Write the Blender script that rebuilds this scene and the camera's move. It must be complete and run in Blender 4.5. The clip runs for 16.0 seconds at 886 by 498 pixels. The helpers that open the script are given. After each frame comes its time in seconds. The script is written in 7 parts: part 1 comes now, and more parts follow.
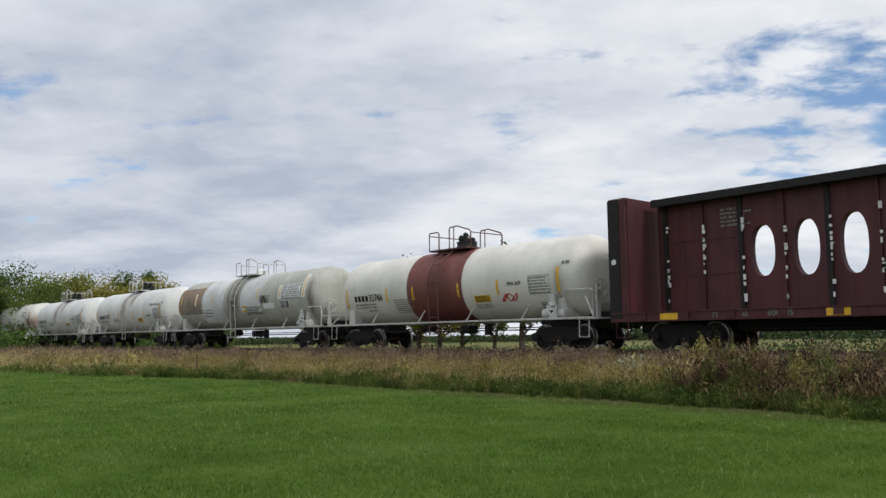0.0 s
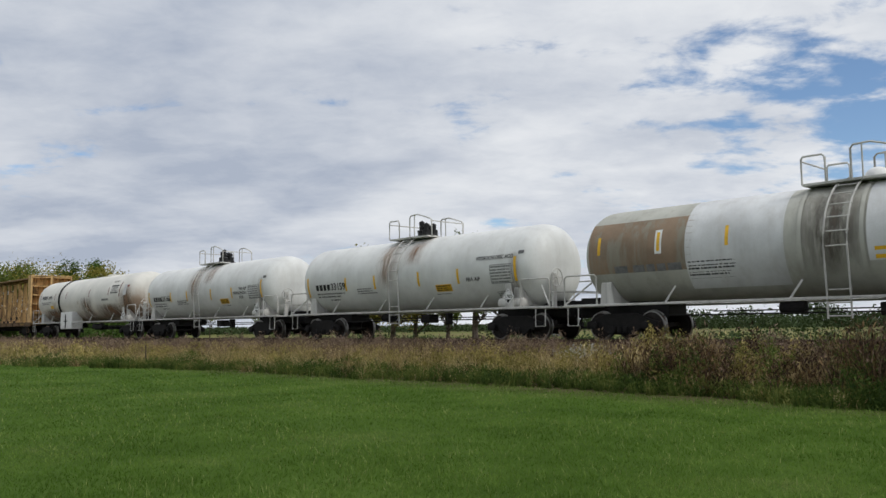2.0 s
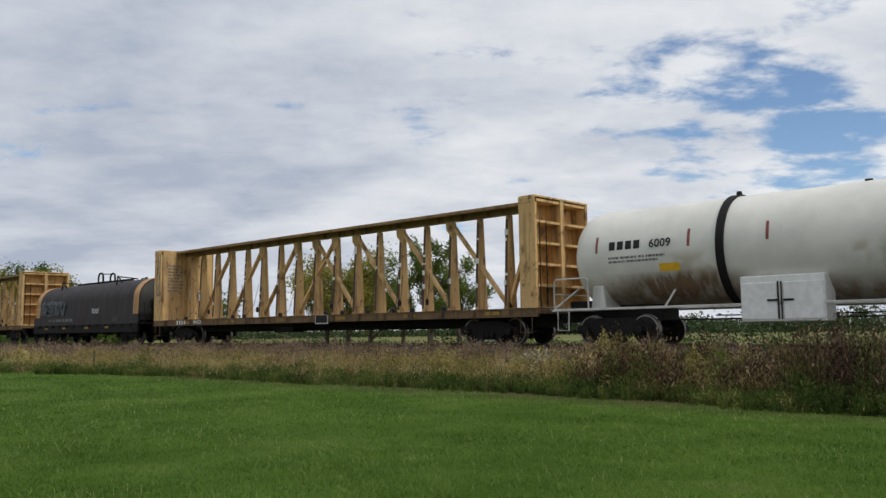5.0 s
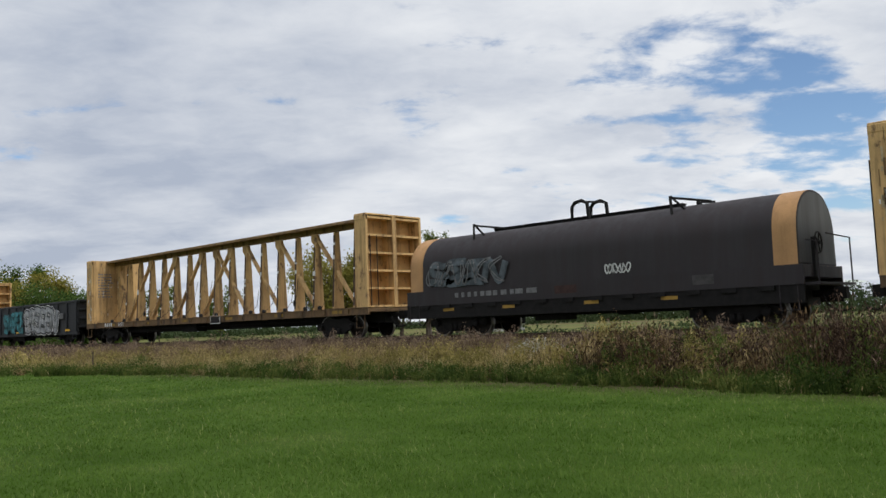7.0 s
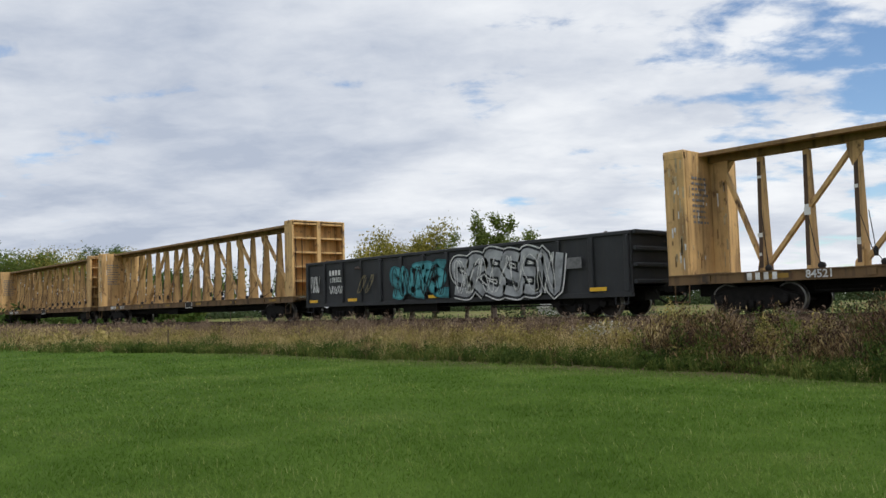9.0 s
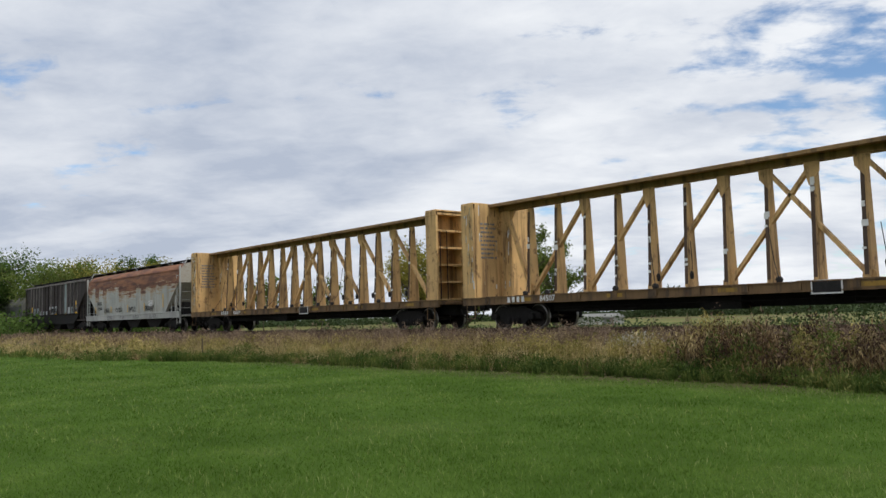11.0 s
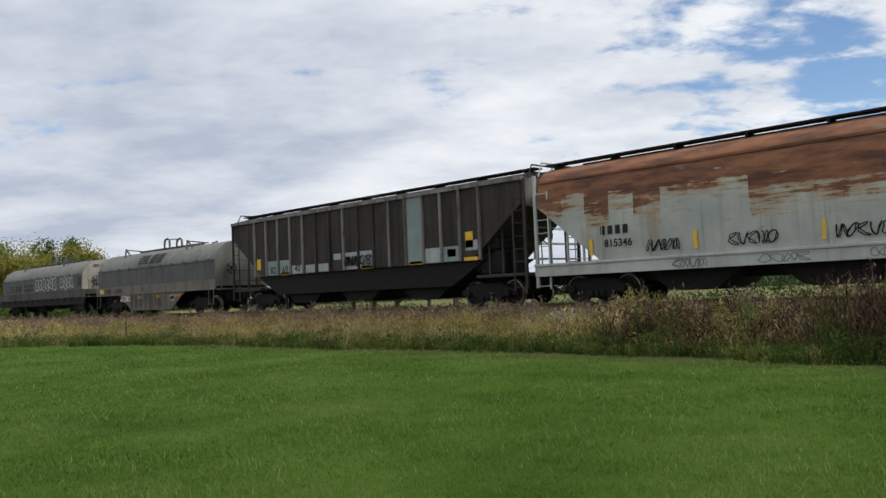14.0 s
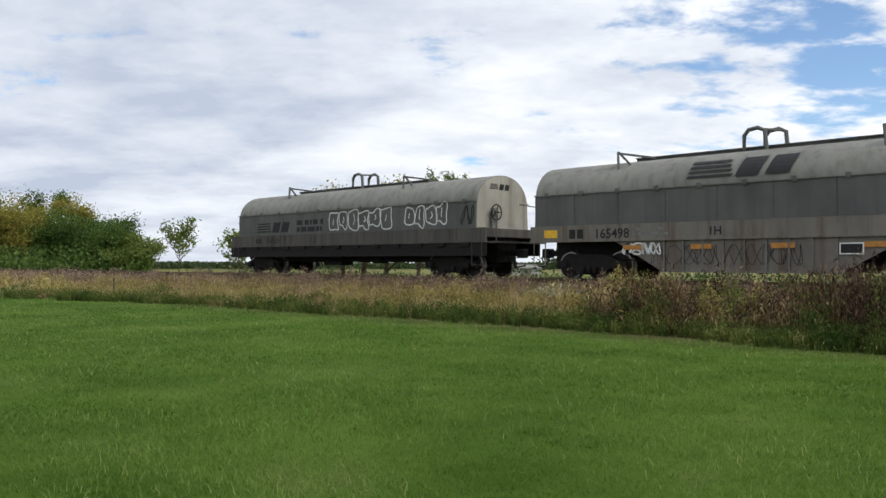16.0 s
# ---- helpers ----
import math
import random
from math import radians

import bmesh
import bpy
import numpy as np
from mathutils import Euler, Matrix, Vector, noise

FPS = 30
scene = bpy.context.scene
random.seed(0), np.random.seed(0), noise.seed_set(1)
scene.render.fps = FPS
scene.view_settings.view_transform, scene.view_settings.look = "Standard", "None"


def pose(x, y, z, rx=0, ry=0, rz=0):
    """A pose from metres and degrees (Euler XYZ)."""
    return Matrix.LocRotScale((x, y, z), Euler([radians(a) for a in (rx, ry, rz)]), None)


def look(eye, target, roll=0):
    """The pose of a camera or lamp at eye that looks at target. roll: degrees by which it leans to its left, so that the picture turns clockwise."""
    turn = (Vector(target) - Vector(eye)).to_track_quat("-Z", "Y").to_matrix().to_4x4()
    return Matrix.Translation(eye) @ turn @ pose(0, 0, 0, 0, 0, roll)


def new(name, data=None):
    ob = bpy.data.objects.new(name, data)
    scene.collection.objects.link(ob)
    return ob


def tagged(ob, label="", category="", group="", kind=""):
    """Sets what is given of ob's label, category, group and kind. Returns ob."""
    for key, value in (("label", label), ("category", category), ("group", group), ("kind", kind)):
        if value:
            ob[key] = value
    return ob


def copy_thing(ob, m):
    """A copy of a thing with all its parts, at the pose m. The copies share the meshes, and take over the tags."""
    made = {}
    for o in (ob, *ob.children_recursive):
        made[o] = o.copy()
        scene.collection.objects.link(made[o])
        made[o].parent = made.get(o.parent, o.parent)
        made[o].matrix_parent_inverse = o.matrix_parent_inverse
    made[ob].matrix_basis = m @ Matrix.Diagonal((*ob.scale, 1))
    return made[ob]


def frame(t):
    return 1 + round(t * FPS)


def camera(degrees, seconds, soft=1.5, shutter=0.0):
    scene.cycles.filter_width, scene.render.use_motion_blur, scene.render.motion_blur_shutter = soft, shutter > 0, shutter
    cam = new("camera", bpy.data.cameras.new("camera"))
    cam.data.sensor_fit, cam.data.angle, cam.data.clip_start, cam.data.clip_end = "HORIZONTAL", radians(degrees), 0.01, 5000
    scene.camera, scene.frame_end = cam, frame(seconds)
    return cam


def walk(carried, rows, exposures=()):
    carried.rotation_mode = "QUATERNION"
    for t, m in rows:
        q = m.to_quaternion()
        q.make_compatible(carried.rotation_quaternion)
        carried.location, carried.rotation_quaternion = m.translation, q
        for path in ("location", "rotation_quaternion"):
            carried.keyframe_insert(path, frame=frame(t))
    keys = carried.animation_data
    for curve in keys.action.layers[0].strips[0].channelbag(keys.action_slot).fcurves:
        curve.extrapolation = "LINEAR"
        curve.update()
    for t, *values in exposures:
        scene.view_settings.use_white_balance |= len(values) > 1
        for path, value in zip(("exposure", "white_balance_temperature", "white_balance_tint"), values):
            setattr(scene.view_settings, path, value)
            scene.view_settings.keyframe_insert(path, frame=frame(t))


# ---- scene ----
# ---------- camera: a hand-held phone at eye height that pans a little ----------
cam = camera(56.6, 16.0)
PATH = [
    (0, 49.28, 6.10, 0.64), (0.5, 49.27, 5.86, 0.38), (1, 48.94, 5.66, 0.54), (1.5, 47.66, 5.47, 0.90), (2, 46.05, 5.34, 0.74),
    (2.5, 45.39, 5.43, 1.21), (3, 44.95, 5.70, 1.51), (3.5, 44.56, 5.90, 1.20), (4, 43.99, 5.88, 0.27), (6.5, 41.64, 5.32, 2.06),
    (7, 42.84, 5.06, 2.25), (7.5, 43.98, 4.67, 2.05), (8, 44.90, 4.34, 2.07), (8.5, 45.94, 4.09, 2.12), (9, 47.36, 3.98, 1.72),
    (9.5, 48.75, 3.87, 1.85), (10, 49.60, 4.24, 1.72), (12.5, 48.57, 5.40, 1.84), (13, 47.19, 4.27, 2.35), (13.5, 45.96, 3.15, 3.24),
    (14, 44.73, 3.10, 2.35), (14.5, 43.87, 3.69, 1.12), (15, 44.17, 2.90, 0.87), (15.5, 44.18, 1.73, 0.56), (16, 44.01, 1.01, -0.12)]
EYE = 1.6
LIGHTNESS = [(0, -0.08), (1.5, -0.2), (4, -0.2), (6.5, -0.17), (8, -0.06), (10, 0.0), (12, -0.05), (13, -0.08), (15, 0.13), (16, 0.2)]
walk(cam, [(t, pose(0, 0, EYE, 90 + p, r, y)) for t, y, p, r in PATH], LIGHTNESS)

# ---------- the train's run: one steady speed along +x ----------
SPEED = 17.03
TRACK_Y = 22.3
RAIL_Z = 1.1
WHEEL_R = 0.44


# ---------- sky, clouds and a veiled sun ----------
def make_world():
    w = bpy.data.worlds.new("world")
    scene.world = w
    w.use_nodes = True
    nt = w.node_tree
    nt.nodes.clear()
    N, L = nt.nodes.new, nt.links.new

    def math_node(op, a, b=None, clamp=False):
        m = N("ShaderNodeMath")
        m.operation, m.use_clamp = op, clamp
        for k, v in enumerate((a, b)):
            if v is None:
                continue
            if isinstance(v, (int, float)):
                m.inputs[k].default_value = v
            else:
                L(v, m.inputs[k])
        return m.outputs[0]

    def smooth(v, lo, hi):
        m = N("ShaderNodeMapRange")
        m.interpolation_type = "SMOOTHSTEP"
        L(v, m.inputs[0])
        m.inputs[1].default_value, m.inputs[2].default_value = lo, hi
        return m.outputs[0]

    sky = N("ShaderNodeTexSky")
    sky.sky_type, sky.sun_disc = "NISHITA", False
    sky.sun_elevation, sky.sun_rotation = radians(SUN_EL), radians(SUN_ROT)
    sky.altitude, sky.air_density, sky.dust_density = 200, 1.0, 0.1
    sky.ozone_density = 4.0
    tc = N("ShaderNodeTexCoord")
    sep = N("ShaderNodeSeparateXYZ")
    L(tc.outputs["Generated"], sep.inputs[0])
    x, y, z = sep.outputs
    up = math_node("ADD", math_node("MAXIMUM", z, 0.0), 0.20)
    comb = N("ShaderNodeCombineXYZ")
    L(math_node("DIVIDE", x, up), comb.inputs[0])
    L(math_node("DIVIDE", y, up), comb.inputs[1])

    def fbm(scale, detail, rough, offset, stretch=(1, 1, 1), distortion=0.0):
        mp = N("ShaderNodeMapping")
        L(comb.outputs[0], mp.inputs[0])
        mp.inputs["Rotation"].default_value = (0, 0, radians(-45))
        sc = N("ShaderNodeVectorMath")
        sc.operation = "MULTIPLY_ADD"
        L(mp.outputs[0], sc.inputs[0])
        sc.inputs[1].default_value, sc.inputs[2].default_value = stretch, offset
        t = N("ShaderNodeTexNoise")
        L(sc.outputs[0], t.inputs["Vector"])
        t.inputs["Scale"].default_value, t.inputs["Detail"].default_value = scale, detail
        t.inputs["Roughness"].default_value, t.inputs["Distortion"].default_value = rough, distortion
        return t.outputs[0]

    big = fbm(0.6, 3, 0.5, (3.1, 1.7, 0), (0.8, 1.2, 1))
    mid = fbm(3.2, 7, 0.54, (0.4, 7.2, 0), (0.85, 1.15, 1), 0.1)
    belly = fbm(1.8, 6, 0.50, (5.3, 2.9, 0), (0.85, 1.15, 1), 0.1)
    puff = fbm(7.5, 6, 0.62, (1.9, 4.4, 0), (0.9, 1.1, 1), 0.35)

    def lobe(az, el, width):
        # 1 near one bearing of the sky, 0 away from it
        d = N("ShaderNodeVectorMath")
        d.operation = "DOT_PRODUCT"
        L(tc.outputs["Generated"], d.inputs[0])
        a, e = radians(az), radians(el)
        d.inputs[1].default_value = (-math.sin(a) * math.cos(e), math.cos(a) * math.cos(e), math.sin(e))
        return smooth(d.outputs["Value"], math.cos(radians(width)), 1.0)

    # cover: thick cloud with breaks; thinner towards two bearings where the blue shows
    cover = math_node("ADD", math_node("MULTIPLY", mid, 0.85), math_node("MULTIPLY", big, 0.35))
    for az, el, width, amount in SKY_BREAKS:
        cover = math_node("SUBTRACT", cover, math_node("MULTIPLY", lobe(az, el, width), amount))
    cover = math_node("ADD", cover, math_node("MULTIPLY", math_node("SUBTRACT", puff, 0.5), 0.27))
    mask = smooth(cover, 0.36, 0.50)
    shade = smooth(math_node("ADD", belly, math_node("MULTIPLY", math_node("SUBTRACT", puff, 0.5), 0.30)), 0.12, 0.80)
    for az, el, width, amount in SKY_GREYS:
        shade = math_node("SUBTRACT", shade, math_node("MULTIPLY", lobe(az, el, width), amount))
    cloud = N("ShaderNodeMix")
    cloud.data_type = "RGBA"
    L(shade, cloud.inputs["Factor"])
    cloud.inputs["A"].default_value = CLOUD_GREY
    cloud.inputs["B"].default_value = CLOUD_WHITE
    blue = N("ShaderNodeVectorMath")
    blue.operation = "SCALE"
    L(sky.outputs[0], blue.inputs[0])
    blue.inputs["Scale"].default_value = 0.135
    mix = N("ShaderNodeMix")
    mix.data_type = "RGBA"
    L(mask, mix.inputs["Factor"])
    L(blue.outputs[0], mix.inputs["A"])
    L(cloud.outputs["Result"], mix.inputs["B"])
    # the veil is brighter overhead than near the horizon
    lift = N("ShaderNodeVectorMath")
    lift.operation = "SCALE"
    L(mix.outputs["Result"], lift.inputs[0])
    L(math_node("ADD", math_node("MULTIPLY", smooth(z, 0.4, 0.95), 0.3), 1.0), lift.inputs["Scale"])
    bg = N("ShaderNodeBackground")
    L(lift.outputs[0], bg.inputs[0])
    bg.inputs[1].default_value = 1.0
    L(bg.outputs[0], N("ShaderNodeOutputWorld").inputs[0])


SUN_EL, SUN_ROT = 50, 82
CLOUD_GREY, CLOUD_WHITE = (0.47, 0.53, 0.645, 1), (0.92, 0.945, 0.98, 1)
SKY_BREAKS = [(20.5, 12.0, 8, 0.125), (16, 9.5, 7, 0.06), (27, 15.5, 7, 0.09), (14, 17, 9, 0.06), (34, 15, 5, 0.08), (78, 8, 12, 0.055)]
SKY_GREYS = [(57, 17, 14, 0.24), (80, 12, 24, 0.30), (62, 9, 12, 0.12), (24, 11, 24, -0.12)]
make_world()
sun = new("sun", bpy.data.lights.new("sun", "SUN"))
sun.data.energy, sun.data.angle, sun.data.color = 1.9, radians(10), (1.0, 0.965, 0.915)
SUN_DIR = Vector((math.sin(radians(SUN_ROT)) * math.cos(radians(SUN_EL)), math.cos(radians(SUN_ROT)) * math.cos(radians(SUN_EL)), math.sin(radians(SUN_EL))))
sun.matrix_basis = look(SUN_DIR * 50, (0, 0, 0))
# ---------- materials ----------
class Nodes:
    def __init__(self, name):
        self.mat = bpy.data.materials.new(name)
        self.mat.use_nodes = True
        self.nt = self.mat.node_tree
        self.bsdf = next(n for n in self.nt.nodes if n.type == "BSDF_PRINCIPLED")
        self.tc = self.node("ShaderNodeTexCoord")

    def node(self, kind):
        return self.nt.nodes.new(kind)

    def link(self, a, b):
        self.nt.links.new(a, b)

    def noise(self, scale, detail=4, rough=0.6, stretch=(1, 1, 1), offset=(0, 0, 0)):
        mp, t = self.node("ShaderNodeMapping"), self.node("ShaderNodeTexNoise")
        self.link(self.tc.outputs["Object"], mp.inputs[0])
        mp.inputs["Scale"].default_value, mp.inputs["Location"].default_value = stretch, offset
        self.link(mp.outputs[0], t.inputs["Vector"])
        t.inputs["Scale"].default_value, t.inputs["Detail"].default_value, t.inputs["Roughness"].default_value = scale, detail, rough
        return t.outputs[0]

    def ramp(self, v, lo, hi, a=0.0, b=1.0):
        m = self.node("ShaderNodeMapRange")
        m.interpolation_type = "SMOOTHSTEP"
        self.link(v, m.inputs[0])
        for k, q in zip((1, 2, 3, 4), (lo, hi, a, b)):
            m.inputs[k].default_value = q
        return m.outputs[0]

    def math(self, op, a, b):
        m = self.node("ShaderNodeMath")
        m.operation = op
        for k, v in enumerate((a, b)):
            if isinstance(v, (int, float)):
                m.inputs[k].default_value = v
            else:
                self.link(v, m.inputs[k])
        return m.outputs[0]

    def mix(self, f, a, b, blend="MIX"):
        m = self.node("ShaderNodeMix")
        m.data_type, m.blend_type = "RGBA", blend
        for key, v in (("Factor", f), ("A", a), ("B", b)):
            if isinstance(v, (int, float)):
                m.inputs[key].default_value = v
            elif isinstance(v, tuple):
                m.inputs[key].default_value = (*v[:3], 1)
            else:
                self.link(v, m.inputs[key])
        return m.outputs["Result"]

    def bump(self, height, strength=0.2, distance=0.01):
        b = self.node("ShaderNodeBump")
        b.inputs["Strength"].default_value, b.inputs["Distance"].default_value = strength, distance
        self.link(height, b.inputs["Height"])
        self.link(b.outputs[0], self.bsdf.inputs["Normal"])

    def done(self, colour, rough=0.6, metal=0.0):
        for key, v in (("Base Color", colour), ("Roughness", rough), ("Metallic", metal)):
            if isinstance(v, (int, float)):
                self.bsdf.inputs[key].default_value = v
            elif isinstance(v, tuple):
                self.bsdf.inputs[key].default_value = (*v[:3], 1)
            else:
                self.link(v, self.bsdf.inputs[key])
        return self.mat


RUST = (0.10, 0.042, 0.022)
GRIME = (0.055, 0.048, 0.042)


def steel(name, colour, dirt=0.35, rust=0.15, rough=0.55, grime=GRIME, rust_colour=RUST, faded=1.18, seed=0.0):
    """Weathered paint on steel: fading in blotches, runs of dirt down the sides, specks of rust."""
    n = Nodes(name)
    o = (seed, seed * 1.7, seed * 0.6)
    blotch = n.noise(0.7, 5, 0.6, offset=o)
    base = n.mix(n.ramp(blotch, 0.3, 0.7), tuple(c * 0.86 for c in colour), tuple(min(c * faded, 0.85) for c in colour))
    runs = n.noise(1.5, 5, 0.65, (2.2, 2.2, 0.16), o)
    base = n.mix(n.ramp(runs, 0.45, 0.70, 0, dirt), base, grime)
    specks = n.noise(3.2, 8, 0.7, (1, 1, 0.6), (3 + seed, 1, 2))
    base = n.mix(n.ramp(specks, 0.72 - 0.28 * rust, 0.80 - 0.20 * rust, 0, 0.85 if rust else 0), base, rust_colour)
    fine = n.noise(30, 3, 0.6)
    base = n.mix(n.ramp(fine, 0.35, 0.7, 0.0, 0.12), base, grime)
    n.bump(n.math("ADD", n.math("MULTIPLY", fine, 0.3), blotch), 0.12, 0.01)
    return n.done(base, n.ramp(runs, 0.3, 0.8, rough, min(rough + 0.25, 0.95)))


def simple(name, colour, rough=0.7, metal=0.0, vary=0.25, scale=6.0):
    n = Nodes(name)
    n.bsdf.inputs["Specular IOR Level"].default_value = 0.3
    v = n.noise(scale, 4, 0.6)
    n.bump(v, 0.1, 0.005)
    return n.done(n.mix(n.ramp(v, 0.3, 0.7), tuple(c * (1 - vary) for c in colour), tuple(min(1, c * (1 + vary)) for c in colour)), rough, metal)


def leafy(name, colours, rough=0.6, translucent=0.25, drift_scale=0.28, drift_share=0.45, sheen=0.12):
    """Leaves and blades: a colour of its own for each, and drifts of colour over the ground."""
    n = Nodes(name)
    g = n.node("ShaderNodeNewGeometry")
    r = n.node("ShaderNodeValToRGB")
    els = r.color_ramp.elements
    while len(els) < len(colours):
        els.new(0.5)
    for k, c in enumerate(colours):
        els[k].position, els[k].color = k / (len(colours) - 1), (*c, 1)
    drift = n.noise(drift_scale, 6, 0.65)
    f = n.math("ADD", n.math("MULTIPLY", g.outputs["Random Per Island"], 1 - drift_share), n.ramp(drift, 0.28, 0.72, 0.0, drift_share))
    n.link(f, r.inputs[0])
    mat = n.done(r.outputs[0], rough)
    n.bsdf.inputs["Specular IOR Level"].default_value = sheen
    if translucent:
        tr, mx, out = n.node("ShaderNodeBsdfTranslucent"), n.node("ShaderNodeMixShader"), n.nt.nodes["Material Output"]
        n.link(r.outputs[0], tr.inputs[0])
        mx.inputs[0].default_value = translucent
        n.link(n.bsdf.outputs[0], mx.inputs[1])
        n.link(tr.outputs[0], mx.inputs[2])
        n.link(mx.outputs[0], out.inputs[0])
    return mat


TANK_WHITE = steel("tank white paint", (0.66, 0.67, 0.65), 0.10, 0.0, 0.45, (0.30, 0.25, 0.19), faded=1.06)
TANK_CREAM = steel("tank cream paint", (0.70, 0.68, 0.62), 0.12, 0.0, 0.45, (0.30, 0.24, 0.17), faded=1.06, seed=3.0)
TANK_GREY = steel("faded tank grey", (0.42, 0.42, 0.37), 0.30, 0.05, 0.6, (0.22, 0.20, 0.16), faded=1.12, seed=7.0)
TANK_RED = steel("tank band red oxide", (0.17, 0.045, 0.035), 0.25, 0.10, 0.55, seed=2.0)
PATCH_WHITE = steel("patch of light grey paint", (0.56, 0.57, 0.57), 0.18, 0.0, 0.55, (0.30, 0.27, 0.22), seed=5.0)
PATCH_RUST = steel("brown rusted patch", (0.21, 0.145, 0.095), 0.9, 0.35, 0.8, (0.25, 0.24, 0.19), (0.12, 0.06, 0.035), faded=1.4, seed=4.0)
YELLOW_CAR = steel("weathered yellow car paint", (0.60, 0.38, 0.155), 0.85, 0.62, 0.65, (0.13, 0.075, 0.04), (0.075, 0.035, 0.02))
CHORD = steel("browned yellow chord paint", (0.26, 0.155, 0.06), 0.8, 0.35, 0.7, (0.07, 0.045, 0.03), seed=19.0)
YELLOW_DECK = steel("dirty yellow sill paint", (0.17, 0.10, 0.042), 0.85, 0.5, 0.75, (0.045, 0.035, 0.03), seed=6.0)
OXIDE = steel("dark oxide red car paint", (0.066, 0.011, 0.014), 0.35, 0.05, 0.6, (0.025, 0.012, 0.013), faded=1.3)
OXIDE_DARK = simple("blackened steel trim", (0.016, 0.014, 0.014), 0.7)
BLACK_CAR = steel("faded black car paint", (0.019, 0.0145, 0.0165), 0.5, 0.10, 0.62, (0.036, 0.026, 0.026), (0.05, 0.022, 0.014), seed=1.5)
TAN = steel("tan hood end paint", (0.46, 0.25, 0.10), 0.25, 0.10, 0.6, (0.12, 0.07, 0.035), seed=2.5)
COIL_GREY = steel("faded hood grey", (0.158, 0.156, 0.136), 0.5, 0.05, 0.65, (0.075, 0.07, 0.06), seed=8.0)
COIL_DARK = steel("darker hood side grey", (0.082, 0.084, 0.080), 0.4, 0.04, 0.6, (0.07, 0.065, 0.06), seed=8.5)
SILL_GREY = steel("stained grey sill", (0.155, 0.142, 0.122), 0.85, 0.40, 0.75, (0.10, 0.072, 0.050), (0.13, 0.055, 0.028), seed=9.0)
HOPPER_GREY = steel("hopper pale grey with rust", (0.40, 0.41, 0.39), 0.25, 0.10, 0.65, (0.16, 0.12, 0.09), (0.17, 0.065, 0.035), seed=10.0)
HOPPER_DARK = steel("sooty brown hopper paint", (0.034, 0.026, 0.0235), 0.75, 0.16, 0.85, (0.011, 0.010, 0.010), (0.06, 0.034, 0.024), faded=1.5, seed=11.0)
HOPPER_RIB = steel("worn grey rib", (0.20, 0.18, 0.165), 0.9, 0.45, 0.8, (0.04, 0.03, 0.027), (0.05, 0.03, 0.022), seed=12.0)
HOPPER_END = steel("sooty end frame", (0.045, 0.034, 0.028), 0.8, 0.35, 0.85, (0.012, 0.011, 0.011), seed=12.5)
GON = steel("gondola charcoal paint", (0.026, 0.028, 0.031), 0.5, 0.06, 0.75, (0.055, 0.052, 0.05), seed=13.0)
POST_FACE = steel("worn brown post face", (0.085, 0.05, 0.032), 0.5, 0.4, 0.8, seed=18.0)
UNDER = simple("oily black running gear", (0.008, 0.007, 0.0065), 0.8, 0.0, 0.4)
WHEEL = simple("wheel steel", (0.020, 0.016, 0.014), 0.7, 0.1, 0.35)
WHEEL_TREAD = simple("polished wheel tread", (0.22, 0.21, 0.20), 0.4, 0.9, 0.2)
GREY_RAIL = steel("pale grey handrail paint", (0.52, 0.51, 0.48), 0.35, 0.10, 0.55, seed=14.0)
RED_RAIL = steel("dull red handrail paint", (0.10, 0.035, 0.03), 0.3, 0.1, 0.6, seed=15.0)
VALVE_BLACK = simple("black valve cluster", (0.012, 0.012, 0.012), 0.55)
STRIPE = simple("yellow reflective stripe", (0.72, 0.42, 0.03), 0.4, 0.0, 0.12)
DULL_STRIPE = steel("dirty yellow stripe", (0.34, 0.20, 0.03), 0.8, 0.3, 0.7, seed=20.0)
BARE_TAN = simple("peeled tan primer", (0.42, 0.33, 0.20), 0.8, 0.0, 0.3)
INK = simple("black lettering", (0.012, 0.012, 0.013), 0.6)
INK_GREY = simple("worn grey lettering", (0.16, 0.16, 0.16), 0.7)
INK_WHITE = simple("white lettering", (0.62, 0.62, 0.60), 0.6)
SIGN_WHITE = simple("white sign plate", (0.70, 0.70, 0.68), 0.5, 0.0, 0.08)
TEAL = simple("teal spray paint", (0.03, 0.16, 0.18), 0.65, 0.0, 0.4, 2.0)
TEAL_LIGHT = simple("lighter teal spray paint", (0.06, 0.26, 0.29), 0.65, 0.0, 0.4, 2.0)
SPRAY_GREY = simple("pale grey spray paint", (0.30, 0.31, 0.32), 0.7, 0.0, 0.35, 2.0)
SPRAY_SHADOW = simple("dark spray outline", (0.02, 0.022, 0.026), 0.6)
SPRAY_RED = simple("red spray paint", (0.42, 0.05, 0.05), 0.6)
BARK = simple("bark", (0.075, 0.058, 0.044), 0.9, 0.0, 0.4, 9.0)
SCRAP = simple("scrap metal load", (0.075, 0.055, 0.045), 0.75, 0.2, 0.5)
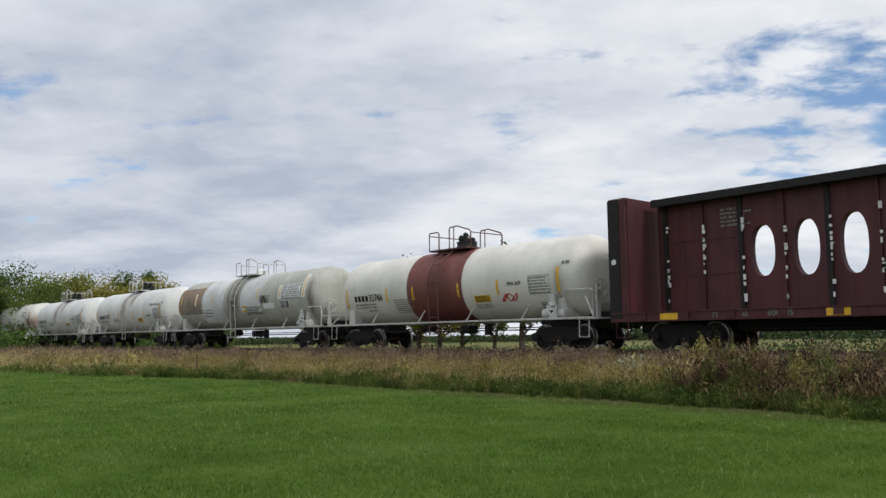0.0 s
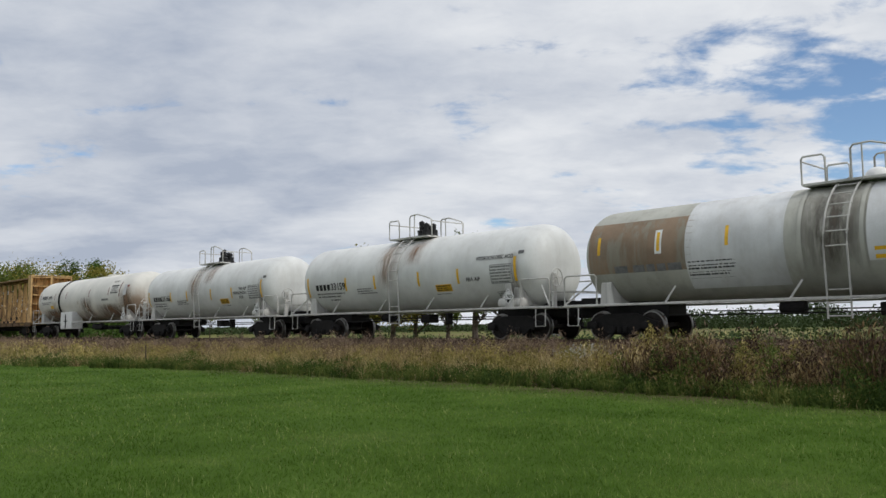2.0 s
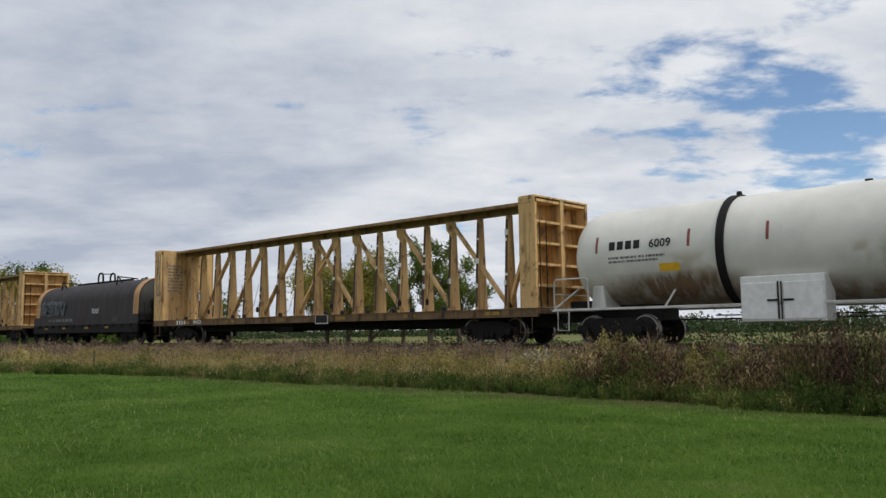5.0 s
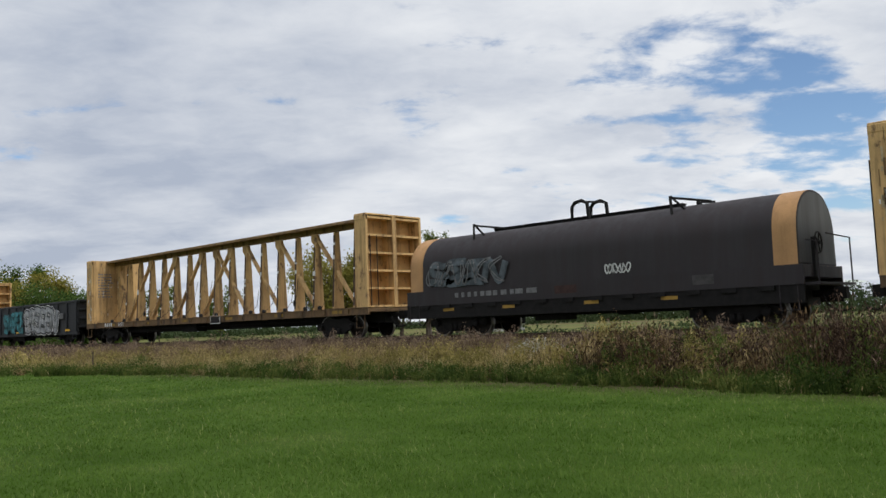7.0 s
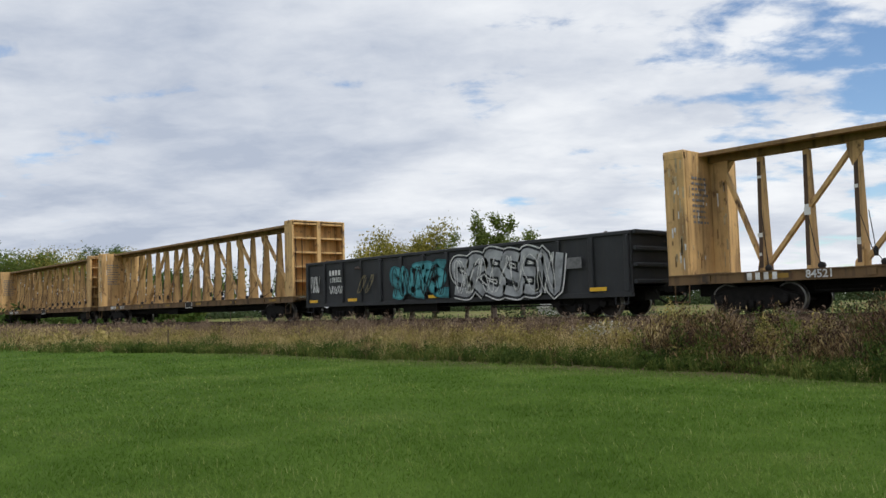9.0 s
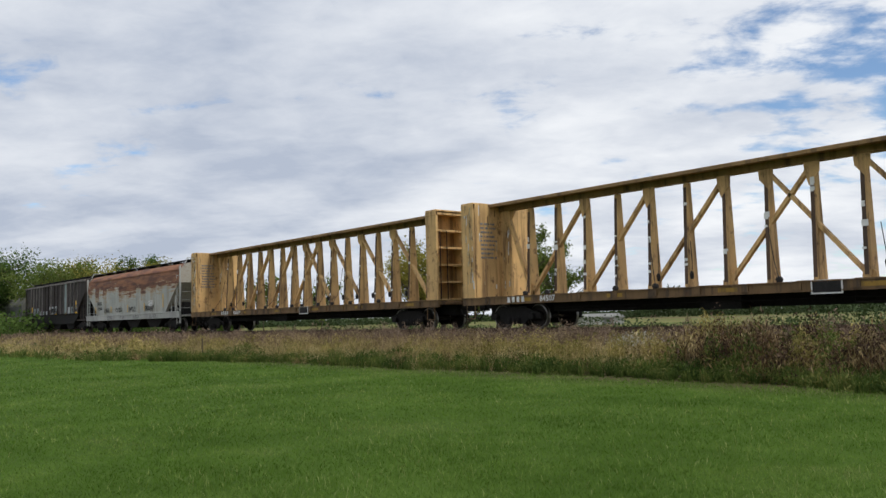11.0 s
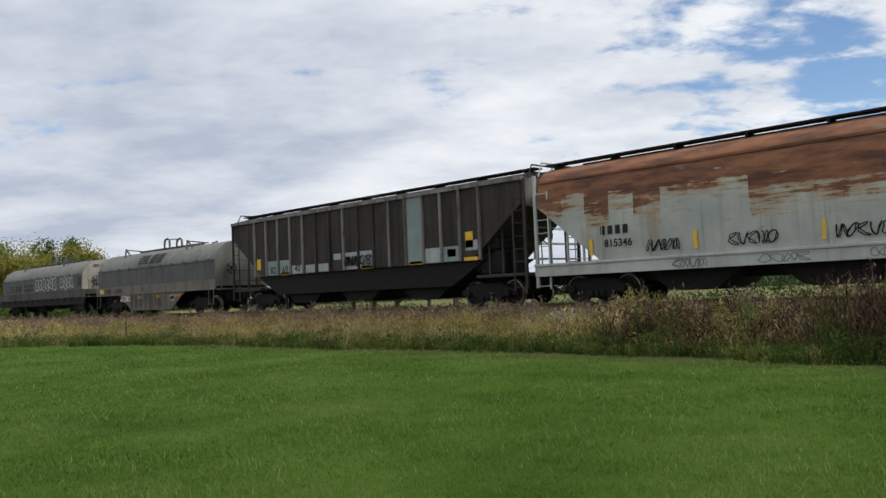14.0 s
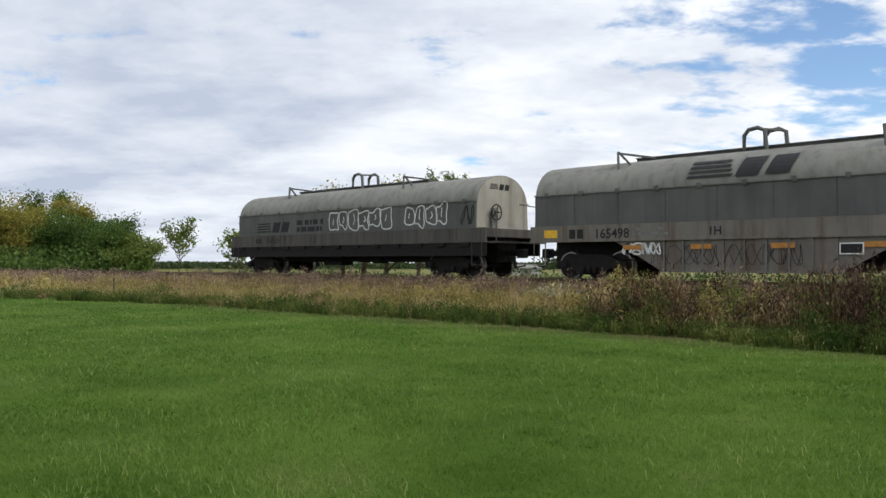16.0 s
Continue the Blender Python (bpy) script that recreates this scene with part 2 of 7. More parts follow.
# ---------- mesh helpers ----------
class Mesh:
    """A growing list of vertices and faces."""

    def __init__(self):
        self.v, self.f = [], []

    def add(self, verts, faces):
        k = len(self.v)
        self.v += [tuple(p) for p in verts]
        self.f += [tuple(i + k for i in q) for q in faces]
        return self

    def box(self, x0, x1, y0, y1, z0, z1):
        v = [(x, y, z) for x in (x0, x1) for y in (y0, y1) for z in (z0, z1)]
        return self.add(v, [(0, 1, 3, 2), (4, 6, 7, 5), (0, 4, 5, 1), (2, 3, 7, 6), (0, 2, 6, 4), (1, 5, 7, 3)])

    def beam(self, p, q, w, h, up=(0, 0, 1)):
        """A bar of section w x h from p to q."""
        p, q = Vector(p), Vector(q)
        d = (q - p).normalized()
        s = d.cross(Vector(up))
        s = (s if s.length > 1e-4 else d.cross(Vector((0, 1, 0)))).normalized()
        u = s.cross(d)
        v = [c + s * a * w / 2 + u * b * h / 2 for c in (p, q) for a, b in ((-1, -1), (1, -1), (1, 1), (-1, 1))]
        return self.add(v, [(3, 2, 1, 0), (4, 5, 6, 7), (0, 1, 5, 4), (1, 2, 6, 5), (2, 3, 7, 6), (3, 0, 4, 7)])

    def tube(self, pts, r, n=8):
        """A round pipe along a line of points."""
        pts = [Vector(p) for p in pts]
        rings = []
        for k, p in enumerate(pts):
            d = (pts[min(k + 1, len(pts) - 1)] - pts[max(k - 1, 0)]).normalized()
            s = d.cross(Vector((0, 0, 1)))
            s = (s if s.length > 0.05 else d.cross(Vector((0, 1, 0)))).normalized()
            u = s.cross(d)
            rings.append([p + (s * math.cos(a) + u * math.sin(a)) * r for a in (2 * math.pi * i / n for i in range(n))])
        v = [q for ring in rings for q in ring]
        f = [(k * n + i, k * n + (i + 1) % n, (k + 1) * n + (i + 1) % n, (k + 1) * n + i) for k in range(len(pts) - 1) for i in range(n)]
        f += [tuple(range(n))[::-1], tuple(range(len(v) - n, len(v)))]
        return self.add(v, f)

    def lathe(self, prof, centre=(0, 0, 0), axis="x", n=24, caps=True):
        """A turned body: (along, radius) pairs round an axis."""
        v, f = [], []
        for a, r in prof:
            for i in range(n):
                t = 2 * math.pi * i / n
                c, s = math.cos(t) * r, math.sin(t) * r
                p = {"x": (a, c, s), "y": (c, a, s), "z": (c, s, a)}[axis]
                v.append(tuple(p[k] + centre[k] for k in range(3)))
        for k in range(len(prof) - 1):
            f += [(k * n + i, k * n + (i + 1) % n, (k + 1) * n + (i + 1) % n, (k + 1) * n + i) for i in range(n)]
        if caps:
            f += [tuple(range(n))[::-1], tuple(range(len(v) - n, len(v)))]
        return self.add(v, f)

    def prism(self, outline, x0, x1):
        """An outline of (y, z) points drawn out from x0 to x1."""
        n = len(outline)
        v = [(x, y, z) for x in (x0, x1) for y, z in outline]
        return self.add(v, [tuple(range(n))[::-1], tuple(range(n, 2 * n))] + [(i, (i + 1) % n, n + (i + 1) % n, n + i) for i in range(n)])

    def slab(self, outline, y0, y1):
        """An outline of (x, z) points drawn out from y0 to y1."""
        n = len(outline)
        v = [(x, y, z) for y in (y0, y1) for x, z in outline]
        return self.add(v, [tuple(range(n)), tuple(range(n, 2 * n))[::-1]] + [(i, n + i, n + (i + 1) % n, (i + 1) % n) for i in range(n)])


def part(name, mesh, material, parent=None, label="", bevel=0.0, smooth=False, at=None):
    """Links a mesh as one object, under a thing or a part."""
    me = bpy.data.meshes.new(name)
    me.from_pydata(mesh.v, [], mesh.f)
    bm = bmesh.new()
    bm.from_mesh(me)
    if bevel:
        edges = [e for e in bm.edges if len(e.link_faces) == 2 and e.calc_face_angle(0) > 0.6]
        bmesh.ops.bevel(bm, geom=edges, offset=bevel, segments=1, affect="EDGES", clamp_overlap=True)
    bmesh.ops.recalc_face_normals(bm, faces=bm.faces)
    bm.to_mesh(me)
    bm.free()
    if smooth:
        me.shade_smooth()
        me.set_sharp_from_angle(angle=radians(35))
    me.materials.append(material)
    ob = new(name, me)
    if parent is not None:
        ob.parent = parent
    if at is not None:
        ob.matrix_basis = at
    if name in ("small_print", "owner_mark", "owner_name"):
        tagged(ob, kind="stuff")
    return tagged(ob, label)


def thing(name, m, label, category, group=""):
    ob = new(name)
    ob.matrix_basis = m
    ob.empty_display_size = 0.3
    return tagged(ob, label, category, group)


def text_mesh(words, size, wide=1.0):
    """The built-in font's letters as flat triangles: (verts (u, v), faces), centred on u."""
    cu = bpy.data.curves.new("letters", "FONT")
    cu.body, cu.size, cu.align_x, cu.resolution_u, cu.offset = words, size, "CENTER", 2, size * 0.018
    ob = bpy.data.objects.new("letters", cu)
    scene.collection.objects.link(ob)
    me = ob.evaluated_get(bpy.context.evaluated_depsgraph_get()).to_mesh()
    v, f = [(p.co.x * wide, p.co.y) for p in me.vertices], [tuple(q.vertices) for q in me.polygons]
    bpy.data.objects.remove(ob)
    bpy.data.curves.remove(cu)
    return v, f


def rect_uv(u0, u1, v0, v1, nu=1, nv=1):
    v = [(u0 + (u1 - u0) * i / nu, v0 + (v1 - v0) * j / nv) for j in range(nv + 1) for i in range(nu + 1)]
    f = [(j * (nu + 1) + i, j * (nu + 1) + i + 1, (j + 1) * (nu + 1) + i + 1, (j + 1) * (nu + 1) + i) for j in range(nv) for i in range(nu)]
    return v, f


def flat_on(y, uv, mesh=None, du=0.0, dv=0.0):
    """Lays (u, v) shapes on the near side's plane."""
    mesh = mesh or Mesh()
    return mesh.add([(u + du, y, v + dv) for u, v in uv[0]], uv[1])


def round_on(radius, zc, uv, mesh=None, du=0.0, dv=0.0):
    """Wraps (u, v) shapes on the near side of a lying cylinder; v is the height along the shell above its middle."""
    mesh = mesh or Mesh()
    return mesh.add([(u + du, -radius * math.cos((v + dv) / radius), zc + radius * math.sin((v + dv) / radius)) for u, v in uv[0]], uv[1])


def bars_uv(rng, u0, u1, v_top, rows, height, gap, ragged=0.3):
    """Rows of small print that cannot be read, as bars."""
    V, F = [], []
    for k in range(rows):
        u, v = u0, v_top - k * (height + gap)
        end = u1 - rng.random() * ragged * (u1 - u0)
        while u < end:
            w = min(rng.uniform(0.7, 2.6) * height, end - u)
            a, b = rect_uv(u, u + w, v - height, v)
            F += [tuple(i + len(V) for i in q) for q in b]
            V += a
            u += w + rng.choice((0.35, 0.35, 0.9)) * height
    return V, F


def scrawl_uv(rng, u0, u1, v0, v1, count, width):
    """Loose sprayed strokes: ribbons that loop inside a frame."""
    V, F = [], []
    for k in range(count):
        cx = u0 + (u1 - u0) * (k + 0.5) / count
        w, h = (u1 - u0) / count * 0.62, (v1 - v0) / 2
        ph, fx, fz = rng.uniform(0, 6.28), rng.choice((1, 1, 2)), rng.choice((1, 2, 2, 3))
        pts = []
        for i in range(34):
            t = 6.28 * i / 33 * rng.uniform(0.995, 1.0)
            pts.append((cx + w * math.sin(fx * t + ph) * (0.75 + 0.2 * math.sin(3 * t)), (v0 + v1) / 2 + h * 0.9 * math.sin(fz * t + ph * 0.7)))
        for i, p in enumerate(pts):
            a, b = pts[max(i - 1, 0)], pts[min(i + 1, 33)]
            d = math.hypot(b[0] - a[0], b[1] - a[1]) or 1
            ox, oy = -(b[1] - a[1]) / d * width / 2, (b[0] - a[0]) / d * width / 2
            V += [(p[0] + ox, p[1] + oy), (p[0] - ox, p[1] - oy)]
            if i:
                n = len(V)
                F.append((n - 4, n - 3, n - 1, n - 2))
    return V, F


GLYPHS = (((0, 0), (0.05, 1), (0.95, 0.85), (0.15, 0.5), (1, 0)), ((0.95, 0.9), (0.2, 1), (0.1, 0.6), (0.9, 0.4), (0.8, 0), (0, 0.05)),
          ((0, 0), (0.1, 1), (0.85, 0.05), (1, 1)), ((0.5, 1), (0, 0.55), (0.45, 0), (1, 0.45), (0.55, 0.98)), ((1, 0.95), (0.05, 0.9), (0.6, 0.5), (0, 0.1), (1, 0.02)))


def ribbon_uv(pts, width, close=False):
    """A smooth band through control points."""
    n, line = len(pts), []
    for k in range(n if close else n - 1):
        p = [pts[q % n] if close else pts[min(max(q, 0), n - 1)] for q in (k - 1, k, k + 1, k + 2)]
        for i in range(6):
            t = i / 6
            line.append(tuple(0.5 * (2 * p[1][a] + (p[2][a] - p[0][a]) * t + (2 * p[0][a] - 5 * p[1][a] + 4 * p[2][a] - p[3][a]) * t * t + (3 * p[1][a] - p[0][a] - 3 * p[2][a] + p[3][a]) * t ** 3) for a in (0, 1)))
    line.append(line[0] if close else pts[-1])
    V, F = [], []
    for i, c in enumerate(line):
        a, b = line[max(i - 1, 0)], line[min(i + 1, len(line) - 1)]
        d = math.hypot(b[0] - a[0], b[1] - a[1]) or 1
        ox, oy = -(b[1] - a[1]) / d * width / 2, (b[0] - a[0]) / d * width / 2
        V += [(c[0] + ox, c[1] + oy), (c[0] - ox, c[1] - oy)]
        if i:
            m = len(V)
            F.append((m - 4, m - 3, m - 1, m - 2))
    return V, F


def blob_uv(rng, u0, u1, v0, v1, fat=0.30):
    """One swollen letter-like sign that fills its cell unevenly."""
    g = rng.choice(GLYPHS)
    w, h, slant = u1 - u0, v1 - v0, rng.uniform(-0.12, 0.2)
    lo, hi = rng.uniform(0.0, 0.16), rng.uniform(0.84, 1.04)
    pts = [(u0 + w * (0.1 + 0.85 * x + slant * (y - 0.5) + rng.uniform(-0.06, 0.06)), v0 + h * (lo + (hi - lo) * y + rng.uniform(-0.05, 0.05))) for x, y in g]
    return ribbon_uv(pts, fat * min(w, h))


def outline_uv(rng, u0, u1, v0, v1, width):
    """The hollow outline of a bubble letter, with a stroke or two inside."""
    w, h, n = (u1 - u0) / 2, (v1 - v0) / 2, 9
    cu, cv = (u0 + u1) / 2, (v0 + v1) / 2
    ring = []
    for k in range(n):
        t = 6.2832 * k / n
        r = rng.uniform(0.72, 1.1) if k % 3 else rng.uniform(0.5, 1.0)
        ring.append((cu + w * r * math.copysign(abs(math.cos(t)) ** 0.7, math.cos(t)), cv + h * min(r * 1.1, 1.05) * math.copysign(abs(math.sin(t)) ** 0.6, math.sin(t))))
    V, F = ribbon_uv(ring, width, True)
    a, b = ribbon_uv([(cu - w * 0.15, cv - h * rng.uniform(0.1, 0.5)), (cu + w * rng.uniform(-0.2, 0.3), cv), (cu - w * 0.05, cv + h * rng.uniform(0.2, 0.6))], width * 0.9)
    F += [tuple(i + len(V) for i in q) for q in b]
    return V + a, F


def tag_outlines(car, y, seed, u0, u1, v0, v1, count, width, mat):
    """A word of hollow bubble letters on a flat side."""
    step = (u1 - u0) / count
    for k in range(count):
        rng = random.Random(seed * 17 + k)
        part("bubble_letter", flat_on(y - 0.001 * (k % 2), outline_uv(rng, u0 + k * step - 0.03, u0 + (k + 1) * step + 0.03, v0 + rng.uniform(-0.05, 0.05), v1 + rng.uniform(-0.08, 0.06), width)), mat, car)


def tag_blobs(car, seed, u0, u1, v0, v1, count, mat, lay, label="", fat=0.30):
    """Bubble letters, each one a part, laid on the car by lay()."""
    step = (u1 - u0) / count
    for k in range(count):
        part("bubble_letter", lay(blob_uv(random.Random(seed + k), u0 + step * k - 0.05 * step, u0 + step * (k + 1) + 0.1 * step, v0, v1, fat)), mat, car, label)


def tag_strokes(car, y, seed, u0, u1, v0, v1, count, width, mat):
    """Sprayed strokes on a flat side, each one a part."""
    for k in range(count):
        step = (u1 - u0) / count
        part("sprayed_stroke", flat_on(y - 0.001 * (k % 2), scrawl_uv(random.Random(seed * 31 + k), u0 + k * step, u0 + (k + 1) * step, v0, v1, 1, width)), mat, car)


ROLLING = []    # (wheelset, place in its truck)
CARS = []       # (car, x at the start)


# ---------- trucks and couplers, under every car ----------
def truck_meshes():
    # cast side frame with two journal boxes, a spring pocket and an arched top bar
    out = [(-1.25, 0.34), (-1.25, 0.56), (-0.95, 0.64), (-0.55, 0.80), (0.55, 0.80), (0.95, 0.64), (1.25, 0.56), (1.25, 0.34), (1.0, 0.36),
           (0.72, 0.36), (0.45, 0.17), (-0.45, 0.17), (-0.72, 0.36), (-1.0, 0.36)]
    side = Mesh().slab(out, -1.12, -0.98)
    far = Mesh().slab(out, 0.98, 1.12)
    bol = Mesh().box(-0.22, 0.22, -1.10, 1.10, 0.42, 0.72).box(-0.3, 0.3, -0.25, 0.25, 0.72, 0.86)
    spr = Mesh()
    for x in (-0.2, 0.0, 0.2):
        spr.lathe([(0.22, 0.07), (0.24, 0.085), (0.40, 0.085), (0.42, 0.07)], (x, -1.16, 0), "z", 8)
    box = [Mesh().lathe([(-1.26, 0.06), (-1.24, 0.12), (-1.12, 0.13)], (x, 0, 0.44), "y", 12) for x in (-0.9, 0.9)]
    axle = Mesh().lathe([(-1.1, 0.075), (1.1, 0.075)], (0, 0, 0), "y", 10)
    for s in (-1, 1):
        axle.lathe([(s * 0.69, 0.12), (s * 0.69, 0.30), (s * 0.715, 0.34), (s * 0.71, WHEEL_R - 0.03), (s * 0.80, WHEEL_R - 0.02), (s * 0.83, 0.30), (s * 0.79, 0.12)], (0, 0, 0), "y", 24)
        for k in range(3):
            a = 2.09 * k
            axle.box(math.cos(a) * 0.2 - 0.02, math.cos(a) * 0.2 + 0.02, s * 0.84 - 0.015, s * 0.84 + 0.015, math.sin(a) * 0.2 - 0.02, math.sin(a) * 0.2 + 0.02)
    tread = Mesh()
    for s in (-1, 1):
        tread.lathe([(s * 0.685, WHEEL_R + 0.01), (s * 0.70, WHEEL_R + 0.025), (s * 0.72, WHEEL_R), (s * 0.83, WHEEL_R - 0.008), (s * 0.835, WHEEL_R - 0.05)], (0, 0, 0), "y", 28, False)
    return side, far, bol, spr, box, axle, tread


TRUCK = []


def add_truck(car, x):
    """A two-axle truck: its side frame carries the rest of it."""
    if not TRUCK:
        side, far, bol, spr, box, axle, tread = truck_meshes()
        base = part("truck", side, UNDER, None, "black cast-steel truck with two axles", bevel=0.02)
        for nm, me, mt in (("side_frame", far, UNDER), ("bolster", bol, UNDER), ("spring", spr, UNDER), ("axle_cap", box[0], UNDER), ("axle_cap", box[1], UNDER)):
            part(nm, me, mt, base, smooth=nm in ("spring", "axle_cap"))
        TRUCK.append((base, part("wheelset", axle, WHEEL, None, smooth=True).data, part("tread", tread, WHEEL_TREAD, None, smooth=True).data))
        for o in [o for o in bpy.data.objects if o.name in ("wheelset", "tread")]:
            bpy.data.objects.remove(o)
        t = base
    else:
        t = copy_thing(TRUCK[0][0], Matrix())
        for c in list(t.children):
            if c.name.startswith("wheelset"):
                bpy.data.objects.remove(c)
    t.parent = car
    t.matrix_basis = pose(x, 0, 0)
    for dx in (-0.9, 0.9):
        both = bpy.data.meshes.get("wheelset_whole")
        if both is None:
            both = TRUCK[0][1].copy()
            both.name = "wheelset_whole"
            both.materials.append(WHEEL_TREAD)
            bm = bmesh.new()
            bm.from_mesh(both)
            n = len(bm.faces)
            bm.from_mesh(TRUCK[0][2])
            bm.faces.ensure_lookup_table()
            for q in bm.faces[n:]:
                q.material_index = 1
            bm.to_mesh(both)
            bm.free()
        w = new("wheelset", both)
        w.parent = t
        w.matrix_basis = pose(dx, 0, WHEEL_R)
        ROLLING.append((w, dx))


def couplers(car, half, z=0.86):
    for s in (-1, 1):
        m = Mesh().box(s * (half - 0.7) - 0.3, s * (half - 0.7) + 0.3, -0.22, 0.22, z - 0.2, z + 0.18)
        m.box(min(s * (half - 0.4), s * (half + 0.45)), max(s * (half - 0.4), s * (half + 0.45)), -0.09, 0.09, z - 0.1, z + 0.08)
        m.box(min(s * (half + 0.25), s * (half + 0.55)), max(s * (half + 0.25), s * (half + 0.55)), -0.17, 0.13, z - 0.17, z + 0.14)
        part("coupler", m, UNDER, car, bevel=0.02)
        hose = [(s * (half + 0.05), -0.35, z - 0.05), (s * (half + 0.15), -0.36, z - 0.3), (s * (half + 0.4), -0.3, z - 0.48), (s * (half + 0.7), -0.2, z - 0.42)]
        part("air_hose", Mesh().tube(hose, 0.03, 6), UNDER, car, smooth=True)


def car_at(name, rear, front, label, trucks):
    """A car between two places of the train; its Empty stands on the rails at the car's middle."""
    mid, half = (rear + front) / 2, (front - rear) / 2
    car = thing(name, pose(mid, TRACK_Y, RAIL_Z), label, "rail car", "cars of the freight train")
    CARS.append((car, mid))
    for s in (-1, 1):
        add_truck(car, s * (half - trucks))
    couplers(car, half)
    return car, half
# ---------- the ground: lawn, weedy bank, ballast, far fields, one sheet ----------
def lawn_edge(x):
    """How far from the camera's line the mown lawn ends."""
    return 16.4 - 0.19 * max(0.0, -24 - x) + 0.45 * math.sin(x * 0.35) + 0.2 * math.sin(x * 1.3)


def ground_height(x, y):
    e = min(lawn_edge(x), 16.4)
    if y < e:
        return 0.0
    if y < 20.0:
        t = (y - e) / (20.0 - e)
        return 0.62 * t * t * (3 - 2 * t)
    if y < 20.8:
        return 0.62 + 0.22 * (y - 20.0) / 0.8
    if y < 23.8:
        return 0.84
    if y < 26.0:
        return 0.84 - 0.55 * (y - 23.8) / 2.2
    return max(0.29 - 0.02 * (y - 26), -0.35)


def axis_steps(*spans):
    out = []
    for a, b, step in spans:
        out += list(np.arange(a, b, step))
    return [float(q) for q in out]


def make_ground():
    xs = axis_steps((-4000, -400, 400), (-400, -140, 20), (-140, 40, 1.2), (40, 400, 20), (400, 4001, 400))
    ys = axis_steps((-4000, -60, 400), (-60, 8, 4), (8, 28, 0.4), (28, 60, 2), (60, 300, 20), (300, 4001, 400))
    m = Mesh()
    nx = len(xs)
    m.v = [(x, y, ground_height(x, y) + (0.03 * noise.noise((x * 0.5, y * 0.5, 0)) if 16 < y < 28 else 0)) for y in ys for x in xs]
    m.f = [(j * nx + i, j * nx + i + 1, (j + 1) * nx + i + 1, (j + 1) * nx + i) for j in range(len(ys) - 1) for i in range(nx - 1)]
    n = Nodes("ground of lawn, bank and field")
    sep = n.node("ShaderNodeSeparateXYZ")
    n.link(n.tc.outputs["Object"], sep.inputs[0])
    y = sep.outputs[1]
    lawn = n.mix(n.ramp(n.noise(0.35, 5, 0.6), 0.3, 0.7), (0.043, 0.085, 0.009), (0.074, 0.132, 0.018))
    lawn = n.mix(n.ramp(n.noise(14, 4, 0.7, (1, 1, 1)), 0.3, 0.75, 0, 0.6), lawn, (0.045, 0.082, 0.010))
    lawn = n.mix(n.ramp(n.noise(0.9, 6, 0.7, offset=(3, 1, 0)), 0.62, 0.78, 0, 0.5), lawn, (0.085, 0.09, 0.03))
    bank = n.mix(n.noise(1.2, 5, 0.6), (0.05, 0.045, 0.02), (0.11, 0.085, 0.045))
    stone = n.mix(n.ramp(n.noise(11, 4, 0.7), 0.3, 0.7), (0.05, 0.042, 0.038), (0.17, 0.15, 0.14))
    field = n.mix(n.ramp(n.noise(0.05, 4, 0.6), 0.35, 0.65), (0.095, 0.12, 0.028), (0.18, 0.165, 0.055))
    wob = n.math("ADD", y, n.math("MULTIPLY", n.noise(0.8, 4, 0.6), 1.2))
    c = n.mix(n.ramp(wob, 14.6, 17.2), lawn, bank)
    c = n.mix(n.ramp(wob, 19.8, 21.2), c, stone)
    c = n.mix(n.ramp(wob, 24.6, 26.4), c, field)
    far = n.mix(n.ramp(n.noise(0.004, 3, 0.6, (1, 4, 1)), 0.4, 0.6), (0.15, 0.12, 0.06), (0.12, 0.15, 0.04))
    c = n.mix(n.ramp(y, 70, 240), c, far)
    n.bump(n.noise(9, 5, 0.7), 0.5, 0.05)
    n.bsdf.inputs["Specular IOR Level"].default_value = 0.08
    g = part("ground", m, n.done(c, 0.9), smooth=True)
    tagged(g, "mown green lawn rising to a weedy railway bank and fields", "ground", kind="structure")


make_ground()


# ---------- track: rails and ties on the ballast ----------
def make_track():
    track = thing("railway_track", pose(0, TRACK_Y, 0), "single railway track with rusty rails on wooden ties", "railway track")
    tagged(track, kind="structure")
    rust = steel("rusty rail web", (0.075, 0.042, 0.028), 0.4, 0.3, 0.75)
    for s in (-1, 1):
        y = s * 0.755
        out = [(y - 0.075, 0.93), (y + 0.075, 0.93), (y + 0.07, 0.945), (y + 0.012, 0.96), (y + 0.012, 1.05), (y + 0.036, 1.065), (y + 0.034, 1.098),
               (y - 0.034, 1.098), (y - 0.036, 1.065), (y - 0.012, 1.05), (y - 0.012, 0.96), (y - 0.07, 0.945)]
        part("rail", Mesh().prism(out, -420, 260), rust, track)
    tie_mat = simple("creosoted tie", (0.045, 0.036, 0.030), 0.9, 0, 0.4)
    proto = Mesh().box(-0.115, 0.115, -1.3, 1.3, 0.76, 0.928)
    base = part("tie", proto, tie_mat, track, bevel=0.01)
    rng = random.Random(5)
    near = Mesh()
    for k in range(780):
        x = -420 + k * 0.53
        if -110 < x < 14:
            o = new("tie", base.data)
            o.parent = track
            o.matrix_basis = pose(x, rng.uniform(-0.04, 0.04), rng.uniform(-0.01, 0.005), 0, 0, rng.uniform(-1.5, 1.5))
        else:
            near.box(x - 0.115, x + 0.115, -1.3, 1.3, 0.76, 0.925)
    tagged(part("tie_row", near, tie_mat, track), kind="stuff")
    bpy.data.objects.remove(base)


make_track()
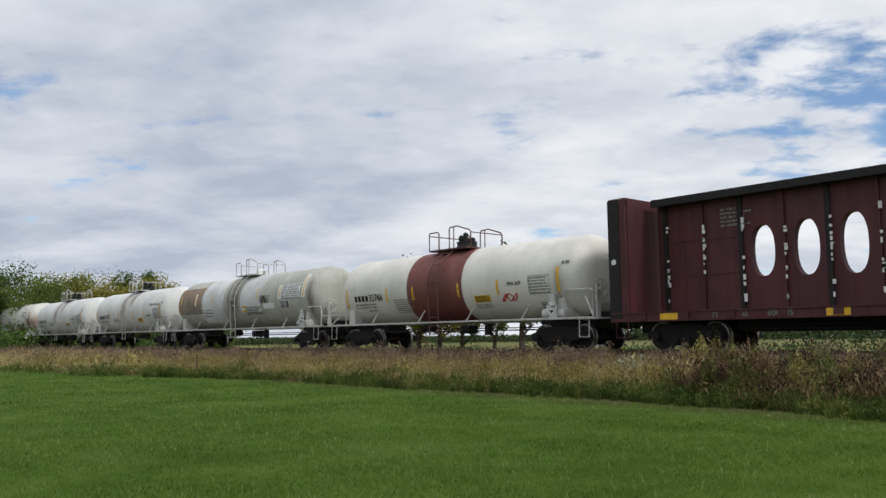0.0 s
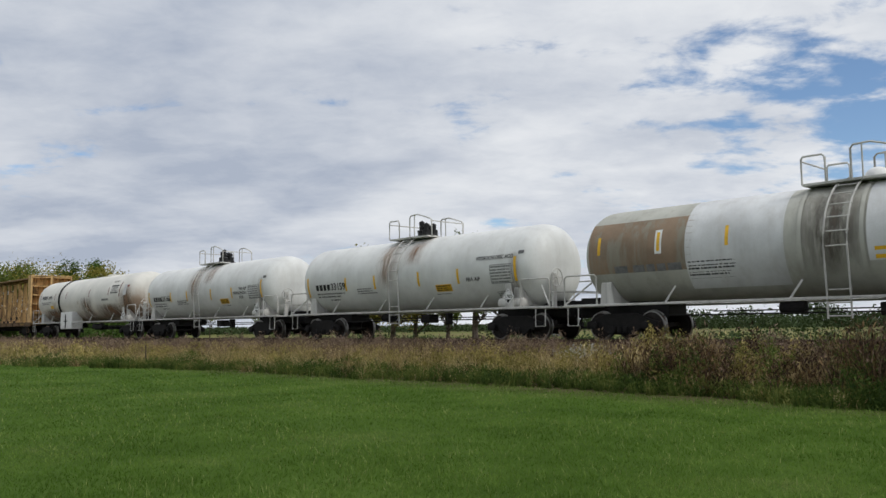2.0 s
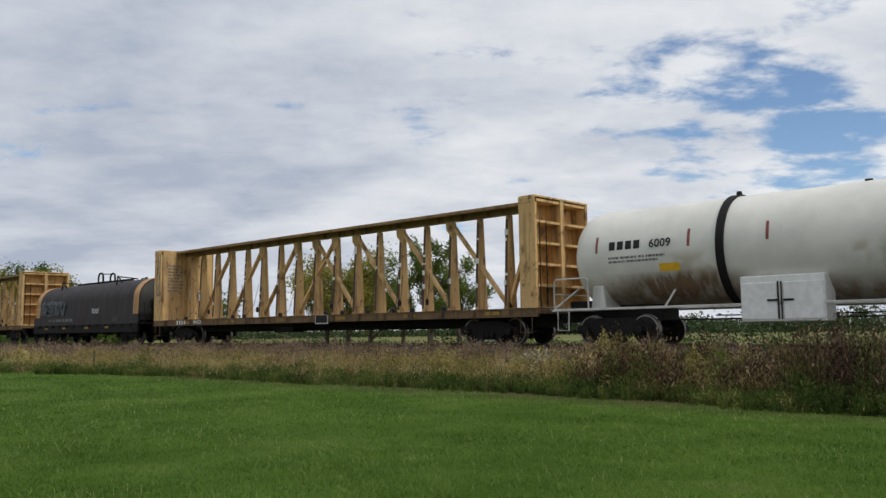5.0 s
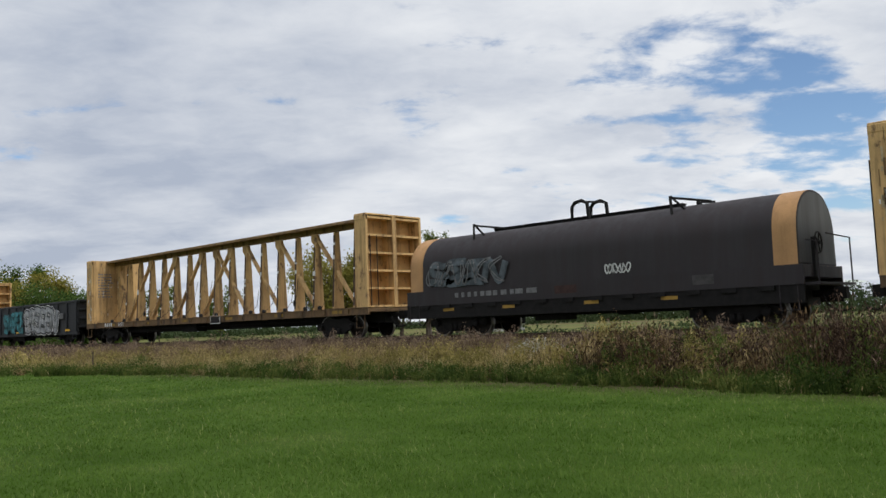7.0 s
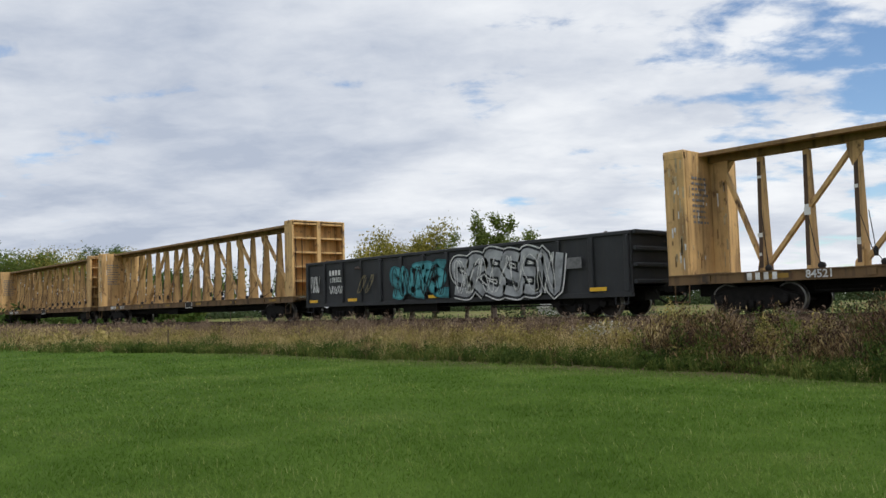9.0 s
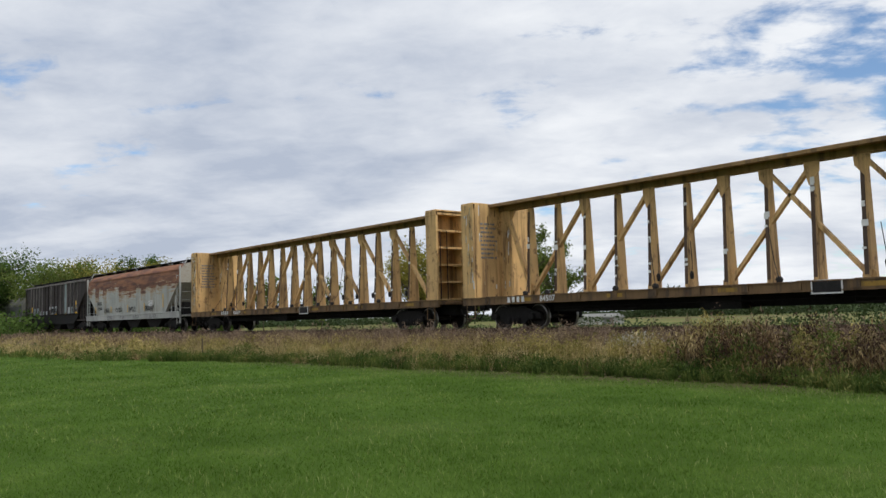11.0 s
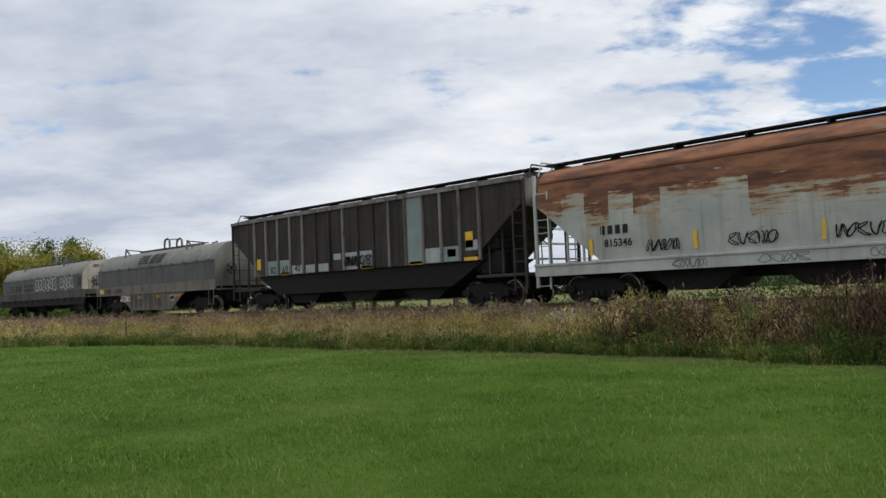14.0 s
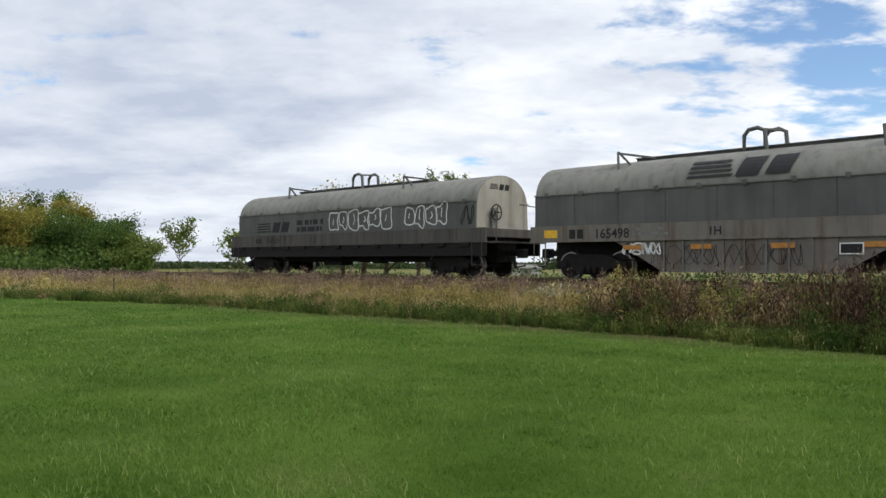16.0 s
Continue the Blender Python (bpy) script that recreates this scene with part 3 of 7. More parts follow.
# ---------- tank cars ----------
def shell_profile(half, r, head, knuckle=14):
    """A lying tank's outline: straight barrel with dished heads."""
    prof = [(-half + head * (1 - math.sin(math.pi / 2 * k / knuckle)), max(0.02, r * math.cos(math.pi / 2 * k / knuckle) ** 0.55)) for k in range(knuckle, -1, -1)]
    return prof + [(-a, q) for a, q in prof[::-1]]


def railing(car, pts, mat, r=0.028, name="handrail"):
    return part(name, Mesh().tube(pts, r, 6), mat, car, smooth=True)


def stripe(car, r, zc, u, v, mat=STRIPE, w=0.10, h=0.62):
    part("stripe", round_on(r + 0.006, zc, rect_uv(u - w / 2, u + w / 2, v - h / 2, v + h / 2, 1, 6)), mat, car)


def words_on(car, r, zc, words, size, u, v, mat=INK, wide=1.0):
    part("lettering", round_on(r + 0.022, zc, text_mesh(words, size, wide), None, u, v), mat, car)


def print_on(car, r, zc, u0, u1, v, rows, h, mat=INK_GREY, seed=0):
    part("small_print", round_on(r + 0.007, zc, bars_uv(random.Random(seed), u0, u1, v, rows, h, h * 0.9)), mat, car)


def mark_bars(car, r, zc, u, v, n, size, mat=INK):
    """An owner's mark, drawn as plain upright bars."""
    for k in range(n):
        x = u + k * size * 0.74
        part("mark_bar", round_on(r + 0.007, zc, rect_uv(x + 0.06 * size, x + 0.60 * size, v, v + 0.70 * size, 1, 3)), mat, car)


def placard(car, x, z, ink=INK, words="1789"):
    """A diamond hazard plate on its bracket beside the running board."""
    h = part("placard_holder", Mesh().slab([(x - 0.16, 1.08), (x + 0.22, 1.08), (x + 0.22, z - 0.1), (x + 0.10, z + 0.52), (x - 0.16, z + 0.52), (x - 0.05, z)], -1.47, -1.44), GREY_RAIL, car)
    d = 0.27
    p = part("placard", Mesh().slab([(x - d, z + 0.08), (x, z + 0.08 - d), (x + d, z + 0.08), (x, z + 0.08 + d)], -1.485, -1.475), SIGN_WHITE, h)
    e = d * 0.86
    m = Mesh()
    ring = [(x - e, z + 0.08), (x, z + 0.08 - e), (x + e, z + 0.08), (x, z + 0.08 + e)]
    inn = [(x + (a - x) * 0.92, z + 0.08 + (b - z - 0.08) * 0.92) for a, b in ring]
    m.add([(a, -1.487, b) for a, b in ring + inn], [(k, (k + 1) % 4, 4 + (k + 1) % 4, 4 + k) for k in range(4)])
    m.add([(x, -1.487, z + 0.08 - e * 0.9), (x + e * 0.45, -1.487, z + 0.08 - e * 0.42), (x - e * 0.45, -1.487, z + 0.08 - e * 0.42)], [(0, 1, 2)])
    part("placard_print", flat_on(-1.487, text_mesh(words, 0.16), m, x, z + 0.03), ink, h)


def brake_wheel(car, x, y, z, mat, r=0.30):
    m = Mesh()
    ring = [(x, y + r * math.cos(t), z + r * math.sin(t)) for t in (6.2832 * k / 18 for k in range(19))]
    m.tube(ring, 0.022, 6)
    for k in range(5):
        t = 6.2832 * k / 5
        m.tube([(x, y, z), (x, y + r * math.cos(t), z + r * math.sin(t))], 0.016, 5)
    m.lathe([(x - 0.12, 0.04), (x + 0.05, 0.05)], (0, y, z), "x", 8)
    part("brake_wheel", m, mat, car, smooth=True)


def tank_car(rear, front, r, zc, paint, label, rail_mat=GREY_RAIL, top_mat=None, ladder=True, trucks=1.35, dome="valve", house=False):
    """rear, front: the shell's ends. The frame reaches a little past it."""
    over = 0.55
    car, half = car_at("tank_car", rear - over, front + over, label, trucks + over)
    sh = half - over
    shell = part("shell", Mesh().lathe([(a, q) for a, q in shell_profile(sh, r, 0.80)], (0, 0, zc), "x", 48), paint, car, smooth=True)
    # stub sills, side running boards with their brackets, end platforms
    for a in (-half, half - 3.2):
        part("stub_sill", Mesh().box(a, a + 3.2, -0.5, 0.5, 0.72, zc - r + 0.25), UNDER, car, bevel=0.02)
    for s in (-1, 1):
        part("running_board", Mesh().box(-half + 0.1, half - 0.1, s * 1.47 - 0.05, s * 1.47 + 0.05, 1.03, 1.10), rail_mat, car, bevel=0.01)
        for k in (-0.62, -0.18, 0.22, 0.62):
            x = k * sh
            part("bracket", Mesh().beam((x, s * 1.45, 1.08), (x + 0.28, s * (r * 0.90), 1.55), 0.06, 0.05), rail_mat, car)
        e = s * (half - 0.45)
        part("end_platform", Mesh().box(min(e - 0.45, e + 0.45), max(e - 0.45, e + 0.45), -1.5, 1.5, 1.02, 1.08), rail_mat, car, bevel=0.01)
        b = s * (sh - 1.0)
        part("bolster_web", Mesh().slab([(b - 0.25, 1.08), (b + 0.25, 1.08), (b + 0.18, 1.75), (b - 0.18, 1.75)], -1.3, 1.3), rail_mat, car, bevel=0.02)
        # end handrails round the platform
        a, c = s * (sh - 0.75), s * (half - 0.08)
        for y in (-1.46, 1.46):
            railing(car, [(a, y, 1.08), (a, y, 1.92), (a + s * 0.08, y, 2.0), (c - s * 0.08, y, 2.0), (c, y, 1.92), (c, y, 1.08)], rail_mat)
        railing(car, [(c, -1.46, 1.55), (c, 1.46, 1.55)], rail_mat, 0.02)
        railing(car, [(c - s * 0.15, -1.5, 1.06), (c - s * 0.15, -1.52, 0.45), (c - s * 0.55, -1.52, 0.45), (c - s * 0.55, -1.5, 1.06)], rail_mat, 0.022, "sill_step")
        railing(car, [(c, -1.46, 1.1), (s * (sh - 0.35), -0.9, 1.9)], rail_mat, 0.03, "brace")
    brake_wheel(car, half - 0.32, -0.75, 2.05, rail_mat)
    part("brake_stand", Mesh().box(half - 0.5, half - 0.4, -0.85, -0.65, 1.08, 2.2), rail_mat, car, bevel=0.02)
    part("brake_reservoir", Mesh().lathe([(sh - 1.85, 0.03), (sh - 1.8, 0.17), (sh - 0.75, 0.17), (sh - 0.7, 0.03)], (0, -1.25, 1.24), "x", 14), rail_mat, car, smooth=True)
    part("brake_pipe", Mesh().tube([(-sh + 1.5, -0.7, 0.72), (sh - 1.5, -0.7, 0.72)], 0.025, 6).tube([(-sh * 0.5, -0.5, 0.82), (sh - 1.5, -0.55, 0.80)], 0.02, 6), UNDER, car)
    part("brake_cylinder", Mesh().lathe([(-2.2, 0.05), (-2.15, 0.17), (-1.5, 0.17), (-1.45, 0.05)], (0, -0.4, 0.86), "x", 12), UNDER, car)
    part("brake_valve", Mesh().box(0.4, 0.9, -0.7, -0.2, 0.62, 0.95), UNDER, car, bevel=0.03)
    part("slack_adjuster", Mesh().box(1.8, 2.0, -0.75, -0.5, 0.55, 0.98), UNDER, car, bevel=0.03)
    top = zc + r
    end_mat, rail_mat = rail_mat, top_mat or rail_mat
    if dome:
        part("top_platform", Mesh().box(-1.25, 1.0, -0.85, -0.25, top - 0.03, top + 0.03).box(-1.25, 1.0, 0.25, 0.85, top - 0.03, top + 0.03).box(-1.25, -0.9, -0.25, 0.25, top + 0.0, top + 0.03), rail_mat, car)
        for y in (-0.85, 0.85):
            railing(car, [(-1.25, y, top), (-1.25, y, top + 0.68), (-1.2, y, top + 0.74), (-0.72, y, top + 0.74), (-0.65, y, top + 0.66), (-0.65, y, top)], rail_mat)
            railing(car, [(-0.02, y, top), (-0.02, y, top + 0.78), (0.05, y, top + 0.86), (0.45, y, top + 0.88), (1.16, y, top + 0.66), (1.24, y, top + 0.58), (1.24, y, top - 0.06)], rail_mat)
            railing(car, [(0.25, y, top), (0.25, y, top + 0.87)], rail_mat, 0.022)
        railing(car, [(-1.25, -0.85, top + 0.62), (-1.25, 0.85, top + 0.62)], rail_mat, 0.022)
        railing(car, [(1.24, -0.85, top + 0.56), (1.24, 0.85, top + 0.56)], rail_mat, 0.022)
    if dome == "valve":
        rng = random.Random(int(rear))
        v = Mesh().lathe([(top - 0.08, 0.48), (top + 0.08, 0.48), (top + 0.09, 0.42), (top + 0.20, 0.40), (top + 0.21, 0.30)], (0.1, 0, 0), "z", 20)
        part("manway", v, VALVE_BLACK, car, smooth=True)
        for k in range(4):
            v = Mesh()
            x, y = 0.1 + 0.24 * math.cos(1.57 * k + 0.6), 0.24 * math.sin(1.57 * k + 0.6)
            h = rng.uniform(0.45, 0.72)
            v.lathe([(top, 0.07), (top + 0.18, 0.07), (top + 0.2, 0.17), (top + 0.34, 0.17), (top + 0.35, 0.10), (top + h, 0.11), (top + h + 0.06, 0.02)], (x, y, 0), "z", 10)
            part("valve", v, VALVE_BLACK, car, smooth=True)
        v = Mesh().tube([(-0.2, -0.25, top + 0.3), (0.4, -0.25, top + 0.33)], 0.05, 8).tube([(0.1, -0.3, top + 0.45), (0.1, 0.3, top + 0.45)], 0.05, 8)
        part("valve_pipe", v, VALVE_BLACK, car, smooth=True)
    elif dome == "cap":
        part("manway", Mesh().lathe([(top - 0.08, 0.30), (top + 0.16, 0.30), (top + 0.26, 0.24), (top + 0.33, 0.12), (top + 0.35, 0.02)], (0.35, -0.1, 0), "z", 20), SIGN_WHITE, car, smooth=True)
        part("valve", Mesh().lathe([(top - 0.02, 0.08), (top + 0.12, 0.08), (top + 0.14, 0.13), (top + 0.2, 0.12), (top + 0.22, 0.05)], (1.0, -0.3, 0), "z", 12), GREY_RAIL, car, smooth=True)
        part("valve", Mesh().lathe([(top - 0.02, 0.06), (top + 0.2, 0.06)], (-0.4, 0.1, 0), "z", 10), GREY_RAIL, car, smooth=True)
    if ladder:
        for s in (-1,):
            m = Mesh()
            for dx in (-0.28, 0.28):
                pts = [(dx - 0.25, s * 1.5, 0.55), (dx - 0.25, s * 1.5, 1.25)]
                for k in range(9):
                    a = radians(-8 + 10.5 * k)
                    pts.append((dx - 0.25 + 0.02 * k, s * (r + 0.13) * math.cos(a), zc + (r + 0.13) * math.sin(a)))
                m.tube(pts, 0.026, 6)
            for k in range(10):
                if k < 3:
                    y, z = s * 1.5, 0.62 + k * 0.32
                else:
                    a = radians(-8 + 84 * (k - 3) / 6.5)
                    y, z = s * (r + 0.13) * math.cos(a), zc + (r + 0.13) * math.sin(a)
                m.tube([(-0.53 + 0.02 * k, y, z), (0.03 + 0.02 * k, y, z)], 0.018, 5)
            part("ladder", m, rail_mat, car, smooth=True)
    placard(car, sh - 1.28, 1.38)
    return car, sh


def ring_on(car, name, r, zc, x0, x1, mat, label="", a0=-180, a1=180, proud=0.006):
    """A band or patch of other paint round the shell."""
    m, n = Mesh(), max(6, int((a1 - a0) / 7.5))
    R = r + proud
    v = [(x, -R * math.cos(radians(a0 + (a1 - a0) * k / n)), zc + R * math.sin(radians(a0 + (a1 - a0) * k / n))) for x in (x0, x1) for k in range(n + 1)]
    m.add(v, [(k, k + 1, n + 2 + k, n + 1 + k) for k in range(n)])
    return part(name, m, mat, car, label, smooth=True)


def stain(car, r, zc, x0, x1, a0, a1, colour, strength=0.6, seed=0.0):
    """A run of rust or dirt down the shell, with soft ragged edges."""
    n = Nodes("run of rust and dirt")
    sep = n.node("ShaderNodeSeparateXYZ")
    n.link(n.tc.outputs["Generated"], sep.inputs[0])
    gx = n.math("SUBTRACT", 1.0, n.math("MULTIPLY", n.math("ABSOLUTE", n.math("SUBTRACT", sep.outputs[0], 0.5), 0), 2.0))
    gz = n.math("MULTIPLY", n.math("MULTIPLY", sep.outputs[2], n.math("SUBTRACT", 1.0, sep.outputs[2])), 4.0)
    f = n.math("MULTIPLY", n.math("MULTIPLY", gx, gz), n.ramp(n.noise(2.2, 6, 0.7, (2.2, 1, 0.4), (seed, 0, 0)), 0.25, 0.65, 0, 1.5))
    mat = n.done(colour, 0.8)
    tr, mx = n.node("ShaderNodeBsdfTransparent"), n.node("ShaderNodeMixShader")
    n.link(n.math("MINIMUM", n.math("MULTIPLY", f, strength), 0.95), mx.inputs[0])
    n.link(tr.outputs[0], mx.inputs[1])
    n.link(n.bsdf.outputs[0], mx.inputs[2])
    n.link(mx.outputs[0], n.nt.nodes["Material Output"].inputs[0])
    ring_on(car, "stain", r, zc, x0, x1, mat, "", a0, a1, 0.004)


def data_plate(car, r, zc, u, v, w=0.95, h=0.75, seed=0, ink=INK_GREY, back=None):
    if back:
        part("data_panel", round_on(r + 0.006, zc, rect_uv(u - w / 2, u + w / 2, v - h / 2, v + h / 2, 1, 5)), back, car)
    rows = int(h / 0.105)
    part("small_print", round_on(r + 0.009, zc, bars_uv(random.Random(seed), u - w / 2 + 0.04, u + w / 2 - 0.04, v + h / 2 - 0.05, rows, 0.055, 0.05, 0.1)), ink, car)
    fr = Mesh()
    for a, b, c, d in ((-w / 2, w / 2, h / 2 - 0.02, h / 2), (-w / 2, w / 2, -h / 2, -h / 2 + 0.02), (-w / 2, -w / 2 + 0.02, -h / 2, h / 2), (w / 2 - 0.02, w / 2, -h / 2, h / 2)):
        round_on(r + 0.009, zc, rect_uv(a, b, c, d, 1, 4), fr, u, v)
    part("data_frame", fr, ink, car)


def acid_tank(rear, front, number, label, words=True, hand=GREY_RAIL, seed=0, band=False):
    """White acid tank with number at the rear and data panels towards the front."""
    r, zc = 1.47, 2.50
    car, sh = tank_car(rear, front, r, zc, TANK_CREAM if band else TANK_WHITE, label, GREY_RAIL, hand)
    mark_bars(car, r, zc, -sh + 1.38, -0.44, 4, 0.36)
    words_on(car, r, zc, number, 0.42, -sh + 2.98, -0.44, wide=0.95)
    print_on(car, r, zc, -sh + 1.4, -sh + 3.4, -0.56, 2, 0.07, seed=seed)
    print_on(car, r, zc, -sh + 2.2, -sh + 3.0, -0.86, 1, 0.07, seed=seed + 9)
    if band:
        ring_on(car, "centre_band", r, zc, -2.0, 1.35, TANK_RED, "dull red-brown painted band")
        cols = (-sh + 0.82, -sh + 3.75, -1.65, 1.12, 3.25, sh - 1.0)
    else:
        cols = (-sh + 0.82, -sh + 3.5, -1.52, 1.09, 3.2, sh - 0.98)
        stain(car, r, zc, -1.5, -0.1, -25, 88, (0.26, 0.15, 0.08), 0.55, seed)
        stain(car, r, zc, 0.1, 1.3, 10, 88, (0.24, 0.13, 0.07), 0.5, seed + 3)
    stain(car, r, zc, sh - 1.3, sh - 0.75, -60, 20, (0.22, 0.15, 0.10), 0.5, seed + 7)
    for k, u in enumerate(cols):
        tall = k in (0, 5)
        stripe(car, r, zc, u, (-0.30 if k == 0 else -0.24) + (0.12 if k == 5 else 0), h=0.85 if tall else 0.55, w=0.11)
    print_on(car, r, zc, -sh + 4.2, -sh + 5.5, -0.45, 7 if band else 3, 0.05, seed=seed + 1)
    part("warning_panel", round_on(r + 0.006, zc, rect_uv(1.95, 2.8, -0.78, -0.50, 1, 4)), STRIPE, car)
    part("small_print", round_on(r + 0.012, zc, bars_uv(random.Random(seed + 2), 2.0, 2.76, -0.54, 3, 0.05, 0.03, 0.1)), INK, car)
    print_on(car, r, zc, 1.9, 2.9, -0.86, 3 if band else 1, 0.04, seed=seed + 5)
    if words and seed == 2:
        words_on(car, r, zc, "HYDROCHLORIC", 0.20, 4.02, -0.32, wide=0.82)
        words_on(car, r, zc, "ACID", 0.20, 4.1, -0.54, wide=0.82)
        words_on(car, r, zc, "FRA AIP", 0.20, 4.3, -0.12)
    elif words:
        words_on(car, r, zc, "HYDROCHLORIC ACID", 0.20, 5.0, 0.26, wide=0.82)
        words_on(car, r, zc, "FRA AIP", 0.20, 3.95, -0.45)
    else:
        words_on(car, r, zc, "FRA AIP", 0.20, 4.1, -0.22)
    data_plate(car, r, zc, 5.28, -0.26, 1.0, 0.66, seed)
    print_on(car, r, zc, sh - 0.85, sh - 0.5, 0.5, 1, 0.12, INK_GREY, seed + 4)
    print_on(car, r, zc, sh - 2.0, sh - 1.6, -0.9, 4, 0.04, INK, seed + 6)
    return car, sh, r, zc


def stained_cream():
    """Cream paint with brown spills: broad over one end's lower half, patchy along the bottom and by the box."""
    n = Nodes("cream tank paint with brown spills")
    sep = n.node("ShaderNodeSeparateXYZ")
    n.link(n.tc.outputs["Object"], sep.inputs[0])
    x, z = sep.outputs[0], sep.outputs[2]
    base = n.mix(n.ramp(n.noise(0.7, 5, 0.6), 0.3, 0.7), (0.56, 0.55, 0.50), (0.68, 0.66, 0.60))
    rag = n.noise(1.3, 7, 0.65, (1, 1, 0.55))
    runs = n.noise(2.4, 6, 0.65, (1.6, 1.6, 0.25), (4, 0, 0))
    end = n.math("MULTIPLY", n.ramp(x, 5.6, 7.4), n.ramp(z, 3.5, 1.9))
    foot = n.ramp(z, 1.95, 1.25)
    f = n.math("MULTIPLY", n.math("ADD", n.math("MULTIPLY", end, 1.1), foot), n.ramp(rag, 0.3, 0.6, 0.15, 1.0))
    c = n.mix(n.math("MINIMUM", f, 0.9), base, n.mix(runs, (0.10, 0.055, 0.035), (0.36, 0.25, 0.15)))
    spill = n.math("MULTIPLY", n.ramp(n.noise(0.55, 3, 0.5, (1, 1, 1), (1.3, 0, 2.0)), 0.56, 0.62), n.ramp(z, 2.7, 2.3))
    c = n.mix(n.math("MULTIPLY", spill, 0.6), c, (0.33, 0.27, 0.19))
    c = n.mix(n.ramp(runs, 0.6, 0.8, 0, 0.25), c, (0.30, 0.24, 0.17))
    n.bump(rag, 0.1, 0.01)
    return n.done(c, 0.55)


def make_tanks():
    car, sh, r, zc = acid_tank(-31.6, -17.3, "32766", "white tank car with a red-brown centre band and yellow stripes", False, RED_RAIL, 0, True)
    part("sprayed_tag", round_on(r + 0.008, zc, scrawl_uv(random.Random(3), 3.4, 4.2, -0.80, -0.50, 3, 0.05)), SPRAY_RED, car)
    # long faded grey tank with mismatched patches
    r, zc = 1.47, 2.55
    car, sh = tank_car(-49.65, -33.4, r, zc, TANK_GREY, "long faded grey tank car with a rusty brown patch and scrawls", dome="cap")
    ring_on(car, "paint_patch", r, zc, -sh + 0.5, -4.15, PATCH_RUST, "rust-brown patch", -22, 42)
    ring_on(car, "paint_patch", r, zc, -4.35, -1.55, PATCH_WHITE, "light grey repainted patch", -48, 78, 0.009)
    ring_on(car, "paint_patch", r, zc, 0.45, 2.75, PATCH_WHITE, "light grey repainted patch", -25, 84)
    for x in (-1.15, 0.35):
        ring_on(car, "shell_ring", r, zc, x - 0.05, x + 0.05, TANK_GREY, "", -90, 270, 0.03)
    stain(car, r, zc, -1.4, 0.6, -40, 86, (0.12, 0.10, 0.08), 0.7, 4)
    stain(car, r, zc, sh - 0.9, sh - 0.1, -50, 40, (0.12, 0.07, 0.05), 0.5, 6)
    for u, w in ((-sh + 0.88, 0.12), (-5.2, 0.22), (-3.1, 0.1), (2.35, 0.1), (4.7, 0.34), (sh - 1.15, 0.34)):
        big = u > sh - 1.5
        if w > 0.15:
            part("stripe_backing", round_on(r + 0.008, zc, rect_uv(u - w / 2, u + w / 2, -0.06 if not big else -0.05, 0.66 if not big else 1.2, 1, 5)), SIGN_WHITE, car)
        stripe(car, r + 0.006, zc, u, 0.3 if not big else 0.55, h=0.56 if not big else 1.1)
    data_plate(car, r, zc, sh - 2.3, 0.35, 1.75, 0.85, 11, INK_GREY, SIGN_WHITE)
    part("inspection_plate", round_on(r + 0.008, zc, rect_uv(sh - 3.35, sh - 2.6, -0.5, -0.2)), INK, car)
    part("small_print", round_on(r + 0.010, zc, bars_uv(random.Random(8), sh - 3.3, sh - 2.65, -0.25, 3, 0.04, 0.04)), INK_WHITE, car)
    print_on(car, r, zc, -4.3, -2.7, -0.35, 6, 0.05, INK, 12)
    print_on(car, r, zc, 1.0, 2.9, -0.35, 5, 0.05, INK, 13)
    part("warning_panel", round_on(r + 0.010, zc, rect_uv(0.6, 1.15, -0.6, -0.3)), STRIPE, car)
    part("repaint_block", round_on(r + 0.009, zc, rect_uv(3.0, 4.1, -0.5, -0.22)), SIGN_WHITE, car)
    part("sprayed_tag", round_on(r + 0.012, zc, scrawl_uv(random.Random(21), 2.7, 3.6, -0.22, 0.22, 3, 0.04)), INK, car)
    print_on(car, r, zc, -sh + 1.4, -4.4, -0.35, 1, 0.22, INK_GREY, 14)
    # two acid tanks alike
    acid_tank(-65.0, -51.2, "33159", "white tank car for hydrochloric acid with yellow stripes", True, GREY_RAIL, 1)
    acid_tank(-80.95, -67.1, "33166", "white tank car for hydrochloric acid with an acid sign", True, GREY_RAIL, 2)
    # stained cream tank with a steel band and an equipment box
    r, zc = 1.50, 2.60
    car, sh = tank_car(-99.4, -82.4, r, zc, stained_cream(), "cream tank car stained brown with a white equipment box", GREY_RAIL, dome="", ladder=False)
    part("steel_band", Mesh().lathe([(-3.72, r - 0.02), (-3.72, r + 0.05), (-3.5, r + 0.05), (-3.5, r - 0.02)], (0, 0, zc), "x", 48), UNDER, car, "dark clamped steel band", smooth=True)
    part("band_clamp", Mesh().lathe([(zc + r + 0.02, 0.09), (zc + r + 0.14, 0.07)], (-3.6, -0.1, 0), "z", 10).lathe([(zc + r - 0.02, 0.10), (zc + r + 0.06, 0.10)], (-0.3, 0, 0), "z", 10), UNDER, car)
    part("manway", Mesh().lathe([(zc + r - 0.1, 0.5), (zc + r + 0.05, 0.48), (zc + r + 0.09, 0.1)], (2.4, 0, 0), "z", 20), TANK_CREAM, car, smooth=True)
    ring_on(car, "shell_ring", r, zc, 1.25, 1.35, TANK_CREAM, "", -90, 270, 0.02)
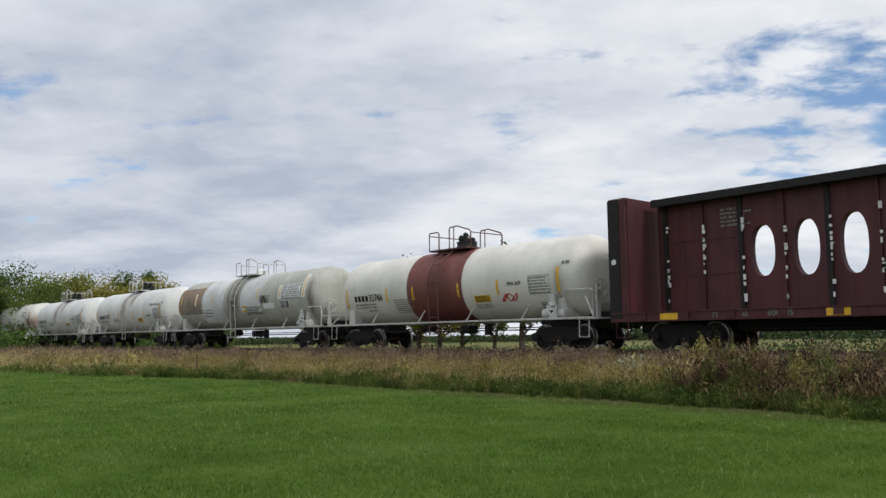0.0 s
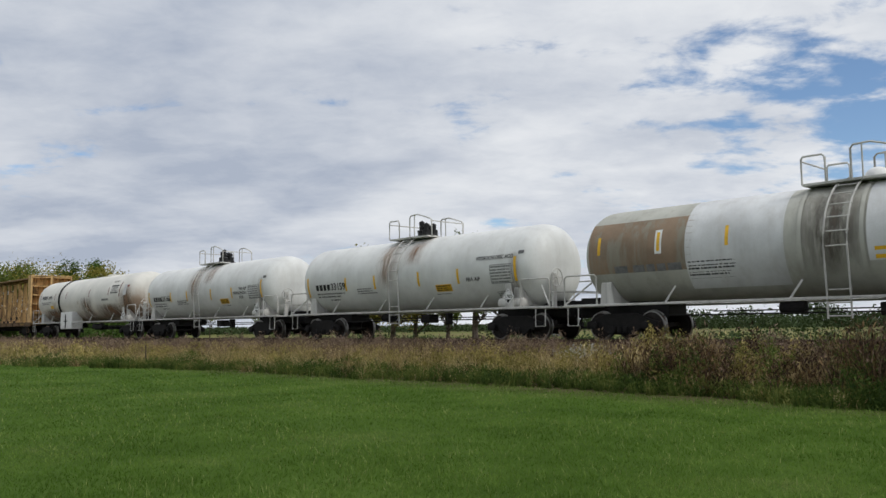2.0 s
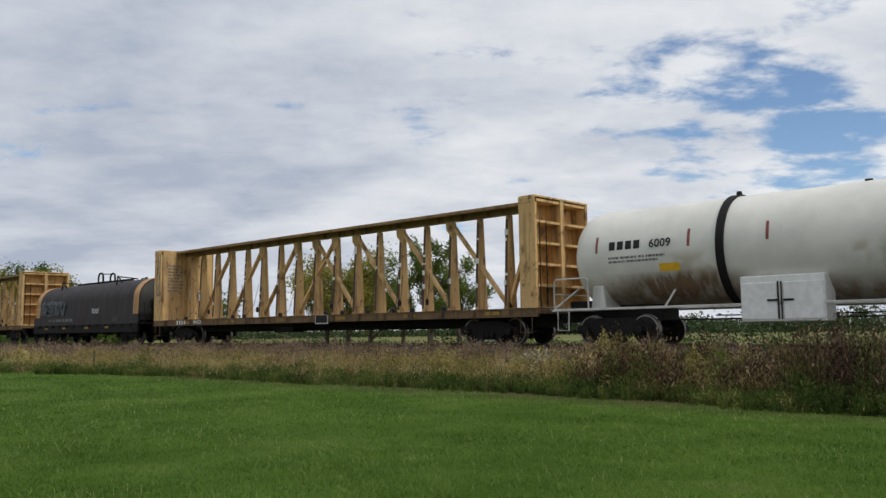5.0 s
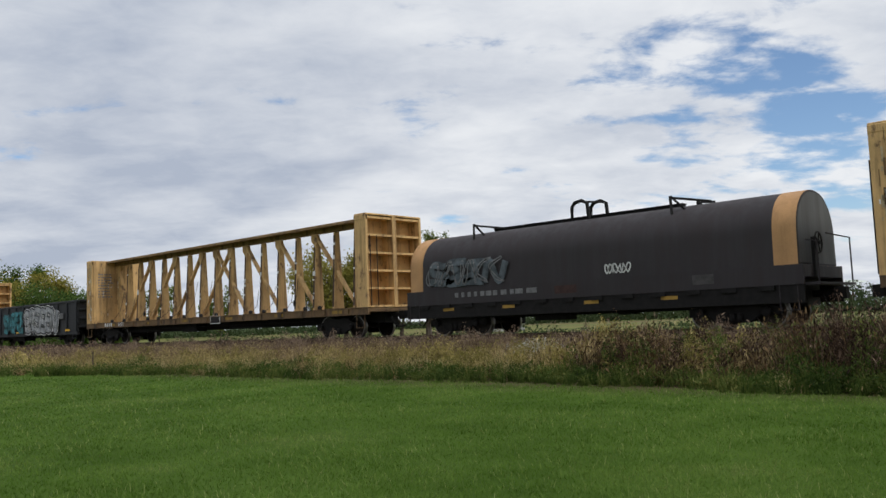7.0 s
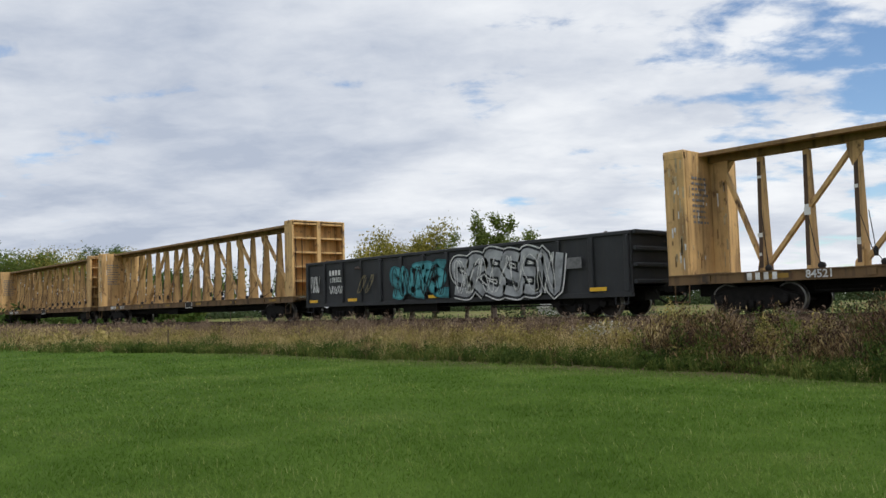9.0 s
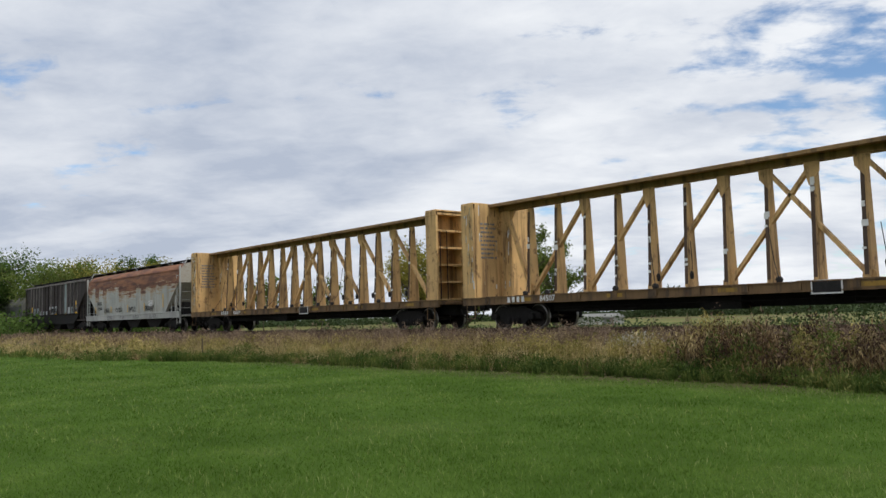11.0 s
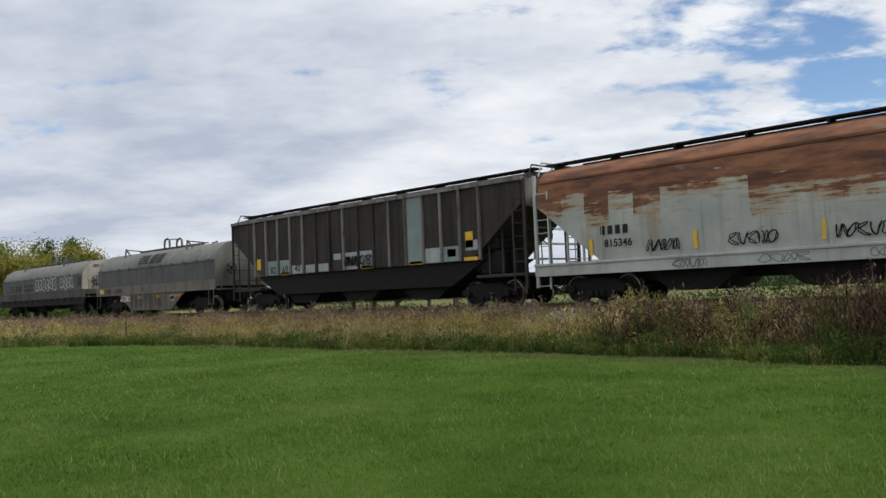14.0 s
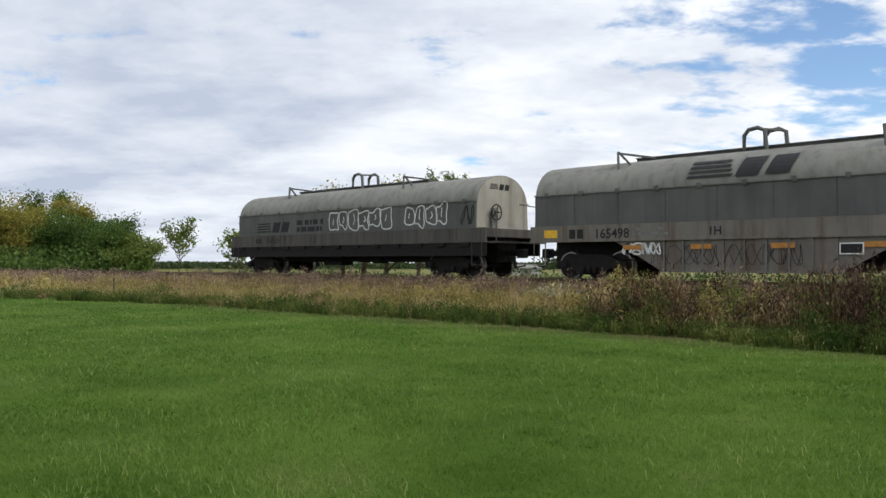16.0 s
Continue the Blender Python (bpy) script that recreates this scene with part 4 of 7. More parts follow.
    for x in (-sh + 1.1, -4.5, -2.35, 1.75, 4.9):
        stripe(car, r, zc, x, 0.35, STRIPE if x > 6 else simple("faded red stripe", (0.22, 0.07, 0.05)), 0.08, 0.5)
    stripe(car, r, zc, sh - 1.9, 0.45, simple("brown stripe", (0.16, 0.07, 0.05)), 0.12, 0.95)
    mark_bars(car, r, zc, -sh + 1.5, 0.15, 4, 0.36)
    words_on(car, r, zc, "6009", 0.34, -sh + 3.15, 0.15)
    print_on(car, r, zc, -sh + 1.5, -sh + 3.3, -0.05, 2, 0.06, INK_GREY, 31)
    part("inspection_plate", round_on(r + 0.007, zc, rect_uv(sh - 3.3, sh - 2.15, 0.2, 0.72)), INK, car)
    part("small_print", round_on(r + 0.012, zc, bars_uv(random.Random(33), sh - 3.2, sh - 2.25, 0.66, 5, 0.045, 0.05, 0.1)), INK_GREY, car)
    words_on(car, r, zc, "DOT SP", 0.2, sh - 2.9, 0.95)
    print_on(car, r, zc, sh - 4.6, sh - 3.4, -0.1, 1, 0.12, INK_GREY, 34)
    part("warning_panel", round_on(r + 0.007, zc, rect_uv(-5.4, -4.8, -0.55, -0.32)), STRIPE, car)
    part("repaint_block", round_on(r + 0.007, zc, rect_uv(sh - 1.35, sh - 0.9, 0.02, 0.70, 1, 4)), PATCH_WHITE, car)
    part("red_panel", round_on(r + 0.009, zc, rect_uv(sh - 0.88, sh - 0.62, 0.52, 0.66)), simple("dull red panel", (0.24, 0.07, 0.045)), car)
    for a, b, lo, hi, s in ((sh - 1.7, sh - 0.1, -60, 20, 1), (0.2, 2.3, -60, 5, 2), (2.5, sh - 1, -65, -15, 3), (-sh + 1, -2.5, -70, -20, 5)):
        stain(car, r, zc, a, b, lo, hi, (0.20, 0.12, 0.07), 0.85, s)
    box = part("equipment_box", Mesh().box(-3.1, -1.0, -1.52, -0.8, 0.62, 1.78), SIGN_WHITE, car, "white steel equipment box with double doors", bevel=0.02)
    for x0, x1 in ((-3.06, -2.16), (-2.0, -1.04)):
        part("box_door", Mesh().box(x0, x1, -1.55, -1.52, 0.68, 1.6), SIGN_WHITE, box, bevel=0.008)
    for x in (-2.12, -2.04):
        part("lock_rod", Mesh().tube([(x, -1.57, 0.68), (x, -1.57, 1.62)], 0.018, 6), UNDER, box)
    part("door_handle", Mesh().box(-2.4, -2.15, -1.58, -1.55, 1.13, 1.18).box(-2.0, -1.75, -1.58, -1.55, 1.13, 1.18), UNDER, box)
    part("valve_gear", Mesh().box(0.6, 3.6, -0.6, 0.6, 0.55, 0.78).box(1.2, 2.8, -1.0, -0.6, 0.62, 0.85), UNDER, car, bevel=0.03)


make_tanks()
# ---------- centre-beam flat cars ----------
def bulkhead(car, x, s, paint, trim, depth=0.66, top=4.7):
    """An end wall: a box 0.66 m deep, plain inside, ribbed in deep panels outside. s: the way it faces outwards."""
    inner, outer = x - s * depth, x
    m = Mesh()
    m.box(min(inner, inner + s * 0.06), max(inner, inner + s * 0.06), -1.45, 1.45, 1.15, top)
    b = part("bulkhead", m, paint, car, bevel=0.01)
    for y in (-1.45, 1.45):
        part("end_post", Mesh().box(min(inner, outer), max(inner, outer), y - 0.06, y + 0.06, 1.15, top), paint, b, bevel=0.02)
    part("end_rib", Mesh().box(min(inner + s * 0.05, outer), max(inner + s * 0.05, outer), -0.10, 0.10, 1.15, top), paint, b, bevel=0.01)
    for k in range(6):
        z = 1.2 + k * (top - 1.3) / 5
        part("end_shelf", Mesh().box(min(inner + s * 0.05, outer - s * 0.04), max(inner + s * 0.05, outer - s * 0.04), -1.38, 1.38, z - 0.04, z + 0.04), paint, b)
    part("end_cap", Mesh().box(min(inner, outer), max(inner, outer), -1.5, 1.5, top - 0.02, top + 0.05).box(min(inner, outer), max(inner, outer), -1.52, -1.4, top - 0.2, top), paint, b, bevel=0.015)
    part("grab_bars", Mesh().tube([(x + s * 0.05, -1.0, 1.2), (x + s * 0.05, -1.0, 3.9)], 0.02, 6).tube([(x + s * 0.05, -1.35, 1.2), (x + s * 0.05, -1.35, 3.9)], 0.02, 6), trim, b)
    return b


def centre_beam(rear, front, label, number, style="truss", seed=0, mark=2.4):
    car, half = car_at("centre_beam_car", rear, front, label, 2.3)
    paint, deckp = (YELLOW_CAR, YELLOW_DECK) if style == "truss" else (OXIDE, OXIDE)
    rng = random.Random(seed)
    deck = Mesh().box(-half, half, -1.42, 1.42, 0.98, 1.12)
    part("deck", deck, deckp, car, bevel=0.015)
    for y in (-1.47, 1.47):
        part("side_sill", Mesh().box(-half, half, y - 0.04, y + 0.04, 0.90, 1.16).box(-half, half, y - 0.08, y + 0.08, 1.14, 1.17).box(-half, half, y - 0.07, y + 0.07, 0.89, 0.92), deckp, car)
    part("centre_sill", Mesh().box(-half + 0.3, half - 0.3, -0.35, 0.35, 0.55, 0.98), UNDER, car, bevel=0.02)
    for k in range(16):
        x = -half + 1.2 + k * (2 * half - 2.4) / 15
        part("deck_bracket", Mesh().box(x - 0.12, x + 0.12, -1.56, -1.5, 0.95, 1.12).box(x - 0.06, x + 0.06, -1.42, 1.42, 0.9, 0.98), deckp, car)
        if rng.random() < 0.7:
            part("riser", Mesh().box(x - 0.06, x + 0.5, -1.40, -0.5, 1.12, 1.19), deckp, car)
    part("brake_rigging", Mesh().tube([(-half + 4, -0.9, 0.72), (half - 4, -0.9, 0.72)], 0.025, 6).box(-2.5, -1.2, -0.9, -0.3, 0.5, 0.85).tube([(2, -1.1, 0.9), (2, -1.1, 0.6), (5, -1.1, 0.6), (5, -1.1, 0.9)], 0.02, 6).tube([(-8, -1.1, 0.9), (-8, -1.1, 0.62), (-4.5, -1.1, 0.62)], 0.02, 6), UNDER, car)
    for s in (-1, 1):
        bulkhead(car, s * half, s, paint, OXIDE_DARK)
        part("sill_step", Mesh().tube([(s * (half - 0.2), -1.5, 0.9), (s * (half - 0.2), -1.52, 0.4), (s * (half - 0.65), -1.52, 0.4), (s * (half - 0.65), -1.5, 0.9)], 0.022, 6), deckp, car)
    ins = half - 0.9
    if style == "truss":
        top = Mesh().prism([(-0.68, 4.60), (-0.62, 4.60), (-0.62, 4.65), (-0.14, 4.65), (-0.14, 4.46), (0.14, 4.46), (0.14, 4.65), (0.62, 4.65), (0.62, 4.60), (0.68, 4.60), (0.68, 4.72), (-0.68, 4.72)], -half + 0.66, half - 0.66)
        part("top_chord", top, CHORD, car, bevel=0.01)
        n = 16
        xs = [-ins + (k + 1) * 2 * ins / (n + 1) for k in range(n)]
        for x in xs:
            post = Mesh()
            v = [(x + a * 0.08, b * (0.27 if z < 2 else 0.10), z) for z in (1.12, 4.44) for a, b in ((-1, -1), (1, -1), (1, 1), (-1, 1))]
            post.add(v, [(3, 2, 1, 0), (4, 5, 6, 7), (0, 1, 5, 4), (1, 2, 6, 5), (2, 3, 7, 6), (3, 0, 4, 7)])
            post = part("post", post, paint, car, bevel=0.012)
            part("rub_strip", Mesh().add([(x + a, -(0.27 - 0.0512 * (z - 1.12)) - 0.006, z) for z in (1.3, 4.3) for a in (-0.07, 0.04)], [(0, 1, 3, 2)]), POST_FACE, post)
            for q in range(rng.randint(2, 4)):
                z = rng.uniform(1.6, 3.9)
                part("torn_wrap", Mesh().box(x - 0.10 + rng.uniform(0, 0.06), x + rng.uniform(0.0, 0.09), -(0.27 - 0.0512 * (z - 1.12)) - 0.02, -(0.27 - 0.0512 * (z - 1.12)) - 0.008, z, z + rng.uniform(0.05, 0.2)), SIGN_WHITE, post)
        lo, hi = 1.25, 4.42

        def diagonal(a, b):
            part("diagonal", Mesh().beam((a, -0.06, lo), (b, -0.06, hi), 0.10, 0.17, (0, 1, 0)), paint, car)
            part("gusset", Mesh().slab([(b - 0.22, hi + 0.04), (b + 0.22, hi + 0.04), (b + 0.2, hi - 0.25), (b + (0.1 if a > b else -0.1), hi - 0.6), (b - 0.2, hi - 0.25)], -0.15, -0.11), paint, car)
            part("gusset", Mesh().slab([(a - 0.2, lo - 0.12), (a + 0.2, lo - 0.12), (a + 0.17, lo + 0.1), (a + (0.1 if b > a else -0.1), lo + 0.4), (a - 0.17, lo + 0.1)], -0.15, -0.11), paint, car)

        for k in (0, 2, 4, 6):
            diagonal(xs[k], xs[k + 2])
        for k in (7, 9, 11, 13):
            diagonal(xs[k + 2], xs[k])
        diagonal(xs[0], -ins + 0.15)
        diagonal(xs[-1], ins - 0.15)
        for s in (-1, 1):
            part("end_web", Mesh().slab([(s * (half - 0.66), 1.12), (s * (ins - 0.22), 1.12), (s * (ins - 0.22), 4.05), (s * (ins - 0.5), 4.45), (s * (half - 0.66), 4.45)], -0.06, 0.06), paint, car, bevel=0.01)
        for k in range(n - 1):
            if rng.random() < 0.75:
                x = xs[k] + 0.12
                e = x + rng.uniform(0.35, 0.9)
                z = rng.uniform(2.0, 3.0)
                part("strap", Mesh().tube([(x, -0.4, z), (x + (e - x) * 0.4, -0.75, z * 0.5 + 0.4), (e, -1.4, 1.2)], 0.012, 4), OXIDE_DARK, car)
                part("strap_winch", Mesh().lathe([(-1.48, 0.04), (-1.46, 0.09), (-1.36, 0.09), (-1.34, 0.04)], (e, 0, 1.24), "y", 8), OXIDE_DARK, car)
            if rng.random() < 0.35:
                x = xs[k] + rng.uniform(0.2, 0.5)
                part("hanging_hook", Mesh().tube([(x, -0.4, 2.6), (x + 0.15, -0.6, 1.9), (x + 0.25, -0.8, 1.55)], 0.012, 4).lathe([(1.42, 0.05), (1.58, 0.07), (1.66, 0.03)], (x + 0.25, -0.8, 0), "z", 6), OXIDE_DARK, car)
        # peeled paper and bare spots on the end walls
        for q in range(110 if seed == 13 else 60):
            z, u = rng.uniform(1.3, 4.3), rng.random()
            hgt, wid = rng.uniform(0.06, 0.42), rng.uniform(0.015, 0.055)
            mat = rng.choice((INK_WHITE, BARE_TAN, BARE_TAN, BARE_TAN, CHORD, POST_FACE) if seed == 13 else (BARE_TAN, BARE_TAN, INK_WHITE, CHORD))
            if u < 0.6:
                x = -half + 0.08 + 0.52 * rng.random() ** 0.6
                part("torn_wrap", Mesh().box(x, x + wid, -1.524, -1.512, z, z + hgt), mat, car)
            elif u < 0.8:
                y = rng.uniform(-1.35, -0.3)
                part("torn_wrap", Mesh().box(-half + 0.662, -half + 0.674, y, y + wid, z, z + hgt), mat, car)
            else:
                x = -ins + 0.22 - rng.random() ** 2 * 0.3
                part("torn_wrap", Mesh().box(x - wid, x, -0.075, -0.062, z * 0.9, z * 0.9 + hgt), mat, car)
        m = Mesh()
        for k in range(4):
            flat_on(-1.565, rect_uv(0, 0.13, 0, 0.19), m, -half + mark + k * 0.23, 0.945)
        part("owner_mark", m, INK_WHITE, car)
        part("lettering", flat_on(-1.565, text_mesh(number, 0.28), None, -half + mark + 1.9, 0.945), INK_WHITE, car)
        part("data_frame", Mesh().box(1.1, 1.9, -1.535, -1.52, 0.82, 1.18), SIGN_WHITE, car)
        part("data_panel", Mesh().box(1.14, 1.86, -1.545, -1.53, 0.86, 1.14), OXIDE_DARK, car)
        for k in range(6):
            x = -half + 2.5 + k * (2 * half - 5) / 5 + 0.7
            part("stripe", flat_on(-1.518, rect_uv(-0.3, 0.3, 0.97, 1.09), None, x, 0), DULL_STRIPE, car)
        part("small_print", flat_on(0, bars_uv(rng, 0, 0.9, 4.0, 9, 0.07, 0.09)), INK_GREY, car).matrix_basis = pose(-half + 0.676, -1.15, 0, 0, 0, 90)
    else:
        # solid centre wall with tall oval openings cut through it
        T = 0.14
        bx = [-ins, -ins + 0.3] + [-ins + 0.3 + 1.27 * k for k in range(1, 18)] + [ins]
        bays = len(bx) - 1
        z0, z1 = 1.12, 4.60
        holes = {k for k in range(3, 16)}
        for k in range(bays):
            a, b = bx[k] + 0.002, bx[k + 1] - 0.002
            if k not in holes:
                m = Mesh().box(a, b, -T, T, z0, z1)
                pan = part("wall_panel", m, paint, car)
                for z in (2.3, 3.35):
                    part("seam", Mesh().box(a, b, -T - 0.02, -T, z - 0.025, z + 0.025), paint, pan)
                continue
            cx, cz, rx, rz = (a + b) / 2, 2.86, 0.37, 0.74 + 0.04 * min(k - 3, 15 - k, 3)
            hw = (b - a) / 2
            turns = sorted([6.28319 * i / 32 + 0.01 for i in range(32)] + [math.atan2(q, p) % 6.28319 for p in (-hw, hw) for q in (z1 - cz, z0 - cz)])
            n = len(turns)
            rim = [(cx + rx * math.copysign(abs(math.cos(t)) ** 0.85, math.cos(t)), cz + rz * math.copysign(abs(math.sin(t)) ** 0.85, math.sin(t))) for t in turns]
            out = []
            for t in turns:
                c, s = math.cos(t), math.sin(t)
                hh = z1 - cz if s > 0 else cz - z0
                q = min(hw / abs(c) if abs(c) > 1e-6 else 1e9, hh / abs(s) if abs(s) > 1e-6 else 1e9)
                out.append((cx + c * q, cz + s * q))
            m = Mesh()
            v = [(x, y, z) for y in (-T, T) for ring in (rim, out) for x, z in ring]
            f = []
            for i in range(n):
                j = (i + 1) % n
                f += [(i, j, n + j, n + i), (2 * n + i, 3 * n + i, 3 * n + j, 2 * n + j), (i, 2 * n + i, 2 * n + j, j)]
            m.add(v, f)
            part("wall_panel", m, paint, car)
        for k in range(1, bays):
            post = part("post", Mesh().box(bx[k] - 0.07, bx[k] + 0.07, -T - 0.07, -T - 0.003, z0, z1).box(bx[k] - 0.07, bx[k] + 0.07, T + 0.003, T + 0.07, z0, z1), OXIDE_DARK if k % 2 else paint, car)
            for q in range(10):
                z = rng.uniform(1.4, 3.8)
                part("torn_wrap", Mesh().box(bx[k] + 0.05, bx[k] + rng.uniform(0.09, 0.16), -T - 0.085, -T - 0.072, z, z + rng.uniform(0.05, 0.16)), SIGN_WHITE, post)
        part("top_chord", Mesh().prism([(-0.5, 4.48), (-0.44, 4.48), (-0.44, 4.6), (0.44, 4.6), (0.44, 4.48), (0.5, 4.48), (0.5, 4.72), (-0.5, 4.72)], -ins, ins), OXIDE_DARK, car, bevel=0.01)
        for x, z in ((-half + 3.1, 4.2), (-2.6, 1.75), (-1.4, 1.75)):
            part("small_print", flat_on(-T - 0.008, bars_uv(rng, 0, 1.0, z, 5, 0.06, 0.06), None, x, 0), INK_GREY, car)
        part("end_trim", Mesh().box(-half - 0.004, -half + 0.42, -1.53, -1.512, 1.0, 4.7), OXIDE_DARK, car)
        part("reflector_spot", Mesh().lathe([(-1.56, 0.02), (-1.555, 0.09), (-1.54, 0.09)], (-half + 0.2, 0, 2.75), "y", 16), SIGN_WHITE, car)
        for x in (-half + 2.1, -half + 7.0, -half + 12.5, -half + 18):
            part("stripe", flat_on(-1.518, rect_uv(-0.3, 0.3, 0.93, 1.12), None, x, 0), STRIPE, car)
        for x, w in ((-half + 3.6, "72"), (-half + 4.5, "40")):
            part("lettering", flat_on(-1.518, text_mesh(w, 0.2), None, x, 0.96), INK_GREY, car)
        part("lettering", flat_on(-1.518, text_mesh("600705", 0.24), None, -half + 7.2 - 1.7, 0.96), INK_GREY, car)
    return car


def make_beams():
    centre_beam(-16.1, 8.1, "dark red centre-beam flat car with oval openings in its wall", "", "panel", 1)
    for k, (a, b, num) in enumerate(((-124.7, -100.5, "84028"), (-166.25, -142.3, "84521"), (-210.5, -186.1, "84507"), (-235.12, -212.0, "866389"))):
        centre_beam(a, b, "empty yellow centre-beam flat car with rusty posts and diagonals", num, "truss", 10 + k, 4.2 if k == 3 else 2.4)


make_beams()
# ---------- coil cars with round hoods ----------
def hood_outline(z0, top, w, grow=0.0, zs=None):
    """Half-round hood: short upright sides and an arched top."""
    zs = zs or z0 + 0.42 * (top - z0)
    pts = [(-(w + grow), z0)]
    for k in range(25):
        t = math.pi * k / 24
        pts.append((-(w - 0.03 + grow) * math.copysign(abs(math.cos(t)) ** 0.9, math.cos(t)), zs + (top + grow - zs) * math.sin(t) ** 0.95))
    return pts + [(w + grow, z0)]


def coil_car(rear, front, label, paint, side_paint, frame_paint, z0, top, belly=None, band=None, seed=0, trucks=2.0, inset=0.12):
    car, half = car_at("coil_car", rear, front, label, trucks)
    rng = random.Random(seed)
    hh = half - inset
    w = 1.42
    hood = part("hood", Mesh().prism(hood_outline(z0, top, w), -hh, hh), paint, car, smooth=True)
    seam = z0 + 0.49 * (top - z0)
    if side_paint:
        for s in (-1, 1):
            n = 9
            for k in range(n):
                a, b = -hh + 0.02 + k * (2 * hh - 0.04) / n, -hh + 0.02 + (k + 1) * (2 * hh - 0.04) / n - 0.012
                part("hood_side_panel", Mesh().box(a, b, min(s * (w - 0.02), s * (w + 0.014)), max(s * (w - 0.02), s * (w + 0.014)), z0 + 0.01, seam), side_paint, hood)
            part("seam_strip", Mesh().box(-hh, hh, s * (w + 0.02) - 0.03, s * (w + 0.02) + 0.03, seam, seam + 0.035), paint, hood)
            for k in range(11):
                x = -hh + 0.5 + k * (2 * hh - 1) / 10
                part("seam_clip", Mesh().box(x - 0.06, x + 0.06, s * (w + 0.045) - 0.03, s * (w + 0.045) + 0.03, seam - 0.05, seam + 0.09), side_paint, hood)
    if band:
        for s in (-1, 1):
            a, b = s * hh, s * (hh - 0.62)
            part("end_band", Mesh().prism(hood_outline(z0, top, w, 0.006), min(a, b) + 0.01, max(a, b) - 0.01), band, hood, "tan painted end band", smooth=True)
            part("end_plate", Mesh().prism(hood_outline(z0 + 0.05, top - 0.05, w - 0.06), min(a + s * 0.01, a - s * 0.1), max(a + s * 0.01, a - s * 0.1)), COIL_DARK, hood, smooth=True)
            part("end_sill_block", Mesh().box(min(a, a - s * 0.62), max(a, a - s * 0.62), -1.45, 1.45, z0 - 0.30, z0 - 0.02), band, car, bevel=0.01)
    # ridge beam, lifting lugs and corner guides on top
    dark = UNDER if band else COIL_DARK
    part("ridge_beam", Mesh().box(-hh + 2.9, hh - 3.6, -0.1, 0.1, top - 0.02, top + 0.10).box(-hh + 2.9, hh - 3.6, -0.16, 0.16, top + 0.08, top + 0.11), dark, hood)
    for y in (-0.28, 0.28):
        arch = [(-0.42, y, top - 0.05), (-0.42, y, top + 0.42), (-0.30, y, top + 0.56), (-0.05, y, top + 0.60), (0.15, y, top + 0.50), (0.2, y, top - 0.05)]
        part("lifting_arch", Mesh().tube([(p[0] + (0.25 if y > 0 else -0.1), p[1], p[2]) for p in arch], 0.06, 8), dark, hood, smooth=True)
    part("arch_tie", Mesh().beam((-0.05, -0.28, top + 0.55), (0.25, 0.28, top + 0.55), 0.1, 0.05), dark, hood)
    for x in (-4.05, 3.3):
        for s in (-1, 1):
            a = (x, s * 0.78, top - 0.30)
            part("guide_hook", Mesh().beam((x, s * 1.02, top - 0.62), (x - 0.12, s * 0.86, top + 0.24), 0.07, 0.07).beam((x - 0.1, s * 0.86, top + 0.24), (x + 0.30, s * 0.75, top - 0.22), 0.06, 0.06).beam((x - 0.1, s * 0.86, top + 0.2), (x + 0.75, s * 0.1, top + 0.06), 0.06, 0.06), dark, hood)
    # frame
    part("deck", Mesh().box(-half, half, -1.4, 1.4, z0 - 0.32, z0 - 0.02), frame_paint, car, bevel=0.01)
    for s in (-1, 1):
        y = s * 1.46
        part("side_flange", Mesh().box(-half, half, y - 0.035, y + 0.035, z0 - 0.46, z0 + 0.0).box(-half, half, y - 0.08, y + 0.08, z0 - 0.50, z0 - 0.455), frame_paint, car)
        if belly:
            out = [(-half + 3.1, z0 - 0.5), (half - 3.1, z0 - 0.5), (half - 4.6, belly), (-half + 4.6, belly)]
            part("side_sill", Mesh().slab(out, min(y, y - s * 0.05), max(y, y - s * 0.05)).box(-half + 4.6, half - 4.6, y - 0.06, y + 0.06, belly - 0.03, belly + 0.02), frame_paint, car)
            for k in range(9):
                x = -half + 4.7 + k * (2 * half - 9.4) / 8
                part("sill_post", Mesh().box(x - 0.025, x + 0.025, min(y, y + s * 0.05), max(y, y + s * 0.05), belly, z0 - 0.5), frame_paint, car)
        else:
            part("side_sill", Mesh().box(-half, half, y - 0.05, y + 0.05, z0 - 0.95, z0 - 0.5), UNDER, car)
            for k in range(13):
                x = -half + 0.9 + k * (2 * half - 1.8) / 12
                part("sill_bracket", Mesh().box(x - 0.2, x + 0.2, y - 0.12, y + 0.12, z0 - 0.62, z0 - 0.5), UNDER, car)
    part("centre_sill", Mesh().box(-half + 0.3, half - 0.3, -0.5, 0.5, 0.55, z0 - 0.3), UNDER, car)
    part("brake_rigging", Mesh().tube([(-half + 3, -0.9, 0.62), (half - 3, -0.9, 0.62)], 0.03, 6).box(-1.8, -0.6, -0.8, -0.2, 0.42, 0.8).box(1.2, 1.7, -0.7, -0.3, 0.5, 0.8), UNDER, car)
    # end platform with brake wheel and grab irons
    e = half
    brake_wheel(car, e + 0.24 - inset, -0.62, z0 + 0.55, UNDER, 0.27)
    part("brake_stand", Mesh().box(e + 0.10 - inset, e + 0.18 - inset, -0.75, -0.5, z0 - 0.3, z0 + 0.7), UNDER if band else COIL_GREY, car)
    part("end_platform", Mesh().box(e - 0.1, e + 0.35, -1.4, 1.4, z0 - 0.52, z0 - 0.46), frame_paint, car)
